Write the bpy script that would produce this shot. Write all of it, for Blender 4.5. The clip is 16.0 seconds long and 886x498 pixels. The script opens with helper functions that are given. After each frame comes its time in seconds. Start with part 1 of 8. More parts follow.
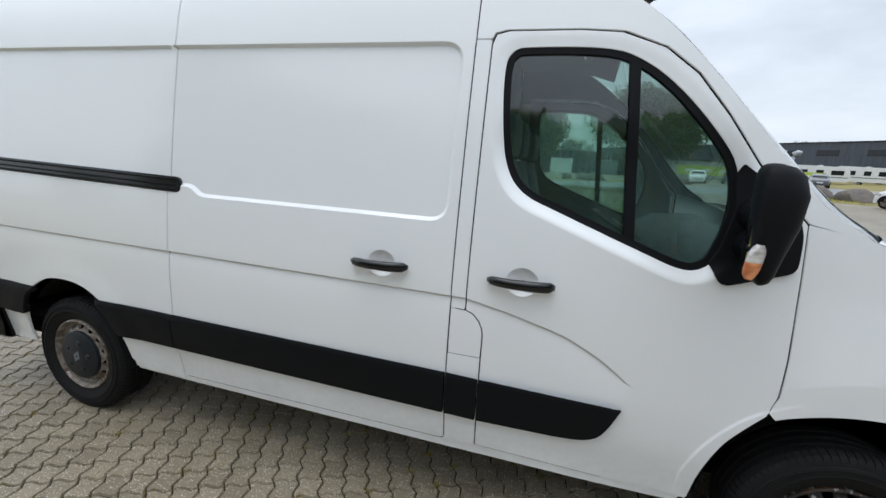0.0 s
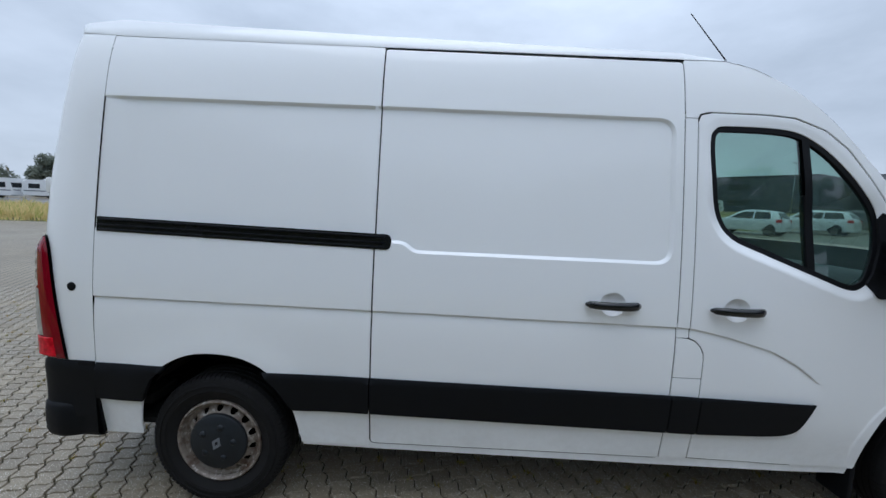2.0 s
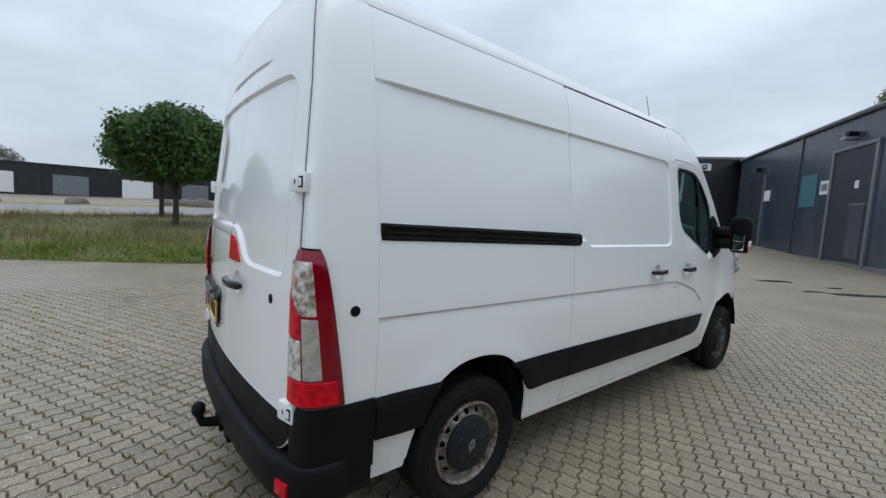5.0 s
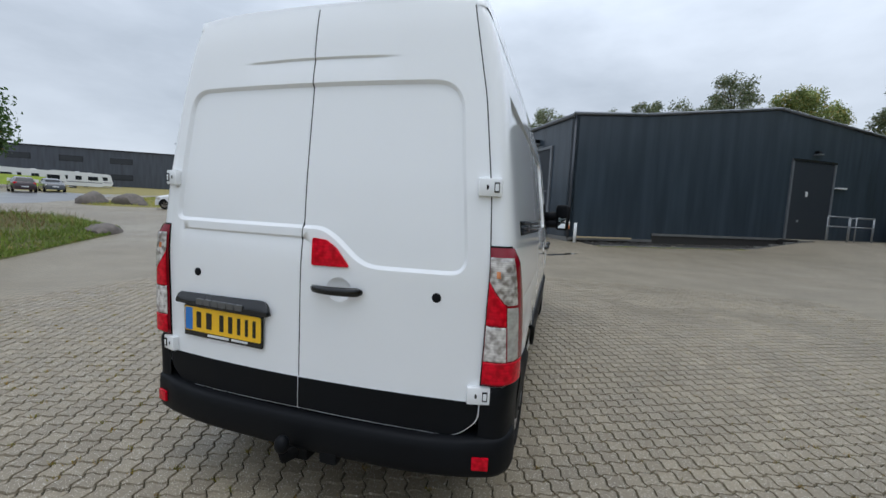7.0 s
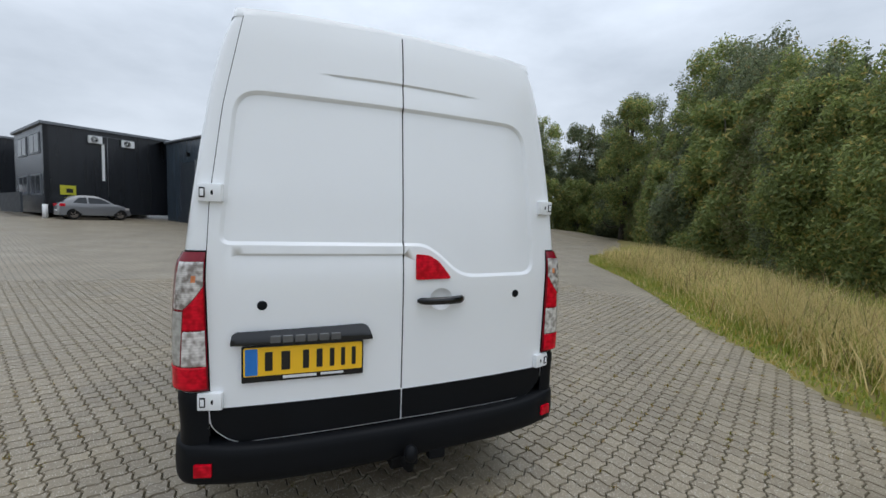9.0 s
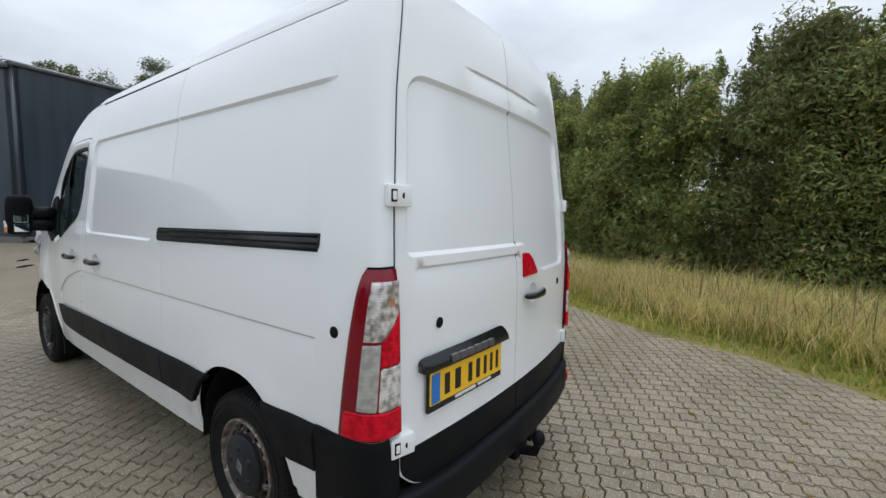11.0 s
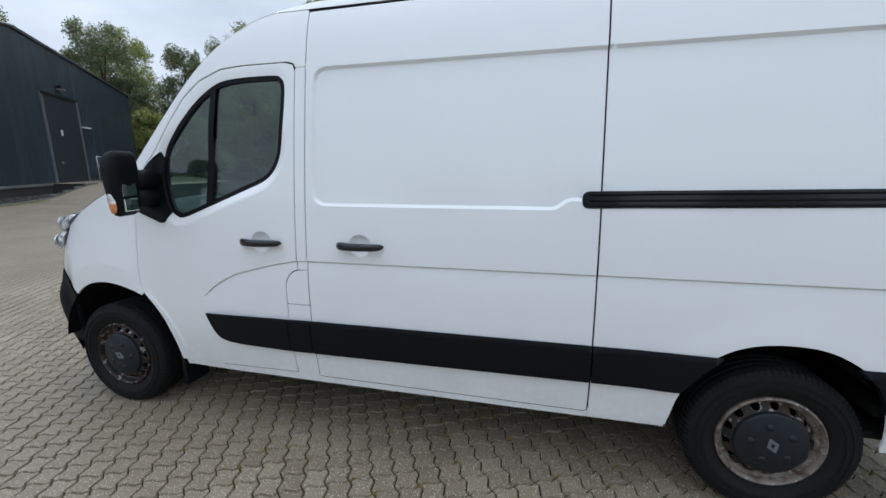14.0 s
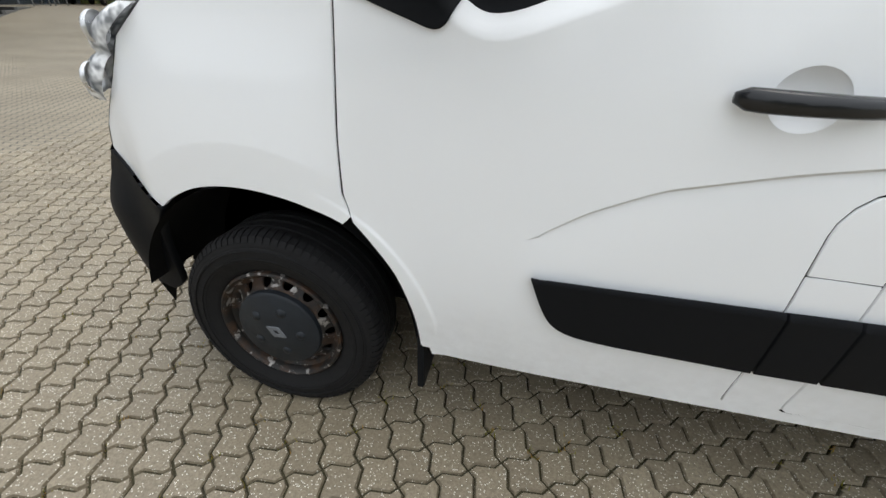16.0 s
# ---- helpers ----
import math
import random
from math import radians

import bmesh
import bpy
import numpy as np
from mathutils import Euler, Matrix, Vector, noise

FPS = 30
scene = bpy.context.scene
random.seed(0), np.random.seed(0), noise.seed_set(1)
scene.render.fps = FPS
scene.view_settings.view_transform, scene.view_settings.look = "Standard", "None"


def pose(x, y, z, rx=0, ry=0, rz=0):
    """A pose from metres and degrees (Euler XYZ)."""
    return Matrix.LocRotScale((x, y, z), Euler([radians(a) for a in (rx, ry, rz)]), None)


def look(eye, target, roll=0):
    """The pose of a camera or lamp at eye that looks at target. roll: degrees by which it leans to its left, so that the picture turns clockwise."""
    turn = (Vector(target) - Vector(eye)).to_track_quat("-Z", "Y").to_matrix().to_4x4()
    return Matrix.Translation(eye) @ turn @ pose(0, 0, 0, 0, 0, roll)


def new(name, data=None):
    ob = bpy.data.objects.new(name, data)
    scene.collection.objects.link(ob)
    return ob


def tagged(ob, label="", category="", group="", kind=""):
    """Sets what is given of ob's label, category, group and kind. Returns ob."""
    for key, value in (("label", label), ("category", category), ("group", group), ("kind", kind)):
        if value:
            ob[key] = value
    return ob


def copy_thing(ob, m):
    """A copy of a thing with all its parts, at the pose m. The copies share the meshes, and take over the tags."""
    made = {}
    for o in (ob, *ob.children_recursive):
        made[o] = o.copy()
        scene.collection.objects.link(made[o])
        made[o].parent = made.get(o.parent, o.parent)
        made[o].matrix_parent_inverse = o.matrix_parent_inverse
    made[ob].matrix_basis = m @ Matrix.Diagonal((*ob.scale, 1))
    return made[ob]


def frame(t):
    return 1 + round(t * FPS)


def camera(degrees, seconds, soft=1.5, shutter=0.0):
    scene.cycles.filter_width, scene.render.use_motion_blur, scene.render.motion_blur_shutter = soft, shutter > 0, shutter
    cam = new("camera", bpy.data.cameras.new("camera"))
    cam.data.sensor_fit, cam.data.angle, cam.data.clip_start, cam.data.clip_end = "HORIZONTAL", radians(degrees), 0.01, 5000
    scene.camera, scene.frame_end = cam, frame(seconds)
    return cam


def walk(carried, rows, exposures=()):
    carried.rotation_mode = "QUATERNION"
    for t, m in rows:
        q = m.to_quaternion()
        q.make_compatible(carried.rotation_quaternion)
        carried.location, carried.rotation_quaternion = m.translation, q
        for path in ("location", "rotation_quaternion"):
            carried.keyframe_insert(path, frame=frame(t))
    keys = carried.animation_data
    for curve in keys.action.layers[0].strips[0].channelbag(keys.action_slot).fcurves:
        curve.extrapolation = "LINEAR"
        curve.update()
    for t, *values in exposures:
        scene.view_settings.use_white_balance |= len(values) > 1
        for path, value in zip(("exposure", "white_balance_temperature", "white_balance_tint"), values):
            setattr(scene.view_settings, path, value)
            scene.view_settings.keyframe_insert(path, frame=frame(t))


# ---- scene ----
cam = camera(94.2, 16.0)
PATH = [
    (0, (2.613, -2.501, 1.584), (2.078, -0.619, 1.17), 3.7),
    (0.5, (2.264, -2.64, 1.585), (1.783, -0.724, 1.269), 3.3),
    (1, (1.918, -2.796, 1.587), (1.549, -0.847, 1.332), 3.0),
    (1.5, (1.549, -2.898, 1.583), (1.324, -0.923, 1.363), 2.7),
    (2, (1.136, -2.888, 1.583), (1.093, -0.9, 1.371), 2.6),
    (2.5, (0.706, -2.927, 1.57), (0.86, -0.944, 1.357), 2.6),
    (3, (0.288, -2.926, 1.541), (0.632, -0.967, 1.336), 2.7),
    (3.2, (0.097, -2.898, 1.535), (0.536, -0.958, 1.334), 2.7),
    (5.5, (-1.727, -2.157, 1.51), (-0.272, -0.795, 1.333), 3.4),
    (6, (-2.015, -1.86, 1.524), (-0.371, -0.736, 1.339), 3.2),
    (6.5, (-2.384, -1.541, 1.514), (-0.582, -0.694, 1.327), 3.0),
    (7, (-2.582, -1.145, 1.491), (-0.669, -0.593, 1.303), 2.8),
    (7.5, (-2.755, -0.705, 1.494), (-0.777, -0.479, 1.313), 2.6),
    (8, (-2.881, -0.287, 1.5), (-0.892, -0.385, 1.324), 2.4),
    (8.5, (-2.865, 0.145, 1.516), (-0.921, -0.297, 1.354), 2.1),
    (9, (-2.846, 0.615, 1.515), (-1.009, -0.161, 1.369), 1.8),
    (9.2, (-2.823, 0.73, 1.52), (-1.019, -0.123, 1.375), 1.8),
    (11.3, (-1.599, 2.117, 1.545), (-0.59, 0.401, 1.351), 1.0),
    (11.5, (-1.452, 2.236, 1.556), (-0.53, 0.473, 1.347), 1.2),
    (12, (-1.037, 2.41, 1.525), (-0.32, 0.559, 1.282), 1.0),
    (12.5, (-0.592, 2.594, 1.541), (-0.044, 0.688, 1.281), 0.9),
    (13, (-0.13, 2.744, 1.55), (0.321, 0.817, 1.262), 0.8),
    (13.5, (0.42, 2.781, 1.554), (0.857, 0.857, 1.227), 0.3),
    (14, (0.998, 2.846, 1.55), (1.477, 0.946, 1.151), -0.5),
    (14.5, (1.501, 2.713, 1.45), (2.028, 0.838, 0.997), -0.9),
    (15, (2.035, 2.501, 1.432), (2.531, 0.668, 0.804), -1.6),
    (15.5, (2.505, 2.177, 1.366), (2.946, 0.404, 0.554), -0.8),
    (16, (2.963, 1.815, 1.27), (3.299, 0.122, 0.26), 2.0),
]
walk(cam, [(t, look(eye, target, roll)) for t, eye, target, roll in PATH], exposures=[(0, 1.04, 6150, 10), (0.7, 0.75, 5900, 10), (1.5, 0.69, 5650, 10), (2.5, 0.69, 5600, 10), (3.2, 0.69, 5700, 10), (5.5, 0.73, 5950, 10), (9.2, 0.73, 6100, 10), (11.5, 0.89, 6250, 10), (12.5, 0.94, 6050, 10), (13.5, 0.86, 5850, 10), (14.5, 0.96, 6000, 10), (15.2, 1.12, 6350, 10), (16, 1.29, 6600, 10)])

# ---- light: an overcast sky, and a wide weak sun behind the clouds ----
world = bpy.data.worlds.new("overcast_sky")
scene.world = world
world.use_nodes = True
wn, wl = world.node_tree.nodes, world.node_tree.links
wn.clear()
w_out = wn.new("ShaderNodeOutputWorld")
w_bg = wn.new("ShaderNodeBackground")
w_sky = wn.new("ShaderNodeTexSky")
w_sky.sky_type, w_sky.sun_disc = "NISHITA", False
w_sky.sun_elevation, w_sky.sun_rotation = radians(80), radians(201)
w_sky.air_density, w_sky.dust_density = 1.0, 3.0
w_dim = wn.new("ShaderNodeMix")
w_dim.data_type, w_dim.blend_type = "RGBA", "MULTIPLY"
w_dim.inputs[0].default_value = 1.0
w_dim.inputs[7].default_value = (0.07, 0.07, 0.07, 1)
w_co = wn.new("ShaderNodeTexCoord")
w_map = wn.new("ShaderNodeMapping")
w_map.inputs["Scale"].default_value = (1.0, 1.0, 2.6)
w_noise = wn.new("ShaderNodeTexNoise")
w_noise.inputs["Scale"].default_value = 2.1
w_noise.inputs["Detail"].default_value = 6.0
w_noise.inputs["Roughness"].default_value = 0.55
w_ramp = wn.new("ShaderNodeValToRGB")
w_ramp.color_ramp.elements[0].position, w_ramp.color_ramp.elements[0].color = 0.32, (0.240, 0.257, 0.274, 1)
w_ramp.color_ramp.elements[1].position, w_ramp.color_ramp.elements[1].color = 0.68, (0.354, 0.372, 0.391, 1)
w_mix = wn.new("ShaderNodeMix")
w_mix.data_type = "RGBA"
w_mix.inputs[0].default_value = 0.92
wl.new(w_co.outputs["Generated"], w_map.inputs["Vector"])
wl.new(w_map.outputs[0], w_noise.inputs["Vector"])
wl.new(w_noise.outputs["Fac"], w_ramp.inputs["Fac"])
wl.new(w_sky.outputs[0], w_dim.inputs[6])
wl.new(w_dim.outputs[2], w_mix.inputs[6])
wl.new(w_ramp.outputs["Color"], w_mix.inputs[7])
w_sep = wn.new("ShaderNodeSeparateXYZ")
w_up = wn.new("ShaderNodeMapRange")  # an overcast sky is brightest overhead
w_up.interpolation_type = "SMOOTHSTEP"
for slot, value in enumerate((0.20, 0.60, 1.0, 1.5)):
    w_up.inputs[slot + 1].default_value = value
w_lit = wn.new("ShaderNodeVectorMath")
w_lit.operation = "SCALE"
wl.new(w_co.outputs["Generated"], w_sep.inputs[0])
wl.new(w_sep.outputs["Z"], w_up.inputs[0])
wl.new(w_mix.outputs[2], w_lit.inputs[0])
wl.new(w_up.outputs[0], w_lit.inputs["Scale"])
wl.new(w_lit.outputs[0], w_bg.inputs["Color"])
wl.new(w_bg.outputs[0], w_out.inputs["Surface"])
w_bg.inputs["Strength"].default_value = 1.32

sun = new("sun", bpy.data.lights.new("sun", "SUN"))
sun.data.energy, sun.data.angle, sun.data.color = 0.5, radians(50), (1.0, 0.97, 0.93)
sun.matrix_world = look((0, 0, 30), (2, 5, 0))


# ---- materials ----
def nodes_of(name):
    m = bpy.data.materials.new(name)
    m.use_nodes = True
    nt = m.node_tree
    return m, nt, nt.nodes["Principled BSDF"]


def add(nt, kind, **values):
    n = nt.nodes.new(kind)
    for key, value in values.items():
        n.inputs[key.replace("_", " ")].default_value = value
    return n


def grain(nt, scale, detail=4.0, coords="Object", rough=0.6):
    """A noise in metres."""
    co = nt.nodes.new("ShaderNodeTexCoord")
    n = add(nt, "ShaderNodeTexNoise", Scale=scale, Detail=detail, Roughness=rough)
    nt.links.new(co.outputs[coords], n.inputs["Vector"])
    return n.outputs["Fac"]


def mixed(nt, fac, a, b, blend="MIX"):
    n = nt.nodes.new("ShaderNodeMix")
    n.data_type, n.blend_type = "RGBA", blend
    for slot, value in ((0, fac), (6, a), (7, b)):
        if hasattr(value, "links"):
            nt.links.new(value, n.inputs[slot])
        elif slot:
            n.inputs[slot].default_value = (*value, 1)
        else:
            n.inputs[slot].default_value = value
    return n.outputs[2]


def span(nt, value, a, b, lo=0.0, hi=1.0):
    n = nt.nodes.new("ShaderNodeMapRange")
    nt.links.new(value, n.inputs[0])
    for k, v in enumerate((a, b, lo, hi)):
        n.inputs[k + 1].default_value = v
    return n.outputs[0]


def calc(nt, op, a, b=0.0, c=0.0):
    n = nt.nodes.new("ShaderNodeMath")
    n.operation = op
    for k, v in enumerate((a, b, c)):
        if hasattr(v, "links"):
            nt.links.new(v, n.inputs[k])
        else:
            n.inputs[k].default_value = v
    return n.outputs[0]


def bumped(nt, bsdf, height, strength, distance=0.01):
    n = add(nt, "ShaderNodeBump", Strength=strength, Distance=distance)
    nt.links.new(height, n.inputs["Height"])
    nt.links.new(n.outputs[0], bsdf.inputs["Normal"])


def plain(name, colour, rough, dark=0.75, scale=3.0, fine=60.0, bump=0.0, metal=0.0, coat=0.0, spec=0.5, per_island=0.0):
    """A surface of one substance: a colour that drifts at two scales, fine relief, uneven gloss."""
    m, nt, b = nodes_of(name)
    low = tuple(c * dark for c in colour)
    wide, small = grain(nt, scale), grain(nt, fine, 3.0)
    col = mixed(nt, span(nt, wide, 0.3, 0.7), low, colour)
    col = mixed(nt, span(nt, small, 0.35, 0.65, 0.0, 0.35), col, low)
    if per_island:
        geo = nt.nodes.new("ShaderNodeNewGeometry")
        col = mixed(nt, calc(nt, "MULTIPLY", geo.outputs["Random Per Island"], per_island), col, tuple(c * 0.35 for c in colour))
    nt.links.new(col, b.inputs["Base Color"])
    nt.links.new(span(nt, wide, 0.3, 0.7, rough * 0.85, min(1, rough * 1.15)), b.inputs["Roughness"])
    b.inputs["Metallic"].default_value = metal
    b.inputs["Coat Weight"].default_value = coat
    b.inputs["Coat Roughness"].default_value = 0.06
    b.inputs["Specular IOR Level"].default_value = spec
    if bump:
        bumped(nt, b, small, bump, 0.004)
    return m


def paint(name, colour, dirt=(0.30, 0.27, 0.22), amount=0.10):
    """Car paint under clear coat, with a film of road dirt towards the sills in blotches."""
    m, nt, b = nodes_of(name)
    wide, small = grain(nt, 2.2, 5.0), grain(nt, 35.0, 5.0)
    geo = nt.nodes.new("ShaderNodeNewGeometry")
    sep = nt.nodes.new("ShaderNodeSeparateXYZ")
    nt.links.new(geo.outputs["Position"], sep.inputs[0])
    low = span(nt, sep.outputs["Z"], 0.30, 0.62, 1.0, 0.0)
    spots = span(nt, calc(nt, "ADD", wide, calc(nt, "MULTIPLY", small, 0.5)), 0.62, 0.95)
    film = calc(nt, "MULTIPLY", calc(nt, "MULTIPLY", low, spots), amount * 2)
    haze = calc(nt, "MULTIPLY", span(nt, wide, 0.45, 0.75), amount * 0.12)
    col = mixed(nt, calc(nt, "ADD", film, haze), colour, dirt)
    nt.links.new(col, b.inputs["Base Color"])
    nt.links.new(span(nt, small, 0.3, 0.7, 0.30, 0.42), b.inputs["Roughness"])
    b.inputs["Coat Weight"].default_value = 1.0
    b.inputs["Coat Roughness"].default_value = 0.06
    wob = grain(nt, 5.0, 2.0)
    bumped(nt, b, wob, 0.05, 0.01)
    return m


def glass(name, tint, gloss=0.02, mist=0.0):
    """A thin tinted pane: it lets the light through straight and mirrors more the flatter it is seen."""
    m, nt, b = nodes_of(name)
    nt.nodes.remove(b)
    clear = add(nt, "ShaderNodeBsdfTransparent", Color=(*tint, 1))
    if mist:  # condensed breath and rain drops
        fog = add(nt, "ShaderNodeBsdfTranslucent", Color=(0.42, 0.66, 0.60, 1))
        blur = nt.nodes.new("ShaderNodeMixShader")
        drops = span(nt, grain(nt, 90.0, 2.0), 0.62, 0.72, 0.0, 0.05)
        nt.links.new(calc(nt, "ADD", span(nt, grain(nt, 3.0, 3.0), 0.35, 0.7, mist * 0.5, mist * 1.6), drops), blur.inputs[0])
        nt.links.new(clear.outputs[0], blur.inputs[1])
        nt.links.new(fog.outputs[0], blur.inputs[2])
        clear = blur
    shine = add(nt, "ShaderNodeBsdfGlossy", Color=(1, 1, 1, 1), Roughness=gloss)
    face = add(nt, "ShaderNodeLayerWeight", Blend=0.5)
    fres = calc(nt, "ADD", calc(nt, "MULTIPLY", calc(nt, "POWER", face.outputs["Facing"], 5.0), 0.92), 0.075)
    mix = nt.nodes.new("ShaderNodeMixShader")
    nt.links.new(fres, mix.inputs[0])
    nt.links.new(clear.outputs[0], mix.inputs[1])
    nt.links.new(shine.outputs[0], mix.inputs[2])
    nt.links.new(mix.outputs[0], nt.nodes["Material Output"].inputs["Surface"])
    return m


def leafy(name, dark, light, autumn=(0.20, 0.13, 0.03), turn=0.06):
    """Leaves: each a colour of its own, some light passing through."""
    m, nt, b = nodes_of(name)
    geo = nt.nodes.new("ShaderNodeNewGeometry")
    r = geo.outputs["Random Per Island"]
    col = mixed(nt, r, dark, light)
    pick = calc(nt, "GREATER_THAN", calc(nt, "FRACT", calc(nt, "MULTIPLY", r, 37.0)), 1.0 - turn)
    col = mixed(nt, pick, col, autumn)
    clump = grain(nt, 0.55, 3.0)
    col = mixed(nt, span(nt, clump, 0.35, 0.65, 0.0, 0.5), col, tuple(c * 0.75 for c in dark))
    nt.links.new(col, b.inputs["Base Color"])
    b.inputs["Roughness"].default_value = 0.55
    b.inputs["Specular IOR Level"].default_value = 0.35
    tr = nt.nodes.new("ShaderNodeBsdfTranslucent")
    nt.links.new(col, tr.inputs["Color"])
    mix = nt.nodes.new("ShaderNodeMixShader")
    mix.inputs[0].default_value = 0.45
    nt.links.new(b.outputs[0], mix.inputs[1])
    nt.links.new(tr.outputs[0], mix.inputs[2])
    nt.links.new(mix.outputs[0], nt.nodes["Material Output"].inputs["Surface"])
    return m


def lens(name, bright, deep, ribs, rough=0.10, metal=0.0):
    """A lamp lens: glossy, with fine level ribs; a bright-to-deep colour drift paints its reflections."""
    m, nt, b = nodes_of(name)
    co = nt.nodes.new("ShaderNodeTexCoord")
    sep = nt.nodes.new("ShaderNodeSeparateXYZ")
    nt.links.new(co.outputs["Object"], sep.inputs[0])
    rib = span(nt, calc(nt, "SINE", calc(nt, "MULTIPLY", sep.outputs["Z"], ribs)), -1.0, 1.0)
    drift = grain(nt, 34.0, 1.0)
    # bright and deep tones stand in for what the reflector mirrors
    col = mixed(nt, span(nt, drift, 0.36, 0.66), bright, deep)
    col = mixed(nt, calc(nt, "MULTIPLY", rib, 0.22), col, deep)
    nt.links.new(col, b.inputs["Base Color"])
    b.inputs["Roughness"].default_value = rough
    b.inputs["Metallic"].default_value = metal
    b.inputs["Coat Weight"].default_value = 0.25
    b.inputs["Coat Roughness"].default_value = 0.03
    b.inputs["Specular IOR Level"].default_value = 0.12
    bumped(nt, b, calc(nt, "ADD", rib, drift), 0.12, 0.002)
    return m


def chipped(name, base, chip, amount, rough=0.5):
    """Old rim paint, flaked to bare metal and rust in patches."""
    m, nt, b = nodes_of(name)
    flake, rust = grain(nt, 30.0, 6.0), grain(nt, 18.0, 4.0)
    mask = span(nt, flake, amount, amount + 0.05)
    col = mixed(nt, span(nt, rust, 0.45, 0.7), base, (0.060, 0.032, 0.018))
    col = mixed(nt, mask, col, chip)
    nt.links.new(col, b.inputs["Base Color"])
    nt.links.new(calc(nt, "MULTIPLY", mask, 0.7), b.inputs["Metallic"])
    b.inputs["Roughness"].default_value = rough
    b.inputs["Specular IOR Level"].default_value = 0.3
    bumped(nt, b, flake, 0.3, 0.003)
    return m


def concrete_stone(name):
    """Exposed-aggregate concrete: brown-grey, damp and half glossy; pale chips, whitened to paint wet glints too."""
    m, nt, b = nodes_of(name)
    co = nt.nodes.new("ShaderNodeNewGeometry")
    vor = add(nt, "ShaderNodeTexVoronoi", Scale=170.0)
    nt.links.new(co.outputs["Position"], vor.inputs["Vector"])
    pick = nt.nodes.new("ShaderNodeSeparateColor")
    nt.links.new(vor.outputs["Color"], pick.inputs[0])
    near = calc(nt, "LESS_THAN", vor.outputs["Distance"], 0.34)
    chip = calc(nt, "MULTIPLY", near, calc(nt, "GREATER_THAN", pick.outputs[0], 0.80))
    wide, small = grain(nt, 0.9, 5.0), grain(nt, 95.0, 6.0, rough=0.75)
    col = mixed(nt, span(nt, wide, 0.32, 0.68), (0.255, 0.214, 0.146), (0.395, 0.337, 0.238))
    col = mixed(nt, calc(nt, "MULTIPLY", co.outputs["Random Per Island"], 0.5), col, (0.140, 0.114, 0.078))
    col = mixed(nt, span(nt, small, 0.38, 0.66, 0.0, 0.72), col, (0.105, 0.084, 0.055))
    col = mixed(nt, chip, col, (0.80, 0.77, 0.68))
    nt.links.new(col, b.inputs["Base Color"])
    nt.links.new(span(nt, wide, 0.3, 0.7, 0.34, 0.62), b.inputs["Roughness"])
    bumped(nt, b, small, 0.35, 0.004)
    return m


def far_paving(name):
    """The same paving where it lies too far off for single stones: wavy joints on the same grid."""
    m, nt, b = nodes_of(name)
    geo = nt.nodes.new("ShaderNodeNewGeometry")
    rot = nt.nodes.new("ShaderNodeVectorRotate")
    rot.rotation_type = "Z_AXIS"
    rot.inputs["Angle"].default_value = radians(-27)
    nt.links.new(geo.outputs["Position"], rot.inputs["Vector"])
    sep = nt.nodes.new("ShaderNodeSeparateXYZ")
    nt.links.new(rot.outputs[0], sep.inputs[0])
    u = calc(nt, "DIVIDE", sep.outputs["X"], 0.1125)
    v = calc(nt, "DIVIDE", sep.outputs["Y"], 0.1125)

    def wave(a):
        return calc(nt, "MULTIPLY", calc(nt, "SINE", calc(nt, "MULTIPLY", a, 2 * math.pi)), 0.10)

    def edge(a, other, wide, sign):
        f = calc(nt, "FRACT", calc(nt, "SUBTRACT", a, calc(nt, "MULTIPLY", wave(other), sign)))
        return calc(nt, "LESS_THAN", calc(nt, "SUBTRACT", 0.5, calc(nt, "ABSOLUTE", calc(nt, "SUBTRACT", f, 0.5))), wide)

    joint = calc(nt, "MAXIMUM", edge(u, v, 0.070, -1.0), calc(nt, "MULTIPLY", edge(v, u, 0.060, 1.0), 0.85))
    wide, small, broad = grain(nt, 0.9, 5.0), grain(nt, 160.0, 4.0), grain(nt, 0.12, 4.0)
    col = mixed(nt, span(nt, wide, 0.32, 0.68), (0.232, 0.195, 0.134), (0.345, 0.294, 0.208))
    col = mixed(nt, span(nt, small, 0.35, 0.7, 0.0, 0.4), col, (0.105, 0.084, 0.056))
    col = mixed(nt, span(nt, broad, 0.35, 0.7, 0.0, 0.35), col, (0.235, 0.203, 0.154))
    col = mixed(nt, calc(nt, "MULTIPLY", joint, 0.92), col, (0.040, 0.035, 0.023))
    nt.links.new(col, b.inputs["Base Color"])
    nt.links.new(span(nt, broad, 0.3, 0.7, 0.36, 0.62), b.inputs["Roughness"])
    bumped(nt, b, calc(nt, "SUBTRACT", 1.0, joint), 0.35, 0.004)
    return m


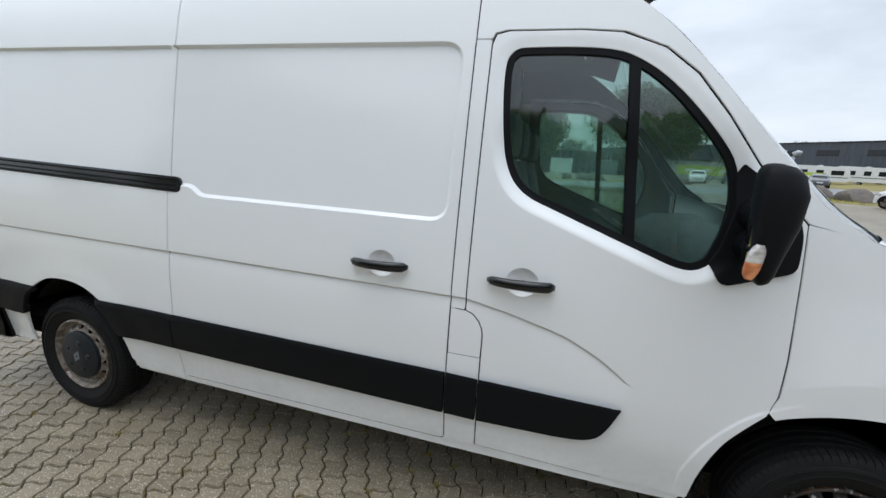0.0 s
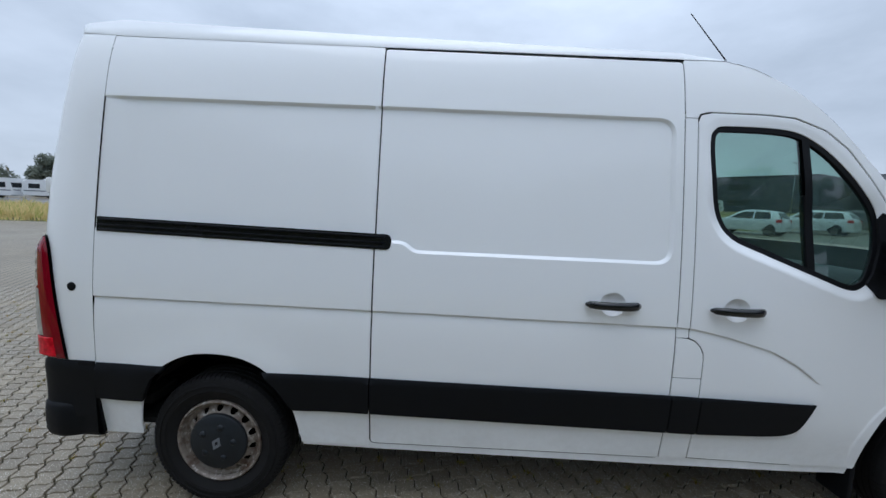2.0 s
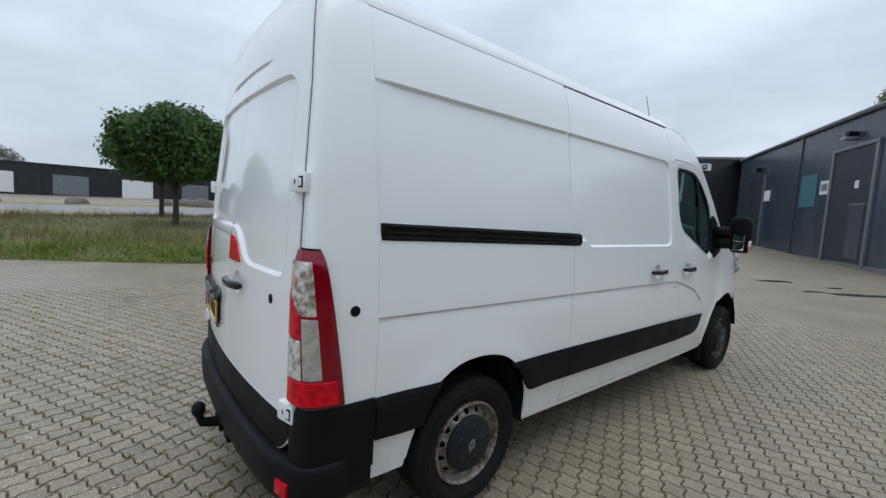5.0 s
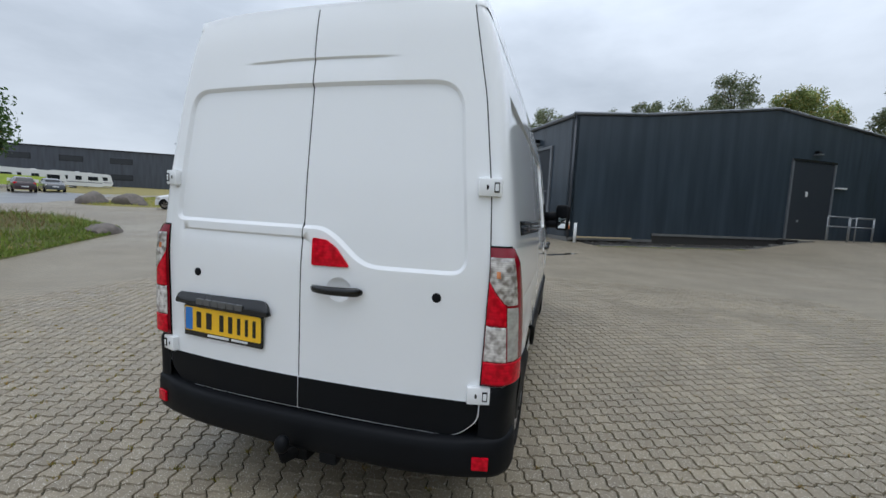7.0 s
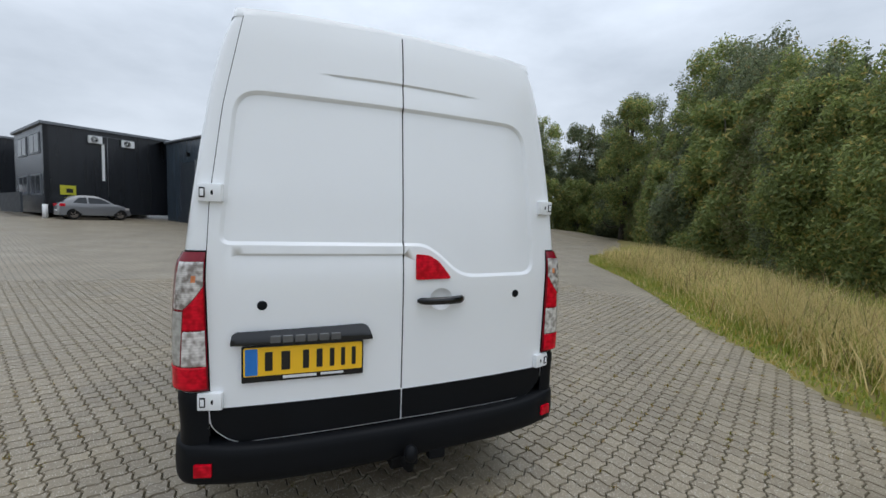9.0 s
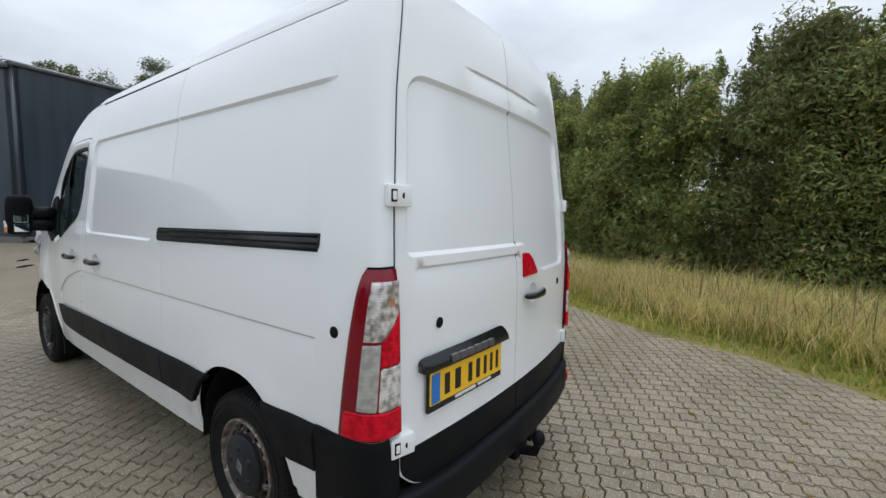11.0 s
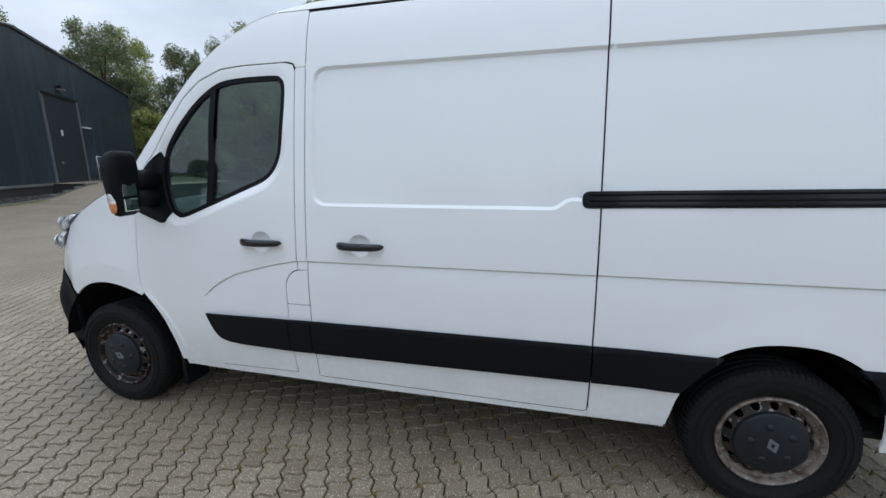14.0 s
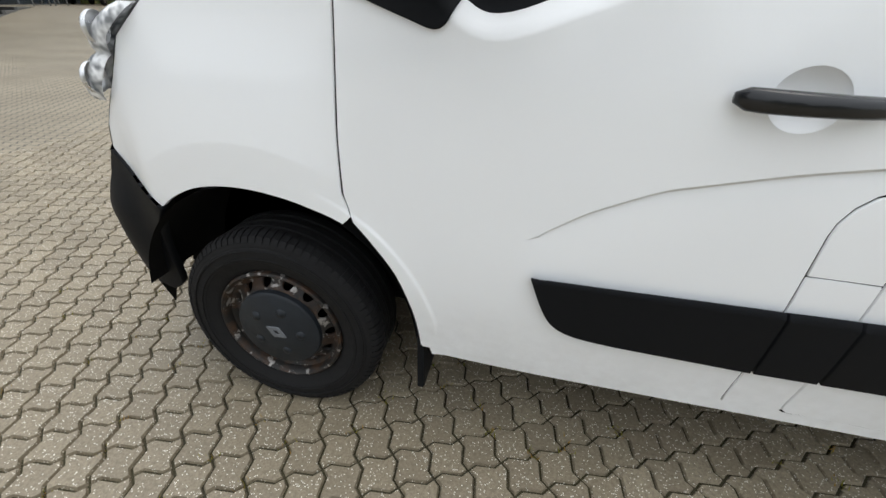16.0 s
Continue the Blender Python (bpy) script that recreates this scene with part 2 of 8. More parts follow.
def cladding(name, colour, pitch=0.18, up=True):
    """Profiled sheet metal: narrow ribs, faint streaks of rain."""
    m, nt, b = nodes_of(name)
    co = nt.nodes.new("ShaderNodeTexCoord")
    sep = nt.nodes.new("ShaderNodeSeparateXYZ")
    nt.links.new(co.outputs["Object"], sep.inputs[0])
    along = sep.outputs["X"] if up else sep.outputs["Z"]
    rib = calc(nt, "PINGPONG", along, pitch / 2)
    rib = span(nt, rib, pitch * 0.12, pitch * 0.2)
    mp = nt.nodes.new("ShaderNodeMapping")
    mp.inputs["Scale"].default_value = (1.2, 1.2, 0.12)
    nt.links.new(co.outputs["Object"], mp.inputs[0])
    streak = add(nt, "ShaderNodeTexNoise", Scale=1.6, Detail=5.0)
    nt.links.new(mp.outputs[0], streak.inputs["Vector"])
    col = mixed(nt, span(nt, streak.outputs["Fac"], 0.35, 0.68), tuple(c * 0.8 for c in colour), tuple(c * 1.15 for c in colour))
    nt.links.new(col, b.inputs["Base Color"])
    b.inputs["Roughness"].default_value = 0.27
    bumped(nt, b, rib, 0.10, 0.02)
    return m


WHITE = paint("white_van_paint", (0.905, 0.923, 0.937))
BLACK = plain("black_grained_plastic", (0.0055, 0.0065, 0.0085), 0.55, bump=0.12, fine=220, spec=0.16)
BLACK_GLOSS = plain("black_gloss_plastic", (0.005, 0.006, 0.008), 0.25, coat=0.4, spec=0.4)
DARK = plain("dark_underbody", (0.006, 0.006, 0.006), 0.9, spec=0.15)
LINER = plain("dusty_arch_liner", (0.013, 0.013, 0.0125), 0.9, dark=0.5, scale=9, bump=0.4, spec=0.2)
RUBBER = plain("tyre_rubber", (0.0100, 0.0098, 0.0104), 0.78, dark=0.55, scale=12, bump=0.3, fine=120, spec=0.28)
STEEL = chipped("stained_steel_rim", (0.215, 0.185, 0.155), (0.40, 0.37, 0.33), 0.56)
STEEL_DARK = chipped("rusty_black_rim", (0.016, 0.015, 0.014), (0.34, 0.32, 0.30), 0.57)
CAP = plain("worn_black_hub_cap", (0.016, 0.020, 0.025), 0.45, dark=0.7, scale=25, bump=0.15, spec=0.3)
GLASS = glass("green_tinted_glass", (0.52, 0.72, 0.64), mist=0.16)
SCREEN = glass("windscreen_glass", (0.62, 0.70, 0.68))
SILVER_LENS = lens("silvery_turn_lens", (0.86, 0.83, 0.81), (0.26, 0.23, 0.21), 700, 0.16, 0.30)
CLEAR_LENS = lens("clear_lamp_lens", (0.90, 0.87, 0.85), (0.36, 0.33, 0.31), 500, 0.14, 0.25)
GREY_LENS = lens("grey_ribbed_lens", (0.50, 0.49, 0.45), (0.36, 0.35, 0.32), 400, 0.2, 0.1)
RED_LENS = lens("red_lamp_lens", (0.74, 0.004, 0.022), (0.42, 0.001, 0.010), 450)
DARK_RED = plain("dark_red_lamp_lens", (0.23, 0.002, 0.013), 0.12, coat=0.25, spec=0.3)
AMBER = lens("amber_lens", (0.80, 0.34, 0.16), (0.50, 0.17, 0.07), 500)
YELLOW = plain("yellow_plate", (0.98, 0.57, 0.018), 0.35, dark=0.96)
BLUE = plain("blue_plate_band", (0.03, 0.20, 0.62), 0.35, dark=0.9)
INK = plain("black_characters", (0.012, 0.012, 0.012), 0.4)
SILVER = plain("dull_silver_letters", (0.16, 0.165, 0.17), 0.35, metal=0.5)
SEAT = plain("dark_grey_seat_cloth", (0.060, 0.063, 0.066), 0.9, bump=0.3, fine=300)
DASH = plain("dashboard_plastic", (0.030, 0.032, 0.036), 0.6, bump=0.1, fine=250)
HEADLINER = plain("grey_headliner", (0.16, 0.16, 0.155), 0.9)
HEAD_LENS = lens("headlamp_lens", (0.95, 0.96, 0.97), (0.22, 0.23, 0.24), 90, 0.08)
CHROME = plain("bright_reflector", (0.90, 0.91, 0.92), 0.30, dark=0.7, scale=30, metal=0.8)
STONE = concrete_stone("damp_concrete_pavers")
FAR_PAVING = far_paving("damp_paving_far")
JOINT = plain("mossy_joint_sand", (0.052, 0.045, 0.021), 0.95, dark=0.55, scale=2.5, fine=40, bump=0.5)
SOIL_DARK = plain("brown_island_soil", (0.130, 0.130, 0.040), 0.95, dark=0.6, scale=1.4, fine=18, bump=0.6)
SOIL = plain("grassy_soil", (0.290, 0.245, 0.075), 0.95, dark=0.6, scale=1.4, fine=18, bump=0.6)
ASPHALT = plain("wet_asphalt", (0.17, 0.175, 0.185), 0.33, dark=0.8, scale=0.6, fine=50, bump=0.15)
CLAD = cladding("dark_blue_grey_cladding", (0.038, 0.053, 0.070))
CLAD_FAR = cladding("slate_cladding", (0.055, 0.063, 0.078), 0.3)
CLAD_BLACK = cladding("black_cladding", (0.013, 0.015, 0.019), 0.15)
TRIM = plain("grey_metal_trim", (0.20, 0.215, 0.235), 0.45, metal=0.3)
DOOR_GREY = plain("slate_grey_door", (0.034, 0.042, 0.053), 0.5, spec=0.3)
CONCRETE = plain("stained_concrete", (0.20, 0.20, 0.19), 0.85, dark=0.6, scale=1.5, bump=0.3)
GALV = plain("galvanised_tube", (0.42, 0.44, 0.46), 0.4, metal=0.7)
PUDDLE = plain("still_rain_water", (0.020, 0.019, 0.016), 0.05, spec=0.5, coat=0.3)
PANE = plain("dark_window_pane", (0.020, 0.024, 0.028), 0.10, coat=0.15, spec=0.35)
PALE = plain("white_panel", (0.74, 0.75, 0.75), 0.4, dark=0.9)
BARK = plain("grey_brown_bark", (0.090, 0.075, 0.058), 0.9, dark=0.5, scale=14, fine=60, bump=0.7)
LEAF_TREE = leafy("dark_green_leaves", (0.050, 0.098, 0.028), (0.135, 0.225, 0.065), turn=0.02)
LEAF_HEDGE = leafy("mixed_hedge_leaves", (0.150, 0.200, 0.065), (0.420, 0.480, 0.160), (0.58, 0.46, 0.14), 0.14)
LEAF_TALL = leafy("grey_green_leaves", (0.120, 0.150, 0.080), (0.300, 0.340, 0.180), (0.36, 0.28, 0.12), 0.06)
LEAF_BROWN = leafy("reddish_brown_leaves", (0.160, 0.165, 0.070), (0.340, 0.310, 0.130), (0.19, 0.26, 0.08), 0.4)
# pale grey-green: the haze of distance is mixed into the leaf colour
LEAF_FAR = leafy("haze_tinted_leaves", (0.190, 0.215, 0.180), (0.310, 0.340, 0.260), turn=0.03)
GRASS = leafy("green_grass", (0.200, 0.260, 0.040), (0.430, 0.450, 0.090), (0.52, 0.40, 0.11), 0.18)
STRAW = leafy("dry_grass", (0.600, 0.480, 0.190), (0.840, 0.690, 0.340), (0.34, 0.38, 0.08), 0.25)
LUSH = leafy("lush_green_grass", (0.120, 0.185, 0.030), (0.270, 0.340, 0.070), (0.36, 0.30, 0.10), 0.12)
RUSTY = leafy("brown_seed_heads", (0.200, 0.145, 0.065), (0.340, 0.255, 0.130), (0.13, 0.17, 0.04), 0.35)
MOSS = leafy("joint_weeds", (0.16, 0.17, 0.020), (0.36, 0.30, 0.05), (0.42, 0.24, 0.05), 0.4)
BOULDER = plain("mossy_boulder", (0.19, 0.165, 0.145), 0.9, dark=0.5, scale=5, bump=0.6, fine=25)


# ---- tools ----
import functools  # noqa: E402

from mathutils.geometry import delaunay_2d_cdt  # noqa: E402


def rise(x, y):
    """The yard's height: level round the van, climbing slowly towards the far corner."""
    s = np.minimum(0.75 * np.asarray(x, float) + 0.45 * np.asarray(y, float) - 6.0, 100.0)
    return 0.036 * 1.2 * np.logaddexp(0, s / 1.2)


def linked(name, verts, faces, material, parent=None, label="", smooth=True, normals=None):
    me = bpy.data.meshes.new(name)
    me.from_pydata([tuple(map(float, v)) for v in verts], [], [tuple(map(int, f)) for f in faces])
    me.materials.append(material)
    me.polygons.foreach_set("use_smooth", [smooth] * len(me.polygons))
    if normals is not None:
        me.normals_split_custom_set_from_vertices([tuple(map(float, n)) for n in normals])
    me.update()
    ob = new(name, me)
    if parent is not None:
        ob.parent = parent
    return tagged(ob, label=label) if label else ob


def part(name, bm, material, parent, label="", smooth=False):
    """Links a bmesh as one mesh under a thing or a part."""
    me = bpy.data.meshes.new(name)
    bm.normal_update()
    bm.to_mesh(me)
    bm.free()
    me.materials.append(material)
    if smooth:
        me.polygons.foreach_set("use_smooth", [True] * len(me.polygons))
        me.set_sharp_from_angle(angle=radians(40))
    ob = new(name, me)
    if parent is not None:
        ob.parent = parent
    return tagged(ob, label=label) if label else ob


def thing(name, label, category, group="", kind="", at=None):
    ob = tagged(new(name), label, category, group, kind)
    if at is not None:
        ob.matrix_world = at
    return ob


def box(bm, x0, x1, y0, y1, z0, z1, bevel=0.0, m=None):
    made = bmesh.ops.create_cube(bm, size=1.0)["verts"]
    for v in made:
        v.co = Vector(((x0 + x1) / 2 + v.co.x * (x1 - x0), (y0 + y1) / 2 + v.co.y * (y1 - y0), (z0 + z1) / 2 + v.co.z * (z1 - z0)))
    if bevel:
        edges = list({e for v in made for e in v.link_edges})
        made = bmesh.ops.bevel(bm, geom=edges, offset=bevel, segments=2, profile=0.6, affect="EDGES")["verts"]
        made = [v for v in made]
    if m is not None:
        for v in bm.verts:
            if v in made:
                v.co = m @ v.co
    return bm


def boxed(name, size, material, parent, label="", bevel=0.0, m=None):
    bm = box(bmesh.new(), *size, bevel=bevel)
    if m is not None:
        bm.transform(m)
    return part(name, bm, material, parent, label)


def tube(name, points, radius, material, parent, label="", sides=8):
    """A round bar along a line of points."""
    pts = [Vector(p) for p in points]
    verts, faces = [], []
    for k, p in enumerate(pts):
        way = (pts[min(k + 1, len(pts) - 1)] - pts[max(k - 1, 0)]).normalized()
        side = way.cross(Vector((0, 0, 1)) if abs(way.z) < 0.9 else Vector((1, 0, 0))).normalized()
        up = side.cross(way)
        r = radius[k] if isinstance(radius, (list, tuple)) else radius
        r = float(r)
        verts += [p + r * (math.cos(a) * side + math.sin(a) * up) for a in np.linspace(0, 2 * math.pi, sides, endpoint=False)]
    for k in range(len(pts) - 1):
        for j in range(sides):
            a, b = k * sides + j, k * sides + (j + 1) % sides
            faces.append((a, b, b + sides, a + sides))
    faces += [tuple(range(sides))[::-1], tuple(range(len(verts) - sides, len(verts)))]
    return linked(name, verts, faces, material, parent, label)


def turned(name, profile, material, parent, label="", n=56, side=1):
    """A solid turned about the wheel's axle (y): profile of (radius, y)."""
    ang = np.linspace(0, 2 * math.pi, n, endpoint=False)
    verts = [(r * math.cos(a), side * y, r * math.sin(a)) for r, y in profile for a in ang]
    faces = []
    for k in range(len(profile) - 1):
        for j in range(n):
            a, b = k * n + j, k * n + (j + 1) % n
            f = (a, b, b + n, a + n)
            faces.append(f if side > 0 else f[::-1])
    ob = linked(name, verts, faces, material, parent, label)
    ob.data.set_sharp_from_angle(angle=radians(38))
    return ob


def dense(pts, step, closed=True):
    pts = [np.array(p, float) for p in pts]
    out = []
    for a, b in zip(pts, pts[1:] + pts[:1] if closed else pts[1:]):
        n = max(1, int(math.ceil(np.linalg.norm(b - a) / step)))
        out += [a + (b - a) * k / n for k in range(n)]
    return np.array(out if closed else out + [pts[-1]])


def rounded(pts, radius, n=5):
    """A closed outline with its corners rounded; radius may be given point by point."""
    out = []
    for k, p in enumerate(pts):
        p = np.array(p, float)
        a, b = np.array(pts[k - 1], float), np.array(pts[(k + 1) % len(pts)], float)
        r = radius[k] if isinstance(radius, (list, tuple)) else radius
        da, db = a - p, b - p
        la, lb = np.linalg.norm(da), np.linalg.norm(db)
        r = min(r, la * 0.45, lb * 0.45)
        if r <= 0:
            out.append(p)
            continue
        s, e = p + da / la * r, p + db / lb * r
        out += [(1 - t) ** 2 * s + 2 * t * (1 - t) * p + t * t * e for t in np.linspace(0, 1, n)]
    return np.array(out)


def curved(pts, n=6, closed=False):
    """A smooth line through points (Catmull-Rom)."""
    p = [np.array(q, float) for q in pts]
    out, last = [], len(p) - 1
    for k in range(len(p) if closed else last):
        if closed:
            a, b, c, d = p[k - 1], p[k], p[(k + 1) % len(p)], p[(k + 2) % len(p)]
        else:
            a, b, c, d = p[max(k - 1, 0)], p[k], p[k + 1], p[min(k + 2, last)]
        for t in np.linspace(0, 1, n, endpoint=False):
            out.append(0.5 * (2 * b + (c - a) * t + (2 * a - 5 * b + 4 * c - d) * t * t + (3 * b - a - 3 * c + d) * t**3))
    if not closed:
        out.append(p[-1])
    return np.array(out)


def within(p, poly):
    """Which of the points p lie inside the closed outline."""
    x, y = p[:, 0][:, None], p[:, 1][:, None]
    x0, y0 = poly[:, 0][None], poly[:, 1][None]
    x1, y1 = np.roll(poly[:, 0], -1)[None], np.roll(poly[:, 1], -1)[None]
    cross = ((y0 > y) != (y1 > y)) & (x < (x1 - x0) * (y - y0) / np.where(y1 == y0, 1e-12, y1 - y0) + x0)
    return cross.sum(1) % 2 == 1


def distance(p, line, closed=True):
    """Distance of the points p from a line of points."""
    a = line if closed else line[:-1]
    b = np.roll(line, -1, 0) if closed else line[1:]
    best = np.full(len(p), 1e9)
    for s, e in zip(a, b):
        d = e - s
        t = np.clip(((p - s) @ d) / max(d @ d, 1e-12), 0, 1)
        best = np.minimum(best, np.hypot(*(p - s - t[:, None] * d).T))
    return best


def signed(p, poly):
    return np.where(within(p, poly), -1, 1) * distance(p, poly)


def offset(poly, d):
    """A closed outline moved outwards by d (inwards if negative)."""
    a, b, c = np.roll(poly, 1, 0), poly, np.roll(poly, -1, 0)
    t1, t2 = b - a, c - b
    t1 /= np.maximum(np.linalg.norm(t1, axis=1, keepdims=True), 1e-9)
    t2 /= np.maximum(np.linalg.norm(t2, axis=1, keepdims=True), 1e-9)
    n = np.stack([t1[:, 1] + t2[:, 1], -t1[:, 0] - t2[:, 0]], 1)
    n /= np.maximum(1 + (t1 * t2).sum(1, keepdims=True), 0.6)
    area = np.sum(b[:, 0] * c[:, 1] - c[:, 0] * b[:, 1])
    return b + n * d * (1 if area > 0 else -1)


def skin(name, outline, surf, outward, material, parent, label="", holes=(), lines=(), step=0.06, thick=0.014):
    """A sheet with its folded edge: an outline in two coordinates laid on a surface. lines: creases that the mesh follows."""
    loops = [dense(outline, step * 0.6)] + [dense(h, step * 0.5) for h in holes]
    if len(lines):
        fine = dense(loops[0], 0.004)
        close = np.min([distance(fine, np.asarray(q, float), closed=False) for q in lines], 0) < 0.02
        kept = np.min(np.linalg.norm(fine[:, None] - loops[0][None], axis=2), 1) < 1e-6
        loops[0] = fine[close | kept]
    pts, edges, count = [], [], 0
    for loop in loops:
        n = len(loop)
        pts.append(loop)
        edges += [(count + k, count + (k + 1) % n) for k in range(n)]
        count += n
    for line in lines:
        line = dense(line, step * 0.6, closed=False)
        keep = within(line, loops[0]) & (distance(line, loops[0]) > 0.0015)
        for h in loops[1:]:
            keep &= ~within(line, h) & (distance(line, h) > 0.004)
        if keep.sum() < 2:
            continue
        idx = np.where(keep)[0]
        pts.append(line[idx])
        edges += [(count + k, count + k + 1) for k in range(len(idx) - 1) if idx[k + 1] == idx[k] + 1]
        count += len(idx)
    border = np.concatenate(pts)
    lo, hi = loops[0].min(0), loops[0].max(0)
    gx, gy = np.meshgrid(np.arange(lo[0] + step / 2, hi[0], step), np.arange(lo[1] + step / 2, hi[1], step))
    grid = np.stack([gx.ravel(), gy.ravel()], 1)
    if len(grid):
        keep = within(grid, loops[0])
        for h in loops[1:]:
            keep &= ~within(grid, h)
        grid = grid[keep]
    if len(grid):
        near = np.full(len(grid), 1e9)
        for k in range(0, len(border), 200):
            near = np.minimum(near, np.linalg.norm(grid[:, None] - border[None, k : k + 200], axis=2).min(1))
        grid = grid[near > step * 0.45]
        border = np.concatenate([border, grid])
    v2, _, tris, *_ = delaunay_2d_cdt([Vector(p) for p in border], edges, [], 0, 1e-5)
    v2 = np.array([tuple(v) for v in v2])
    tris = np.array([t for t in tris if len(t) == 3])
    mid = v2[tris].mean(1)
    keep = within(mid, loops[0])
    for h in loops[1:]:
        keep &= ~within(mid, h)
    tris = tris[keep]
    P = surf(v2[:, 0], v2[:, 1])
    e = 1e-3
    N = np.cross(surf(v2[:, 0] + e, v2[:, 1]) - surf(v2[:, 0] - e, v2[:, 1]), surf(v2[:, 0], v2[:, 1] + e) - surf(v2[:, 0], v2[:, 1] - e))
    N /= np.maximum(np.linalg.norm(N, axis=1, keepdims=True), 1e-12)
    N *= np.sign(N @ np.array(outward, float))[:, None]
    fn = np.cross(P[tris[:, 1]] - P[tris[:, 0]], P[tris[:, 2]] - P[tris[:, 0]])
    flip = (fn * N[tris[:, 0]]).sum(1) < 0
    tris[flip] = tris[flip][:, ::-1]
    verts, normals, faces = list(P), list(N), [tuple(t) for t in tris]
    seen = {}
    for t in faces:
        for k in range(3):
            a, b = t[k], t[(k + 1) % 3]
            seen.setdefault((min(a, b), max(a, b)), []).append((a, b, t[(k + 2) % 3]))
    rim, push = {}, {}
    for (a, b), some in seen.items():
        if len(some) == 1:
            a, b, c = some[0]
            way = P[b] - P[a]
            out = (P[a] + P[b]) / 2 - P[c]
            out = out - way * (out @ way) / max(way @ way, 1e-12)
            out /= max(np.linalg.norm(out), 1e-9)
            for k in (a, b):
                push[k] = push.get(k, 0) + out
            rim[(a, b)] = out
    at = {}
    for k, out in push.items():
        out = out / max(np.linalg.norm(out), 1e-9)
        at[k] = len(verts)
        verts += [P[k], P[k] + out * 0.0012 - N[k] * 0.0022, P[k] + out * 0.0012 - N[k] * thick]
        n = N[k] + out
        normals += [N[k], n / max(np.linalg.norm(n), 1e-9), out]
    for a, b in rim:
        for r in (0, 1):
            faces.append((at[a] + r, at[a] + r + 1, at[b] + r + 1, at[b] + r))
    return linked(name, verts, faces, material, parent, label, normals=normals)


def loft(name, rows, material, parent, label="", outward=None, closed=False):
    """A surface through rows of points, all rows of one length."""
    R = np.array(rows, float)
    n, k = R.shape[:2]
    faces = []
    for i in range(n - 1):
        for j in range(k if closed else k - 1):
            faces.append((i * k + j, i * k + (j + 1) % k, (i + 1) * k + (j + 1) % k, (i + 1) * k + j))
    verts = R.reshape(-1, 3)
    if outward is not None:
        f = faces[len(faces) // 2]
        if np.cross(verts[f[1]] - verts[f[0]], verts[f[3]] - verts[f[0]]) @ np.array(outward, float) < 0:
            faces = [f[::-1] for f in faces]
    return linked(name, verts, faces, material, parent, label)


def eased(points, spread):
    """A table of values, smoothed over a distance: a function."""
    x, y = np.array(points, float).T
    t = np.arange(x[0] - 0.5, x[-1] + 0.5, 0.005)
    v = np.interp(t, x, y)
    k = max(1, int(spread / 0.005))
    v = np.convolve(np.pad(v, k, mode="edge"), np.ones(2 * k + 1) / (2 * k + 1), "valid")
    v = np.convolve(np.pad(v, k // 2, mode="edge"), np.ones(2 * (k // 2) + 1) / (2 * (k // 2) + 1), "valid")
    return lambda q: np.interp(q, t, v)


def smooth01(v):
    v = np.clip(v, 0, 1)
    return v * v * (3 - 2 * v)


# ---- the van: x runs forward from the rear axle, y to its left ----
WHEELBASE = 3.685
HALF = eased([(0.15, 0.905), (0.37, 0.930), (0.55, 0.964), (0.72, 0.978), (0.95, 0.981), (1.12, 0.977), (1.25, 0.967), (1.40, 0.952),
              (1.60, 0.927), (1.80, 0.899), (2.04, 0.861), (2.20, 0.828), (2.335, 0.786), (2.45, 0.72)], 0.05)
NARROW = eased([(-1.0, 0.0), (0.77, 0.003), (2.2, 0.018), (2.9, 0.030), (3.39, 0.058), (3.7, 0.082), (4.05, 0.122), (4.25, 0.175),
                (4.40, 0.28), (4.52, 0.55)], 0.12)

WINDOW = curved([(2.352, 1.93), (2.372, 1.995), (2.44, 2.010), (2.70, 2.004), (2.83, 1.958), (2.95, 1.868), (3.075, 1.735), (3.150, 1.625),
                 (3.170, 1.48), (3.136, 1.335), (3.094, 1.284), (3.03, 1.277), (2.90, 1.322), (2.62, 1.428), (2.47, 1.492), (2.398, 1.585), (2.366, 1.74)], 4, True)
RECESS = rounded([(-0.640, 2.041), (2.178, 2.041), (2.178, 1.350), (0.955, 1.350), (0.905, 1.392), (-0.640, 1.392)], [0.0, 0.085, 0.085, 0.05, 0.03, 0.0], 8)
BELT = eased([(-0.70, 1.072), (0.78, 1.066), (2.28, 1.056), (2.46, 1.020), (2.68, 0.962), (2.81, 0.897), (2.90, 0.832), (2.95, 0.78)], 0.02)
rings = lambda poly, *ds: [np.vstack([q, q[:1]]) for q in (offset(poly, d) for d in ds)]  # noqa: E731
belt_x = np.arange(-0.66, 2.93, 0.03)
belt_line = np.stack([belt_x, BELT(belt_x)], 1)
BELTS = [belt_line + (0, d) for d in (0.003, 0.0, -0.004, -0.008, -0.022, -0.045, -0.08, -0.13)]
CREASES = rings(RECESS, 0.003, 0.0, -0.012, -0.0136, -0.020) + BELTS
arc_ = np.linspace(radians(20), radians(168), 40)
ARCH_CREASES = [np.stack([WHEELBASE + q * np.cos(arc_), 0.36 + q * np.sin(arc_)], 1) for q in (0.86, 0.73, 0.606, 0.600, 0.594, 0.548, 0.540, 0.532)]
DOOR_CREASES = ARCH_CREASES + rings(WINDOW, 0.062, 0.058, 0.050, 0.040, 0.028, 0.016) + BELTS


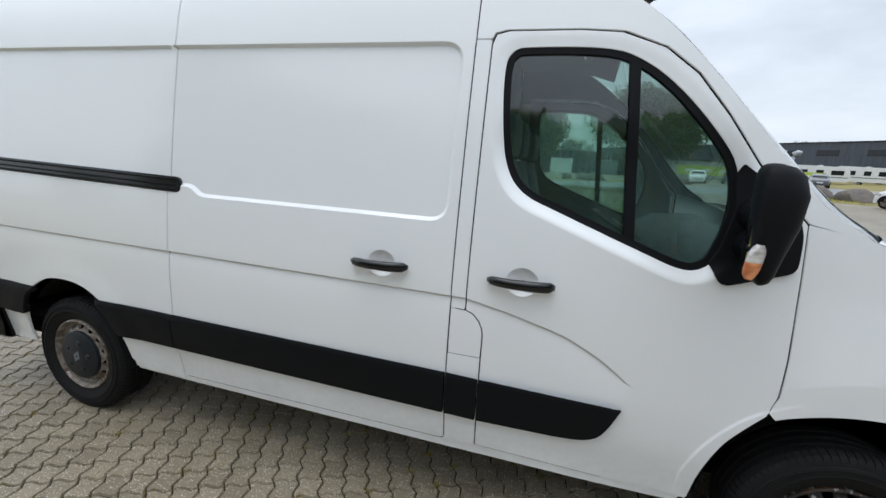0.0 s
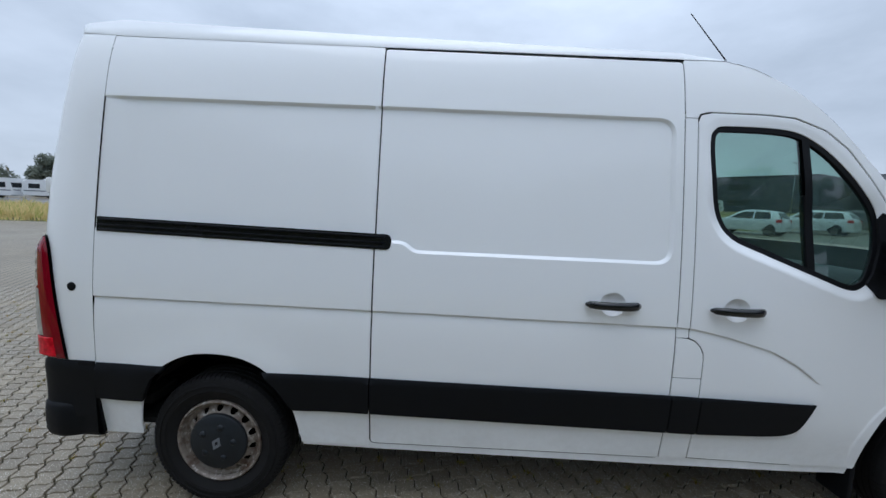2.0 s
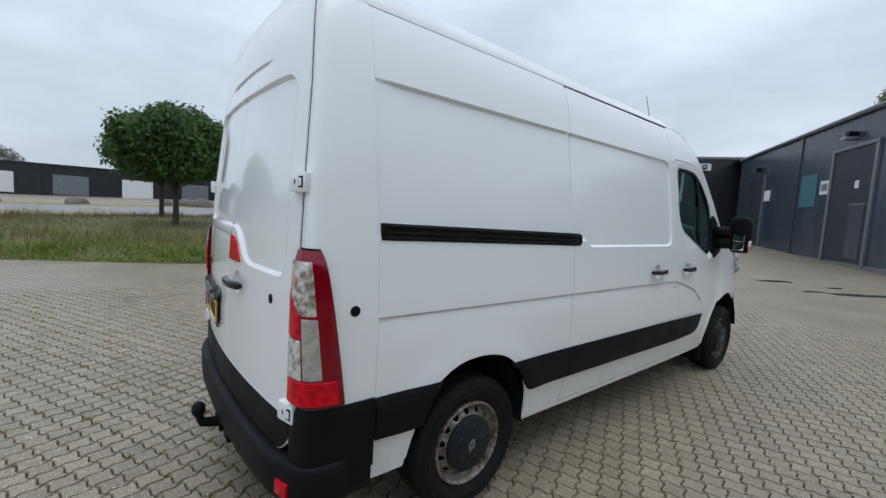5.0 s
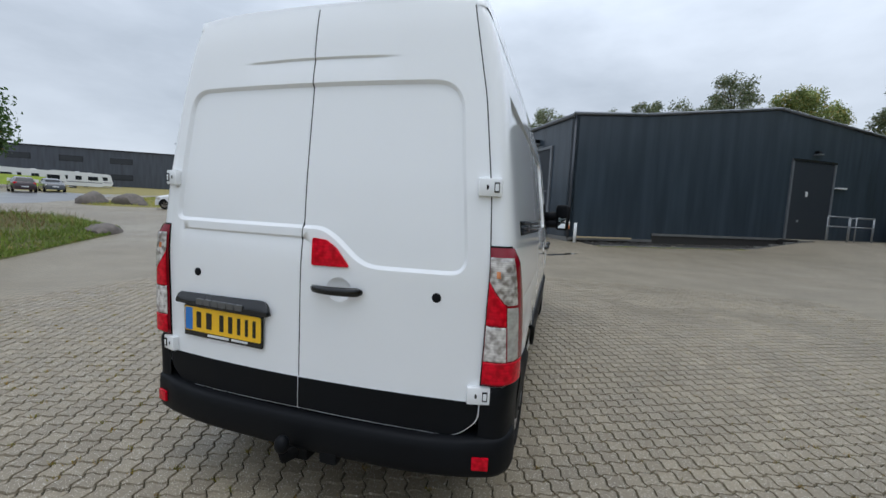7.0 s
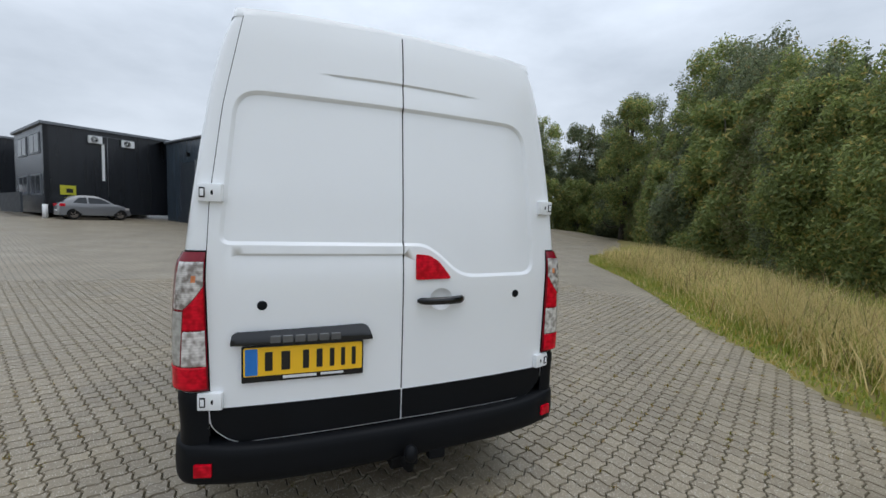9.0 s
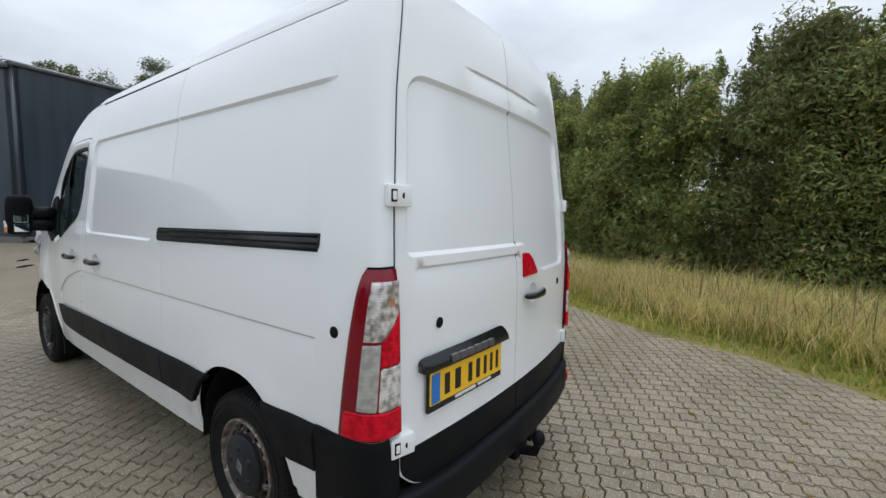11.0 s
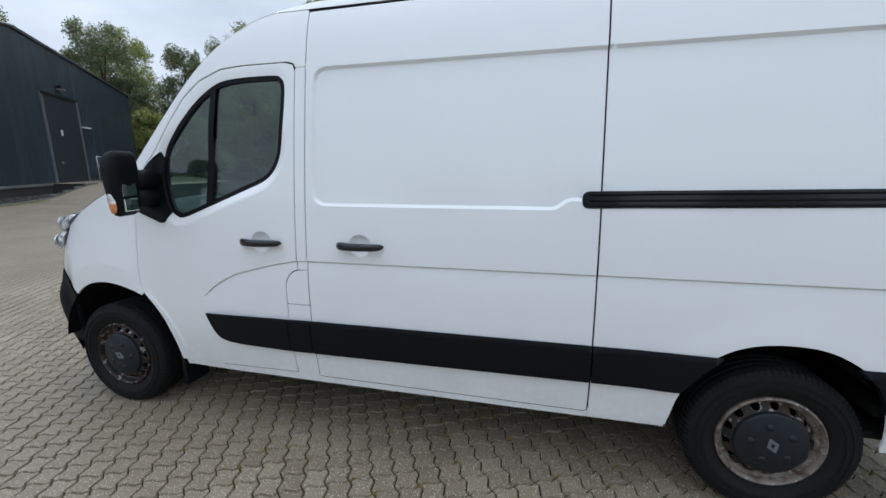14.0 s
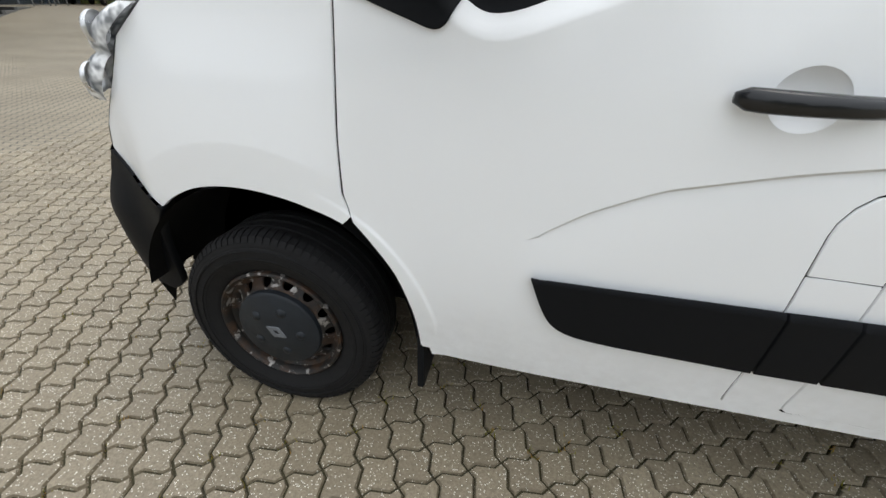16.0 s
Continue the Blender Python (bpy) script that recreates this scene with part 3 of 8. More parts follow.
def half(x, z):
    """Half the body's width, with its creases and pressings."""
    x, z = np.broadcast_arrays(np.asarray(x, float), np.asarray(z, float))
    y = HALF(z) - NARROW(x)
    p = np.stack([x, z], 1)
    y = y - 0.016 * np.clip(-signed(p, RECESS) / 0.012, 0, 1) * (0.4 + 0.6 * smooth01((x + 0.586) / 0.12))
    ramp = smooth01(1 - signed(p, WINDOW) / 0.058)
    y = y - 0.024 * ramp * (0.2 + 0.8 * smooth01((1.80 - z) / 0.25)) * (x > 2.2)
    below = BELT(x) - z
    fade = smooth01((2.96 - x) / 0.10) * smooth01((x + 0.70) / 0.05)
    y = y - 0.010 * fade * np.where(below > 0, np.clip(below / 0.004, 0, 1) * np.exp(-np.maximum(below, 0) / 0.06), 0)
    r = np.hypot(x, z - 0.36)
    y = y + 0.010 * smooth01((0.605 - r) / 0.14) * (z > 0.4)
    r = np.hypot(x - WHEELBASE, z - 0.36)  # the front wing swells to a crease over the wheel; the door has a narrow lip
    wing = smooth01((x - 3.30) / 0.22) * smooth01((4.16 - x) / 0.14) * smooth01((z - 0.45) / 0.2)
    y = y + 0.026 * np.clip((0.86 - r) / 0.26, 0, 1) * wing
    y = y + 0.007 * smooth01((0.548 - r) / 0.016) * (1 - wing) * (x < WHEELBASE) * (x > 3.0)
    return y


def on_side(s, extra=0.0):
    def surf(x, z):
        more = extra(x, z) if callable(extra) else extra
        return np.stack([x, s * (half(x, z) + more), z], 1)
    return surf


def back_x(y, z):
    """The rear face, slightly bowed and leaning in towards the roof."""
    y, z = np.broadcast_arrays(np.asarray(y, float), np.asarray(z, float))
    return -(0.945 - 0.060 * (y / 0.88) ** 2 - LEAN(z))


LEAN = eased([(0.2, 0.0), (1.20, 0.0), (1.6, 0.024), (2.05, 0.072), (2.3, 0.100), (2.42, 0.125), (2.55, 0.19)], 0.05)
BACK_RECESS = rounded([(0.752, 2.045), (0.815, 1.378), (-0.09, 1.378), (-0.165, 1.335), (-0.30, 1.217), (-0.775, 1.217), (-0.70, 2.045)],
                      [0.11, 0.05, 0.10, 0.03, 0.10, 0.09, 0.13], 8)
ledge_y = np.arange(0.02, 0.80, 0.03)
ledge = np.stack([ledge_y, 1.338 - 0.02 * smooth01((ledge_y - 0.72) / 0.08)], 1)
brow_y = np.arange(-0.42, 0.43, 0.03)
brow = np.stack([brow_y, 2.162 - 0.03 * brow_y**2], 1)
BACK_CREASES = rings(BACK_RECESS, 0.004, 0.0, -0.013, -0.0148, -0.022) + [ledge + (0, d) for d in (0.003, 0, -0.006, -0.010, -0.03, -0.06, -0.10)] + [brow + (0, d) for d in (0.003, 0, -0.006, -0.010, -0.03, -0.06)]


def on_back(extra=0.0):
    def surf(y, z):
        p = np.stack([y, z], 1)
        x = back_x(y, z) + 0.016 * np.clip(-signed(p, BACK_RECESS) / 0.013, 0, 1)
        low = 1.338 - z
        x = x + 0.010 * (y > 0) * smooth01((0.80 - y) / 0.06) * np.where(low > 0, np.clip(low / 0.006, 0, 1) * np.exp(-np.maximum(low, 0) / 0.07), 0)
        low = 2.162 - 0.03 * y * y - z
        x = x + 0.010 * smooth01((0.43 - abs(y)) / 0.15) * np.where(low > 0, np.clip(low / 0.006, 0, 1) * np.exp(-np.maximum(low, 0) / 0.05), 0)
        return np.stack([x - extra, y, z], 1)
    return surf


van = thing("panel_van", "white high-roof panel van with black bumpers, parked on the block paving", "van")

REAR_ARCH = [(0.419, 0.355), (0.405, 0.47), (0.372, 0.585), (0.315, 0.682), (0.233, 0.757), (0.126, 0.802), (0.0, 0.816), (-0.126, 0.802), (-0.233, 0.752),
             (-0.310, 0.684), (-0.356, 0.585), (-0.385, 0.47), (-0.400, 0.352)]
HANDLE_X = {"sliding": (1.775, 2.035), "cab": (2.362, 2.620)}


def handle(parent, place, s, back=False):
    """A pull handle before its round dish: bar, dish; place gives points of the body from (along, up, out)."""
    k = 16
    arc = np.linspace(0, 2 * math.pi, 28, endpoint=False)
    verts, faces = [], []
    for ring, (r, d) in enumerate(((0.0640, -0.0045), (0.058, -0.0085), (0.045, -0.021), (0.028, -0.029), (0.004, -0.031))):
        verts += [place(0.005 + r * 1.02 * math.cos(a), 0.0 + r * 0.92 * math.sin(a), d + 0.003) for a in arc]
    n = len(arc)
    for r in range(4):
        faces += [(r * n + j, r * n + (j + 1) % n, (r + 1) * n + (j + 1) % n, (r + 1) * n + j) for j in range(n)]
    linked("handle_dish", verts, [f if s > 0 else f[::-1] for f in faces], WHITE, parent, "white pressed dish behind the handle")
    rows = []
    for t in np.linspace(-1, 1, 15):
        along, out = t * 0.129, 0.014 + 0.030 * (1 - abs(t) ** 2.6)
        tall = 0.0195 - 0.005 * abs(t) ** 8 + 0.002 * t
        deep = 0.016 - 0.006 * abs(t) ** 4
        if abs(t) > 0.99:
            tall, deep = tall * 0.55, deep * 0.5
        rows.append([place(along, tall * math.copysign(abs(math.sin(a)) ** 0.7, math.sin(a)), out + deep * math.cos(a)) for a in np.linspace(0, 2 * math.pi, k, endpoint=False)])
    ob = loft("handle_bar", rows, BLACK_GLOSS, parent, "black plastic pull bar", closed=True)
    me = ob.data
    bm = bmesh.new()
    bm.from_mesh(me)
    bmesh.ops.contextual_create(bm, geom=[e for e in bm.edges if e.is_boundary])
    bmesh.ops.holes_fill(bm, edges=[e for e in bm.edges if e.is_boundary])
    bmesh.ops.recalc_face_normals(bm, faces=bm.faces)
    bm.to_mesh(me)
    bm.free()
    return ob


def dish_hole(x, z, turn=1):
    a = np.linspace(0, 2 * math.pi, 28, endpoint=False)
    return np.stack([x + turn * 0.005 + 0.0630 * np.cos(a), z + 0.0568 * np.sin(a)], 1)


def disc(name, place, radius, material, parent, label="", dome=0.006, s=1):
    arc = np.linspace(0, 2 * math.pi, 20, endpoint=False)
    verts, faces = [], []
    for r, d in ((1.0, 0.0), (1.0, 0.5), (0.86, 0.85), (0.5, 1.0)):
        verts += [place(radius * r * math.cos(a), radius * r * math.sin(a), d * dome) for a in arc]
    n = len(arc)
    for r in range(3):
        faces += [(r * n + j, r * n + (j + 1) % n, (r + 1) * n + (j + 1) % n, (r + 1) * n + j) for j in range(n)]
    faces.append(tuple(range(3 * n, 4 * n)))
    return linked(name, verts, [f if s > 0 else f[::-1] for f in faces], material, parent, label)


def strip_relief(x, z):
    return 0.020 * np.clip((0.742 - z) / 0.034, 0, 1) + 0.004


def body_side(s):
    out, surf = (0, s, 0), on_side(s)
    side = {}
    arch = REAR_ARCH
    quarter = [(-0.586, 0.352), *curved(list(reversed(arch)), 3), (0.762, 0.352), (0.762, 2.340), (-0.586, 2.349)]
    side["quarter"] = skin("rear_quarter_panel", quarter, surf, out, WHITE, van, lines=CREASES)
    door = rounded([(0.772, 0.374), (2.216, 0.374), (2.216, 2.325), (0.772, 2.330)], [0.02, 0.02, 0.015, 0.01])
    side["sliding"] = skin("sliding_door", door, surf, out, WHITE, van, lines=CREASES, holes=[dish_hole(1.905, 1.152)])
    skin("door_pillar", rounded([(2.224, 1.008), (2.279, 1.008), (2.279, 2.046), (2.224, 2.046)], 0.004), surf, out, WHITE, van, lines=BELTS)
    skin("pillar_foot", [(2.224, 0.374), (2.357, 0.374), (2.357, 0.806), (2.224, 0.806)], surf, out, WHITE, van)
    flap = [(2.225, 0.812), (2.357, 0.812), (2.357, 0.905), (2.353, 0.933), (2.338, 0.963), (2.313, 0.988), (2.283, 1.000), (2.225, 1.003)]
    skin("fuel_flap", flap, surf, out, WHITE, van)
    cab = [(2.365, 0.380), *curved([(3.205, 0.358), (3.222, 0.50), (3.266, 0.632), (3.330, 0.728), (3.376, 0.786)], 4), (3.396, 0.86), (3.398, 1.0), (3.388, 1.304), (3.382, 1.455),
           (3.215, 1.640), (3.105, 1.795), (2.995, 1.928), (2.885, 2.013), (2.74, 2.066), (2.60, 2.076), (2.345, 2.076), (2.300, 2.065), (2.287, 2.03), (2.287, 1.008), (2.318, 0.995), (2.345, 0.968), (2.361, 0.935), (2.365, 0.905)]
    side["cab"] = skin("cab_door", cab, surf, out, WHITE, van, holes=[offset(WINDOW, 0.010), dish_hole(2.491, 1.150)], lines=DOOR_CREASES)
    upper = [(2.224, 2.052), (2.281, 2.052), (2.290, 2.072), (2.33, 2.084), (2.61, 2.084), (2.75, 2.074), (2.892, 2.020), (3.004, 1.934), (3.114, 1.800), (3.224, 1.645),
             (3.388, 1.462), (3.58, 1.415), (3.420, 1.52), *curved([(3.226, 1.740), (3.024, 1.965), (2.856, 2.126), (2.705, 2.232), (2.55, 2.310), (2.42, 2.340)], 3), (2.224, 2.338)]
    skin("cab_upper_panel", upper, surf, out, WHITE, van)
    skin("pillar_lining", upper, lambda x, z: np.stack([x, s * (HALF(z) - NARROW(x) - 0.035), z], 1), (0, -s, 0), DASH, van, "grey lining of the windscreen pillar", thick=0.006)
    fender = [*curved([(3.352, 0.740), (3.43, 0.792), (3.55, 0.828), (3.70, 0.840), (3.84, 0.821), (3.945, 0.777), (4.012, 0.730)], 4)[3:], (4.10, 0.790), (4.195, 0.875), (4.165, 0.95),
              (4.065, 1.085), (4.010, 1.185), (3.88, 1.280), (3.72, 1.360), (3.58, 1.418), (3.390, 1.456), (3.396, 1.304), (3.406, 1.0), (3.404, 0.86), (3.384, 0.800)]
    skin("front_wing", fender, surf, out, WHITE, van, step=0.05, lines=ARCH_CREASES)
    sill_out = on_side(s, -0.007)
    skin("sill", [(0.425, 0.338), (3.172, 0.322), (3.188, 0.375), (2.36, 0.388), (0.760, 0.386), (0.425, 0.366)], sill_out, out, WHITE, van)
    # white sheet added behind the gaps, so they read grey
    skin("gap_backing", [(2.205, 0.40), (2.42, 0.40), (2.42, 0.95), (2.34, 1.10), (2.34, 2.05), (2.205, 2.05)], on_side(s, -0.020), out, WHITE, van, "white inner sheet added to lighten the door gaps")
    # black seals round the doors and the flap, added to darken the gaps
    for loop, r in ((offset(door, 0.005), 0.0062), (offset(np.array(cab), 0.004), 0.0050), (offset(np.array(flap), 0.004), 0.0040)):
        loop = dense(loop, 0.03)
        loop = loop[loop[:, 1] > 0.362]
        gap = np.argmax(np.linalg.norm(np.roll(loop, -1, 0) - loop, axis=1)) + 1
        loop = np.roll(loop, -gap, 0)
        at = half(loop[:, 0], loop[:, 1]) - r - 0.0055
        tube("dark_gap_seal", [(x, s * y, z) for (x, z), y in zip(loop, at)], r, BLACK, van, "black seal tube added to darken the door gap", sides=6)
    # black rubbing strips, piece by piece
    bar = on_side(s, strip_relief)
    for piece in ([(-0.582, 0.557), (-0.350, 0.557), (-0.338, 0.60), (-0.302, 0.675), (-0.238, 0.740), (-0.582, 0.740)],
                  [(0.392, 0.555), (0.763, 0.552), (0.763, 0.735), (0.240, 0.737), (0.318, 0.66), (0.360, 0.60)],
                  [(0.772, 0.552), (2.216, 0.532), (2.216, 0.725), (0.772, 0.735)],
                  [(2.225, 0.532), (2.357, 0.530), (2.357, 0.722), (2.225, 0.725)],
                  [(2.366, 0.530), *curved([(2.68, 0.537), (2.78, 0.547), (2.838, 0.572), (2.874, 0.622), (2.912, 0.712)], 4), (2.366, 0.722)]):
        skin("rubbing_strip", piece, bar, out, BLACK, van, "black grained plastic rubbing strip", lines=[[(-0.6, 0.708), (2.95, 0.700)]], thick=0.03)
    # the rail of the sliding door
    rail = rounded([(-0.575, 1.388), (0.845, 1.360), (0.845, 1.432), (-0.575, 1.455)], [0.002, 0.03, 0.03, 0.002], 6)
    flush = lambda x, z: np.stack([x, s * (HALF(z) - NARROW(x) + 0.004), z], 1)  # noqa: E731
    runner = skin("sliding_door_rail", rail, flush, out, BLACK_GLOSS, van, "black steel runner in its channel")
    for dz, r in ((0.0235, 0.006), (-0.004, 0.005), (-0.026, 0.006)):
        lip = [(x, s * (float(HALF(1.41) - NARROW(x)) + 0.005), 1.4215 + dz - 0.0255 * (x + 0.57) / 1.4) for x in np.linspace(-0.565, 0.815, 12)]
        tube("rail_lip", lip, r, BLACK, runner, sides=6)
    # handles
    for key, top in (("sliding", 1.152), ("cab", 1.150)):
        a, b = HANDLE_X[key]
        mid = (a + b) / 2

        def place(along, up, o, mid=mid, top=top):
            x, z = mid + along, top + up
            return (x, s * (float(half([x], [z])[0]) + o), z)
        handle(side[key], place, -s)
    # plug in the corner, and the number of round caps beside the lamp
    def plug(u, v, o):
        return (-0.692 + u, s * (float(half([-0.692], [1.112])[0]) + o - 0.001), 1.112 + v)
    disc("round_plug", plug, 0.021, BLACK, van, "black rubber plug", s=-s)
    # side window
    frame_surf = on_side(s, -0.004)
    skin("window_seal", offset(WINDOW, 0.008), frame_surf, out, BLACK, side["cab"], "black rubber window seal", holes=[offset(WINDOW, -0.015)], thick=0.02, step=0.04)
    pane = skin("window_pane", offset(WINDOW, -0.011), lambda x, z: np.stack([x, s * (HALF(z) - NARROW(x) - 0.013 - 0.005 - 0.019 * smooth01((1.95 - z) / 0.6)), z], 1), out, GLASS, side["cab"], "green-tinted side glass with rain drops", thick=0.004)
    pane.visible_shadow = False
    skin("window_divider", [(2.776, 1.985), (2.812, 1.975), (2.872, 1.345), (2.836, 1.358)], on_side(s, -0.003), out, BLACK, side["cab"], thick=0.03)
    corner = rounded([(3.118, 1.300), (3.16, 1.228), (3.372, 1.300), (3.372, 1.455), (3.262, 1.575), (3.172, 1.640), (3.158, 1.600), (3.176, 1.48), (3.145, 1.345)], [0.01, 0.03, 0.03, 0.06, 0.06, 0.01, 0.01, 0.04, 0.02])
    base = skin("mirror_base", corner, on_side(s, 0.012), out, BLACK, side["cab"], "black plastic corner that carries the mirror", thick=0.03)
    lining = [(2.37, 0.45), (3.17, 0.45), (3.33, 0.80), (3.36, 1.25), (3.34, 1.46), (3.19, 1.66), (2.96, 1.95), (2.72, 2.05), (2.31, 2.06), (2.29, 1.95), (2.29, 1.02)]
    skin("door_lining", lining, lambda x, z: np.stack([x, s * (HALF(z) - NARROW(x) - 0.058), z], 1), (0, -s, 0), DASH, side["cab"], "dark grey inner door lining", holes=[offset(WINDOW, 0.002)], thick=0.02)
    mirror(s)
    return side


def mirror(s):
    """Door mirror: a tall housing on a thick arm, glass facing back, indicator on its outer edge."""
    y0 = s * (float(half([3.25], [1.4])[0]) + 0.01)
    mid = 0.212
    rows = []
    for t, r in ((-1.0, 0.25), (-0.95, 0.60), (-0.82, 0.86), (-0.5, 1.0), (0.0, 1.02), (0.5, 1.0), (0.82, 0.86), (0.95, 0.60), (1.0, 0.25)):
        z, row = 1.468 + 0.168 * t, []
        for a in np.linspace(0, 2 * math.pi, 20, endpoint=False):
            cx, cy = math.cos(a), math.sin(a)
            nose = 1.0 - 0.55 * float(smooth01((0.45 - t) / 1.3))
            dx = 0.096 * math.copysign(abs(cx) ** 0.8, cx) * r * (nose if cx > 0 else 0.35)
            dy = 0.092 * math.copysign(abs(cy) ** 0.6, cy) * (0.45 + 0.55 * r)
            row.append((3.165 + dx - 0.014 * t - s * 0.25 * dy + 0.012 * t * (dy * s), y0 + s * mid + dy, z))
        rows.append(row)
    house = loft("mirror_housing", rows, BLACK, van, "black plastic door mirror housing", outward=(0, 1, 0), closed=True)
    bm = bmesh.new()
    bm.from_mesh(house.data)
    bmesh.ops.holes_fill(bm, edges=[e for e in bm.edges if e.is_boundary])
    bmesh.ops.recalc_face_normals(bm, faces=bm.faces)
    bm.to_mesh(house.data)
    bm.free()
    for name, z0, z1 in (("mirror_glass", 1.405, 1.605), ("wide_angle_glass", 1.325, 1.392)):
        bm = bmesh.new()
        box(bm, -0.005, 0.005, -0.050, 0.050, z0, z1, 0.004)
        bm.transform(pose(3.137, y0 + s * mid, 0, 0, 0, s * 14))
        part(name, bm, glass_mirror, house, "mirror glass facing back")
    for z in (1.380, 1.485):
        tube("mirror_arm", [(3.235, y0 - s * 0.03, z - 0.01), (3.235, y0 + s * 0.05, z), (3.205, y0 + s * 0.15, z + 0.005)], [0.062, 0.056, 0.055], BLACK, house, sides=14)
    for name, z0, z1, mt, label in (("indicator", 1.322, 1.370, AMBER, "amber indicator lens"), ("indicator_tip", 1.370, 1.420, CLEAR_LENS, "clear tip of the indicator lens")):
        rows = []
        for z in np.linspace(z0, z1, 6):
            w = 0.021 * math.sqrt(max(0.06, 1 - abs((z - 1.371) / 0.052) ** 3))
            rows.append([(3.139 + 0.012 * s + w * math.cos(a) + 0.12 * (z - 1.37), y0 + s * (mid + 0.086 + 0.016 * math.sin(a)), z) for a in np.linspace(0, math.pi, 9)])
        loft(name, rows, mt, house, label, outward=(0, s, 0))


m_, nt_, b_ = nodes_of("mirror_silver")
b_.inputs["Metallic"].default_value, b_.inputs["Roughness"].default_value = 1.0, 0.03
b_.inputs["Base Color"].default_value = (0.7, 0.73, 0.74, 1)
glass_mirror = m_

body_side(1)
body_side(-1)

# ---- rear corners, doors, lamps ----
EDGE = eased([(0.4, 0.842), (0.67, 0.846), (1.25, 0.862), (1.57, 0.846), (1.97, 0.797), (2.375, 0.716), (2.5, 0.70)], 0.03)


@functools.lru_cache(None)
def corner_plan(z):
    """The corner in plan at one height, from the side to the door's edge, with its outward directions, by length."""
    yd = float(EDGE(z)) + 0.004
    ax, ay = -0.5885, float(half([-0.76], [z])[0])
    bx = float(back_x(yd, z)) + 0.010
    a = np.linspace(0, math.pi / 2, 160)
    p = np.stack([ax + (bx - ax) * np.sin(a) ** 0.42, yd + (ay - yd) * np.cos(a) ** 0.50], 1)
    d = np.gradient(p, axis=0)
    n = np.stack([d[:, 1], -d[:, 0]], 1)
    n /= np.maximum(np.linalg.norm(n, axis=1, keepdims=True), 1e-9)
    way = np.r_[0, np.cumsum(np.hypot(*np.diff(p, axis=0).T))]
    return way / way[-1], p, n


def corner(s, z, t, extra=0.0):
    """A point on the rear corner: t 0 at the side, 1 at the door's edge."""
    way, p, n = corner_plan(round(float(z), 4))
    x, y, nx, ny = (float(np.interp(t, way, c)) for c in (p[:, 0], p[:, 1], n[:, 0], n[:, 1]))
    return (x + nx * extra, s * (y + ny * extra), z)


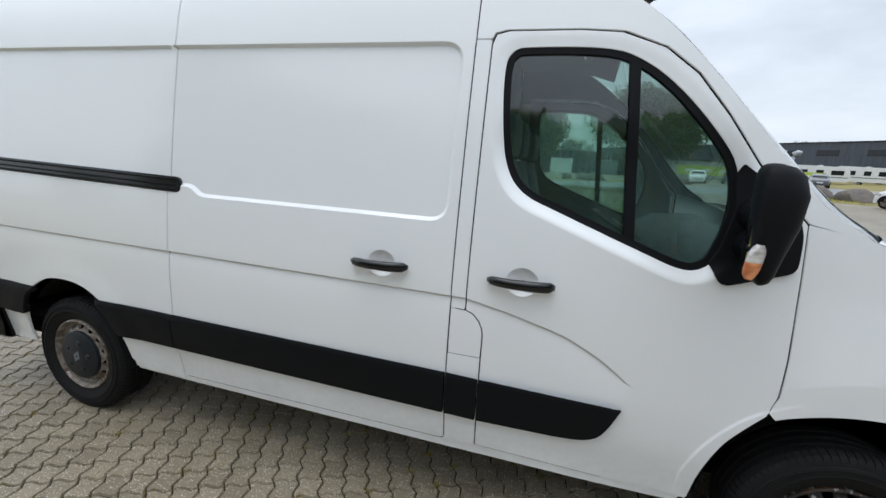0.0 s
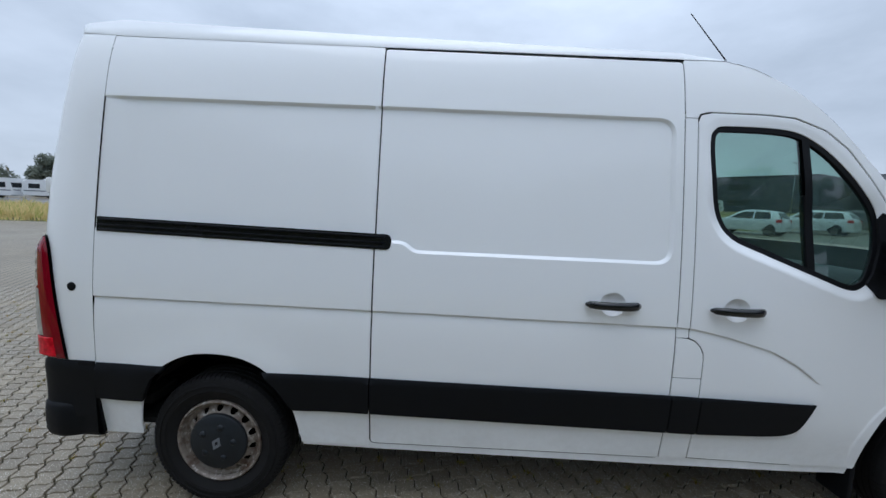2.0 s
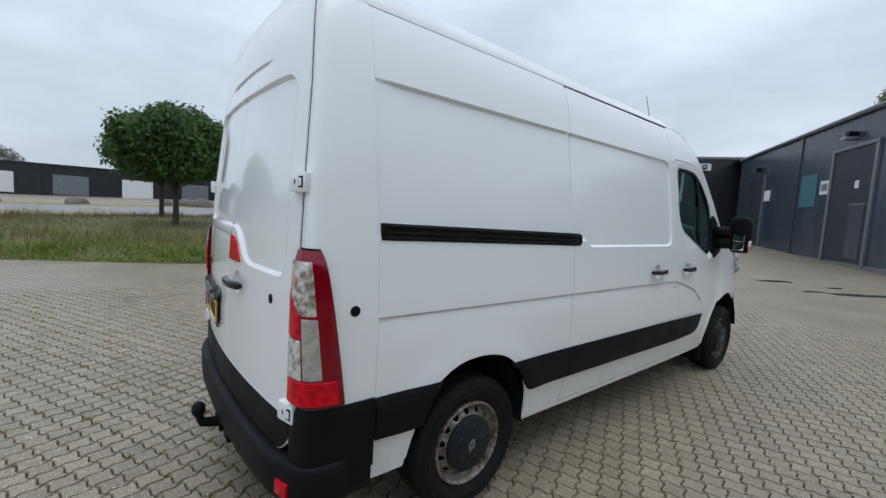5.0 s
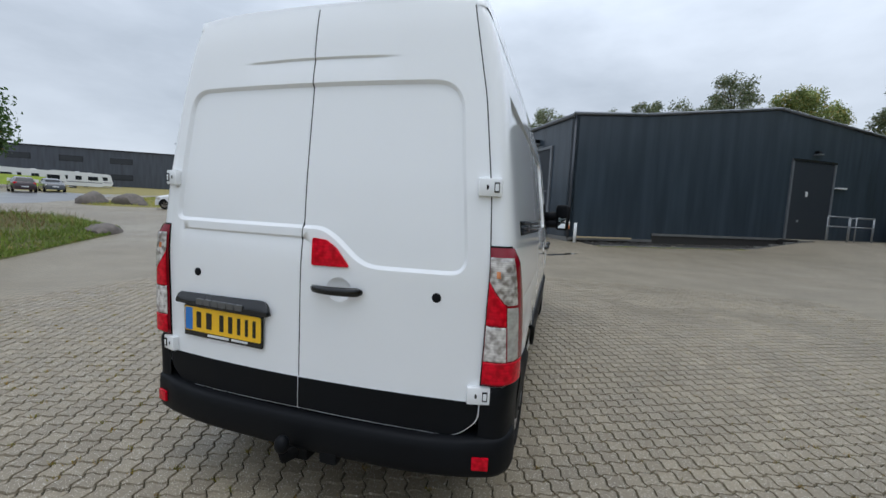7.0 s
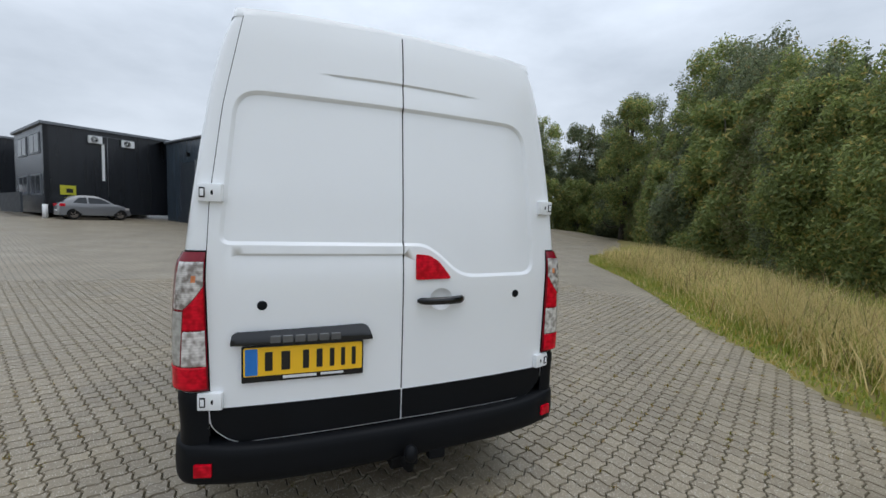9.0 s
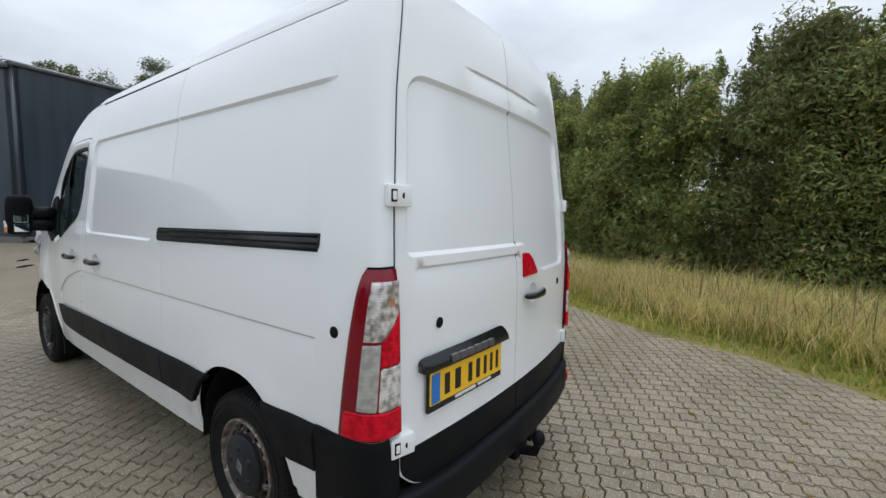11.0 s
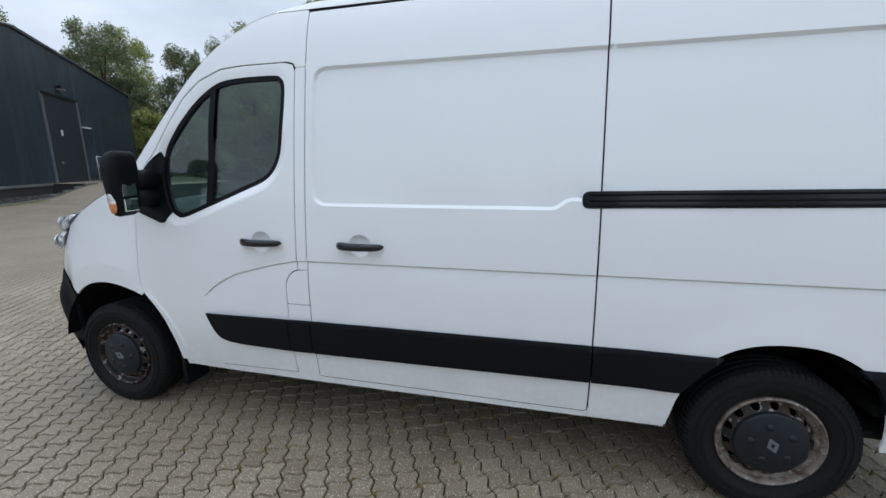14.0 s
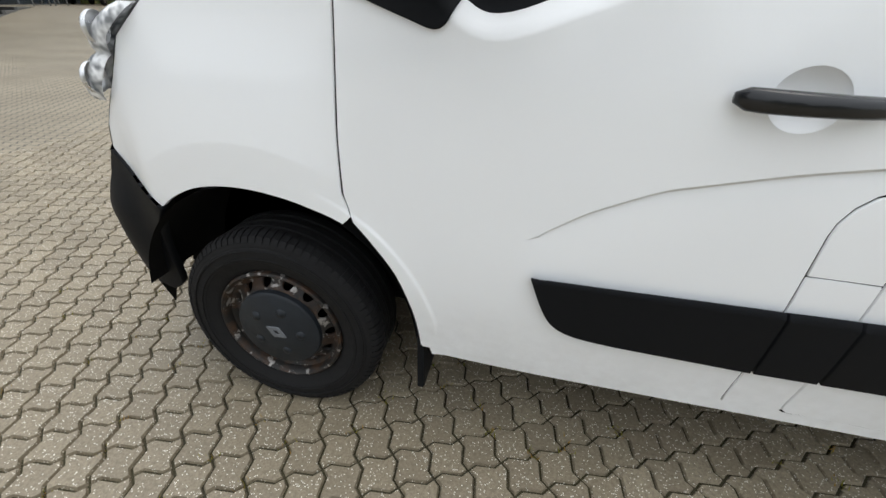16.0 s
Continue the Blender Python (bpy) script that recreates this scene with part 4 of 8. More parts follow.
for s in (1, -1):
    zs = np.r_[np.linspace(0.60, 2.20, 33), np.linspace(2.24, 2.352, 5), 2.374]
    loft("rear_corner_panel", [[corner(s, z, t) for t in np.r_[0, 0.25, np.linspace(0.45, 0.95, 16), 1]] for z in zs], WHITE, van, outward=(-0.5, s, 0))
    # tail lamp: a tall wedge that wraps the corner
    front_x = eased([(0.72, -0.720), (0.90, -0.745), (1.10, -0.774), (1.25, -0.796), (1.30, -0.806), (1.335, -0.818), (1.36, -0.832)], 0.008)
    grid, zg = np.linspace(0.05, 0.95, 19), np.linspace(0.72, 1.36, 17)
    tg = [float(np.interp(-float(front_x(z)), [-corner(s, z, t)[0] for t in grid], grid)) for z in zg]
    lo_t = lambda z: np.interp(z, zg, tg)  # noqa: E731
    zl = np.linspace(0.752, 1.345, 30)

    def wedge(z, u, out, shrink=0.0, t1=1.0):
        t0 = float(lo_t(z)) + shrink
        return corner(s, z, t0 + (t1 - shrink * 0.4 - t0) * u, out)

    gasket = loft("tail_lamp", [[wedge(z, u, 0.003, -0.004) for u in np.linspace(0, 1, 10)] for z in np.r_[0.746, zl, 1.352]], BLACK, van,
                  "tall tail lamp wrapped round the corner, red and clear", outward=(-0.5, s, 0))
    rows = [[wedge(z, u, 0.004 + 0.026 * min(1, 16 * min(u, 1 - u) + 0.3, (z - 0.752) * 14 + 0.3, (1.345 - z) * 14 + 0.3)) for u in np.linspace(0.01, 0.99, 14)] for z in zl]
    loft("lamp_body", rows, DARK_RED, gasket, "dark red outer lens", outward=(-0.5, s, 0))

    def field(name, z0, z1, u0, u1, material, label, out=0.031):
        z0 = z0 if callable(z0) else (lambda u, v=z0: v)
        z1 = z1 if callable(z1) else (lambda u, v=z1: v)
        rows = []
        for k, v in enumerate(np.linspace(0, 1, 22)):
            rows.append([wedge(z0(u) + (z1(u) - z0(u)) * v, u, out if 0 < k < 21 and 0 < j < 15 else out - 0.004) for j, u in enumerate(np.linspace(u0, u1, 16))])
        loft(name, rows, material, gasket, label, outward=(-0.5, s, 0))

    slope = lambda u: 1.104 + 0.102 * (max(u, 0.60) - 0.60) / 0.37  # noqa: E731
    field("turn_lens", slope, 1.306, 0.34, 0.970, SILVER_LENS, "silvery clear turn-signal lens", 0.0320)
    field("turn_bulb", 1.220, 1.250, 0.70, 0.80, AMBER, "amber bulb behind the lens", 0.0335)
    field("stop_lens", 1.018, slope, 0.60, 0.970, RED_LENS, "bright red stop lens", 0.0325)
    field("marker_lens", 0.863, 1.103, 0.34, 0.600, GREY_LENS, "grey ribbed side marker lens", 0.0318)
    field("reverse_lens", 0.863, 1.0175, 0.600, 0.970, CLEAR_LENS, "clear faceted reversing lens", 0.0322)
    field("fog_lens", 0.766, 0.862, 0.12, 0.97, RED_LENS, "red lower lens", 0.0335)
    # hinges, painted white, at two heights
    for z in (1.594, 0.708):
        ye = float(EDGE(z))
        bm = bmesh.new()
        box(bm, -0.016, 0.014, -0.054, 0.046, -0.038, 0.038, 0.008)
        bm.transform(pose(float(back_x(ye, z)) - 0.006, s * (ye + 0.004), z, 0, 0, -s * 16) @ Matrix.Diagonal((1, s, 1, 1)))
        bmesh.ops.recalc_face_normals(bm, faces=bm.faces)
        hinge = part("door_hinge", bm, WHITE, van, "white painted door hinge with a torx bolt", smooth=True)
        disc("hinge_bolt", lambda u, v, o, ye=ye, z=z: (float(back_x(ye, z)) - 0.0250 - o, s * (ye - 0.014) + u, z + v), 0.0125, DARK, hinge, dome=0.002, s=-1)
        # a dark block under the pin paints the shade in its notch
        for name, a, o, mt in (("slot_shade", 1.0, 0.0, DARK), ("hinge_pin", 0.72, 0.0012, WHITE)):
            bm = bmesh.new()
            box(bm, -0.005, 0.005, -0.011 * a, 0.011 * a, -0.021 * a, 0.021 * a, 0.002)
            bm.transform(pose(float(back_x(ye, z)) - 0.0145 - o, s * (ye + 0.030), z, 0, 0, -s * 16))
            part(name, bm, mt, hinge)

BACK = {}
for s, key in ((1, "left"), (-1, "right")):
    inner = 0.0178 if s > 0 else 0.0092
    zs = np.linspace(0.672, 2.372, 40)
    outer = [(s * float(EDGE(z)), z) for z in zs]
    top = [(s * y, 2.400 - 0.055 * (abs(y) / 0.716) ** 2.4 * 0.6) for y in np.linspace(0.66, s * inner, 12)]
    outline = [(inner, 0.672)] + [(s * float(EDGE(0.672)) - s * 0.0, 0.672)] + outer[1:] + top
    BACK[key] = skin("rear_door", outline, on_back(), (-1, 0, 0), WHITE, van, "white rear door with a pressed panel", lines=BACK_CREASES, holes=[dish_hole(-0.183, 1.109, -1)] if s < 0 else [])
    low = rounded([(inner, 0.522), (s * 0.76, 0.512), (s * 0.846, 0.590), (s * 0.850, 0.668), (inner, 0.668)], [0.0, 0.08, 0.05, 0.004, 0.0])
    skin("lower_door_trim", low, on_back(0.008), (-1, 0, 0), BLACK, BACK[key], "black grained plastic lower door panel", lines=[[(-0.86, 0.640), (0.86, 0.640)]])
    steel = offset(low if s > 0 else low[::-1], 0.0055)
    skin("door_foot", steel, on_back(0.002), (-1, 0, 0), WHITE, BACK[key], "white steel edge round the lower panel")
    def pl(u, v, o, s=s):
        y, z = s * 0.645 + u, 1.114 + v
        return (float(back_x(s * 0.645, 1.114)) - o + 0.001, y, z)
    disc("round_plug", pl, 0.021, BLACK, BACK[key], "black rubber plug", s=-1)


# more dark seals, so the gaps of the rear doors read black
tube("dark_gap_seal", [(float(on_back()(np.array([0.0135]), np.array([z]))[0, 0]) + 0.0072, 0.0135, z) for z in np.linspace(0.48, 2.39, 90)], 0.0056, BLACK, van, "black seal tube added to darken the gap between the rear doors", sides=6)
for s in (1, -1):
    seal = [(float(back_x(float(EDGE(z)), z)) + 0.0105, s * (float(EDGE(z)) + 0.0020), z) for z in np.linspace(0.66, 2.37, 30)]
    tube("dark_gap_seal", seal, 0.0026, BLACK, van, "black seal tube added to darken the gap along the rear pillar", sides=6)


def at_back(y0, z0, lift=0.0):
    def place(along, up, o):
        y, z = y0 - along, z0 + up
        return (float(on_back()(np.array([y]), np.array([z]))[0, 0]) - o - lift, y, z)
    return place


handle(BACK["right"], at_back(-0.183, 1.109), -1)
red = [(-0.050, 1.212), (-0.236, 1.215), (-0.226, 1.232), (-0.168, 1.300), (-0.118, 1.331), (-0.050, 1.338)]
skin("red_reflector", rounded(red, 0.012), lambda y, z: np.stack([back_x(y, z) - 0.010, y, z], 1), (-1, 0, 0), RED_LENS, BACK["right"], "red triangular third stop lamp", thick=0.014)
garnish = rounded([(0.168, 0.945), (0.770, 0.950), (0.762, 1.004), (0.190, 1.016)], [0.006, 0.006, 0.035, 0.035], 6)
holder = skin("plate_lamp_garnish", garnish, lambda y, z: np.stack([back_x(y, z) - 0.012 - 0.026 * np.clip((1.02 - z) / 0.05, 0, 1), y, z], 1), (-1, 0, 0), BLACK_GLOSS, BACK["left"],
              "gloss black garnish above the number plate", thick=0.03, step=0.025)
plate_x = float(back_x(0.468, 0.86)) - 0.014


def flat_back(name, y0, y1, z0, z1, depth, material, parent, label="", radius=0.006):
    """A flat piece facing back, at the plate's place; it leans with the door's bow."""
    slant = (float(back_x(0.72, 0.86)) - float(back_x(0.22, 0.86))) / 0.5
    outline = rounded([(y0, z0), (y1, z0), (y1, z1), (y0, z1)], radius, 4)
    return skin(name, outline, lambda y, z: np.stack([plate_x + slant * (y - 0.468) - depth, y, z], 1), (-1, 0, 0), material, parent, label, thick=0.010 if depth < 0.006 else 0.003, step=0.08)


frame_ob = flat_back("plate_frame", 0.210, 0.726, 0.778, 0.938, 0.0, BLACK_GLOSS, BACK["left"], "black plastic number plate frame")
flat_back("number_plate", 0.217, 0.718, 0.806, 0.931, 0.004, YELLOW, frame_ob, "yellow number plate with a blue band")
flat_back("blue_band", 0.664, 0.712, 0.811, 0.926, 0.0062, BLUE, frame_ob, "blue band of the plate", 0.004)
for a, b in ((0.592, 0.645), (0.520, 0.578), (0.440, 0.488), (0.382, 0.430), (0.330, 0.372), (0.282, 0.322), (0.234, 0.274)):
    flat_back("plate_bar", a + 0.012, b - 0.012, 0.828, 0.910, 0.0068, INK, frame_ob, radius=0.003)
flat_back("dealer_bar", 0.420, 0.560, 0.788, 0.798, 0.0045, PALE, frame_ob, radius=0.002)
flat_back("dealer_bar", 0.300, 0.400, 0.790, 0.798, 0.0045, PALE, frame_ob, radius=0.002)
for k in range(6):
    y = 0.612 - 0.051 * k
    skin("badge_bar", rounded([(y, 0.957), (y - 0.040, 0.957), (y - 0.040, 0.984), (y, 0.984)], 0.003, 3),
         lambda y_, z_: np.stack([back_x(y_, z_) - 0.0435, y_, z_], 1), (-1, 0, 0), SILVER, holder, thick=0.02, step=0.05)

# ---- rear bumper: one piece bent round the corners, with a step ----
def bumper_path(n=60):
    """Plan of the bumper from the left side round to the right: points and outward directions."""
    pts = [(-0.592, 0.968), (-0.76, 0.964), (-0.838, 0.940), (-0.876, 0.894), (-0.898, 0.80), (-0.926, 0.55), (-0.940, 0.28), (-0.945, 0.0)]
    full = pts + [(x, -y) for x, y in reversed(pts[:-1])]
    line = curved(full, 7)
    d = np.gradient(line, axis=0)
    nrm = np.stack([-d[:, 1], d[:, 0]], 1)
    nrm /= np.linalg.norm(nrm, axis=1, keepdims=True)
    if nrm[len(nrm) // 2, 0] > 0:
        nrm = -nrm
    return line, nrm


line, nrm = bumper_path()
rows = []
for (x, y), (nx, ny) in zip(line, nrm):
    mid = smooth01((0.86 - abs(y)) / 0.10)
    prof = [(-0.05, 0.506), (0.012, 0.504), (0.026 + 0.010 * mid, 0.499), (0.034 + 0.012 * mid, 0.487), (0.037 + 0.013 * mid, 0.455), (0.038 + 0.012 * mid, 0.395),
            (0.036 + 0.010 * mid, 0.354), (0.030 + 0.006 * mid, 0.335), (0.006, 0.323), (-0.06, 0.318)]
    side_end = smooth01((x + 0.76) / 0.10)
    rows.append([(x + nx * (o - 0.030 * side_end * (o > 0)), y + ny * (o - 0.030 * side_end * (o > 0)), z + 0.018 * smooth01((abs(y) - 0.55) / 0.4)) for o, z in prof])
bumper = loft("rear_bumper", rows, BLACK, van, "black grained plastic rear bumper with a step", outward=(-1, 0, 0))
for s in (1, -1):
    zs = np.linspace(0.455, 0.745, 14)
    rows = []
    for z in zs:
        over = 0.016 - 0.013 * smooth01((z - 0.715) / 0.03)
        rows.append([corner(s, max(z, 0.60), t, over) [:2] + (z,) for t in np.linspace(0.0, 0.985, 18)])
    loft("bumper_corner", rows, BLACK, bumper, outward=(-0.5, s, 0))
    skin("bumper_end", rounded([(-0.592, 0.350), (-0.592, 0.742), (-0.66, 0.742), (-0.70, 0.60), (-0.70, 0.352)], 0.004), on_side(s, 0.014), (0, s, 0), BLACK, bumper, thick=0.03)
    bm = bmesh.new()
    box(bm, -0.012, 0.012, -0.036, 0.036, -0.028, 0.028, 0.005)
    k = int(np.argmin(np.hypot(line[:, 0] + 0.885, line[:, 1] - s * 0.862)))
    bm.transform(pose(line[k, 0] + nrm[k, 0] * 0.036, line[k, 1] + nrm[k, 1] * 0.036, 0.418, 0, 0, math.degrees(math.atan2(nrm[k, 1], nrm[k, 0])) + 180))
    part("bumper_reflector", bm, RED_LENS, bumper, "red reflector in the bumper", smooth=True)
hitch = tube("tow_bar", [(-0.70, 0.0, 0.33), (-0.98, 0.0, 0.315), (-1.06, 0.0, 0.33), (-1.075, 0.0, 0.37)], [0.03, 0.028, 0.024, 0.02], DARK, van, "black swan-neck tow bar with a capped ball", sides=12)
bm = bmesh.new()
bmesh.ops.create_uvsphere(bm, u_segments=16, v_segments=10, radius=0.034)
bm.transform(Matrix.Translation((-1.078, 0.0, 0.405)) @ Matrix.Diagonal((1, 1, 1.25, 1)))
part("ball_cap", bm, BLACK, hitch, "black rubber ball cap", smooth=True)
boxed("tow_bracket", (-0.99, -0.86, -0.07, 0.07, 0.285, 0.345), DARK, hitch, bevel=0.01)
boxed("tow_socket", (-0.985, -0.93, -0.22, -0.13, 0.29, 0.35), BLACK, hitch, bevel=0.012)

# ---- roof, windscreen, bonnet: surfaces drawn across from side to side ----
def across(edge, centre, power=3.0, n=25):
    """Rows of points from the left edge to the right, bowed to a centre line."""
    rows = []
    for e, c in zip(edge, centre):
        row = []
        for u in np.linspace(-1, 1, n):
            k = abs(u) ** power
            row.append((c[0] + (e[0] - c[0]) * k, -u * e[1], c[2] + (e[2] - c[2]) * k))
        rows.append(row)
    return rows


roof_edge, roof_mid = [], []
for x in np.r_[np.linspace(2.64, -0.55, 45)]:
    z = float(np.interp(x, [-0.6, 0.77, 2.3, 2.42, 2.55, 2.705], [2.350, 2.341, 2.341, 2.343, 2.313, 2.232]))
    roof_edge.append((x, float(half([x], [z])[0]) + 0.002, z))
    roof_mid.append((x, 0, float(np.interp(x, [-0.8, -0.4, 0.3, 2.0, 2.20, 2.50, 2.78], [2.425, 2.458, 2.472, 2.470, 2.455, 2.392, 2.26]))))
for t in np.linspace(0.1, 1, 9):
    c = corner(1, 2.352, t)
    roof_edge.append((c[0], c[1], 2.352 + 0.014 * t))
    roof_mid.append((-0.55 - 0.275 * t, 0, 2.440 - 0.036 * t * t))
roof_edge.append((roof_edge[-1][0] + 0.012, roof_edge[-1][1] - 0.004, roof_edge[-1][2] - 0.06))
roof_mid.append((roof_mid[-1][0] + 0.014, 0, roof_mid[-1][2] - 0.06))
rows = []
for e, c in zip(roof_edge, roof_mid):
    lift = float(np.interp(e[0], [-0.86, -0.74, -0.55, 0.0, 0.77, 2.2, 2.5], [0.012, 0.050, 0.082, 0.072, 0.056, 0.036, 0.0]))
    inner = (e[0] * 0.985 + c[0] * 0.015, e[1] - 0.012, e[2] + lift)
    mid_row = across([inner], [(c[0], 0, max(c[2], inner[2] + 0.01) if e[0] > -0.80 else c[2])], 3.2)[0]
    rows.append([e] + mid_row + [(e[0], -e[1], e[2])])
loft("roof", rows, WHITE, van, "white roof skin", outward=(0, 0, 1))
for yr in (0.45, 0.15, -0.15, -0.45):
    bm = bmesh.new()
    box(bm, -0.4, 2.0, yr - 0.05, yr + 0.05, 2.440 - 0.055 * abs(yr / 0.8) ** 3.2, 2.472 - 0.05 * abs(yr) ** 2, 0.006)
    part("roof_rib", bm, WHITE, van)
screen_e = [(2.64, 2.268), (2.856, 2.128), (3.024, 1.967), (3.226, 1.742), (3.420, 1.522), (3.58, 1.418)]
screen_c = [(2.70, 2.306), (2.97, 2.145), (3.20, 1.960), (3.44, 1.740), (3.67, 1.540), (3.82, 1.435)]
screen_e, screen_c = curved(screen_e, 4), curved(screen_c, 4)
e3 = [(x, float(half([x], [z])[0]) - 0.002, z) for x, z in screen_e]
c3 = [(x, 0, z) for x, z in screen_c]
loft("windscreen", across(e3, c3, 2.4), SCREEN, van, "raked windscreen", outward=(1, 0, 0.4)).visible_shadow = False
for s in (1, -1):
    seal = [(x - 0.004, s * (y - 0.030), z + 0.004) for x, y, z in e3[5:-1]]
    tube("screen_seal", seal, 0.007, BLACK, van, "black windscreen edge", sides=6)
bon_e = curved([(3.58, 1.420), (3.72, 1.362), (3.88, 1.282), (4.010, 1.187), (4.065, 1.087), (4.165, 0.952), (4.196, 0.878)], 3)
bon_c = curved([(3.83, 1.420), (4.00, 1.345), (4.18, 1.250), (4.33, 1.130), (4.43, 1.000), (4.49, 0.900), (4.51, 0.840)], 3)
be = [(x, float(half([x], [z])[0]) + 0.001, z) for x, z in bon_e]
bc = [(x, 0, z) for x, z in bon_c]
loft("bonnet", across(be, bc, 2.6, 31), WHITE, van, "short sloping white bonnet and nose", outward=(0.6, 0, 1))
for s in (1, -1):
    rows = []
    for t in np.linspace(0, 1, 21):
        z = 1.262 - 0.240 * t
        xe = float(np.interp(z, [0.95, 1.085, 1.185, 1.27], [4.165, 4.065, 4.010, 3.90]))
        hump = 0.010 + 0.020 * abs(math.sin(2 * math.pi * t)) ** 0.6
        row = []
        for u in np.linspace(0, 1, 14):
            q = u * math.pi / 2
            swell = hump * math.sin(math.pi * min(1, 0.12 + u * 0.88)) ** 0.5
            row.append((xe - 0.006 + 0.18 * math.sin(q) + swell, s * (float(half([xe], [z])[0]) + 0.004 - 0.34 * (1 - math.cos(q)) + swell * 0.8), z))
        rows.append(row)
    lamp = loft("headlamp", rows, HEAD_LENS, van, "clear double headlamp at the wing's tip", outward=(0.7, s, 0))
    for zc in (1.202, 1.082):
        def hl(u, v, o, zc=zc):
            xe = float(np.interp(zc, [0.95, 1.085, 1.185], [4.165, 4.065, 4.010])) + 0.050
            return (xe + o * 0.7, s * (float(half([xe - 0.085], [zc])[0]) - 0.008 + u * 0.8 + o * 0.5), zc + v)
        disc("lamp_reflector", hl, 0.040, CHROME, lamp, "bright round reflector", dome=0.02, s=s)
    nose = [(4.013, 0.724), *curved([(4.198, 0.868), (4.262, 0.760), (4.305, 0.620), (4.292, 0.470), (4.235, 0.385), (4.165, 0.350)], 4),
            *curved([(4.165, 0.350), (4.122, 0.378), (4.108, 0.450), (4.094, 0.550), (4.062, 0.650), (4.013, 0.724)], 4)[1:-1]]
    skin("front_bumper_end", nose, on_side(s, lambda x, z: 0.010 + 0.05 * smooth01((x - 4.05) / 0.22) * smooth01((0.84 - z) / 0.2)), (0, s, 0), BLACK, van, "black grained front bumper corner", thick=0.03, step=0.025)
front = []
for z, x in ((0.875, 4.50), (0.80, 4.53), (0.62, 4.55), (0.42, 4.54), (0.275, 4.47)):
    xe = float(np.interp(z, [0.27, 0.42, 0.62, 0.80, 0.88], [4.19, 4.295, 4.31, 4.25, 4.195]))
    ye = float(half([xe], [z])[0]) + 0.008 + 0.05 * float(smooth01((xe - 4.05) / 0.22) * smooth01((0.84 - z) / 0.2))
    front.append([(x + (xe - x) * abs(u) ** 2.6, -u * ye, z) for u in np.linspace(-1, 1, 31)])
loft("front_bumper", front, BLACK, van, "black grained front bumper", outward=(1, 0, 0))

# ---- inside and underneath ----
# black shell inside the panels, added so their gaps read dark
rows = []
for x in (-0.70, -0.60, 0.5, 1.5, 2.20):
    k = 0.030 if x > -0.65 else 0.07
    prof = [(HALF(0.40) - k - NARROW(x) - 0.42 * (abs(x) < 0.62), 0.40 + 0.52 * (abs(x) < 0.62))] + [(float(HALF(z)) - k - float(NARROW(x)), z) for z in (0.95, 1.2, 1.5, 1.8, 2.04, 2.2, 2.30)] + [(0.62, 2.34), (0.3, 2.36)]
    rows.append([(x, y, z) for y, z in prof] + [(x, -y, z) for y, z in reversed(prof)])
loft("gap_shade_shell", rows, DARK, van, "black inner shell added to darken the door gaps", closed=True)
# the upright rear blocks are fillers that darken the rear door gaps
for name, span_ in (("rear_filler", (-0.86, -0.80, -0.78, 0.78, 0.44, 1.30)), ("rear_filler", (-0.79, -0.74, -0.70, 0.70, 1.28, 2.30)), ("floor_pan", (-0.84, 3.20, -0.55, 0.55, 0.36, 0.42)),
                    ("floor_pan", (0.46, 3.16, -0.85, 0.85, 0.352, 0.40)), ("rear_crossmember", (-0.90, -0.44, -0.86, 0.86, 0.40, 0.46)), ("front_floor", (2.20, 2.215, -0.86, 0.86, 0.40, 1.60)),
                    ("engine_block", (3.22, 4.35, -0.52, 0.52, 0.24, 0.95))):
    boxed(name, span_, DARK, van, "black underside and inner fillers of the van")
bm = bmesh.new()
box(bm, 2.19, 2.212, -0.74, 0.74, 0.55, 2.28)
part("bulkhead", bm, DASH, van, "dark grey bulkhead behind the seats")
headlining = [(x, float(half([x], [2.2])[0]) - 0.06, 2.26 - 0.35 * max(0, x - 2.6) ** 1.2) for x in np.linspace(2.2, 2.85, 6)]
loft("headlining", across(headlining, [(x, 0, z + 0.10) for x, _, z in headlining], 3), HEADLINER, van, "pale cab headlining", outward=(0, 0, -1))
for s in (1, -1):
    for cx, r, y0 in ((0.0, 0.425, 0.935), (WHEELBASE, 0.475, 0.90)):
        ang = np.linspace(math.radians(9 if cx else -3), math.radians(176 if cx else 142), 25)
        rows = [[(cx + r * math.cos(a) * (0.985 if cx else 0.965), s * y, 0.36 + r * math.sin(a) * (1.0 if cx else 1.06)) for a in ang] for y in (y0, y0 - 0.12, y0 - 0.38)]
        rows.append([(cx, s * (y0 - 0.38), 0.5)] * 25)
        loft("wheel_arch_liner", rows, LINER if not cx else DARK, van, "dusty black wheel arch liner")
    for x, z, tall in ((-0.43, 0.52, 0.05), (-0.40, 0.41, 0.035)):
        boxed("arch_bracket", (x - 0.10, x + 0.06, s * 0.80 - 0.10, s * 0.80 + 0.10, z - tall / 2, z + tall / 2), LINER, van, "dusty black bracket behind the wheel", bevel=0.008)
    bm = bmesh.new()
    box(bm, 3.195, 3.22, s * 0.80 - 0.09, s * 0.80 + 0.09, 0.17, 0.42, 0.008)
    part("mud_flap", bm, BLACK, van, "black rubber mud flap")
bm = bmesh.new()
box(bm, -0.06, 0.06, -0.8, 0.8, 0.30, 0.40, 0.02)
part("rear_axle", bm, DARK, van)
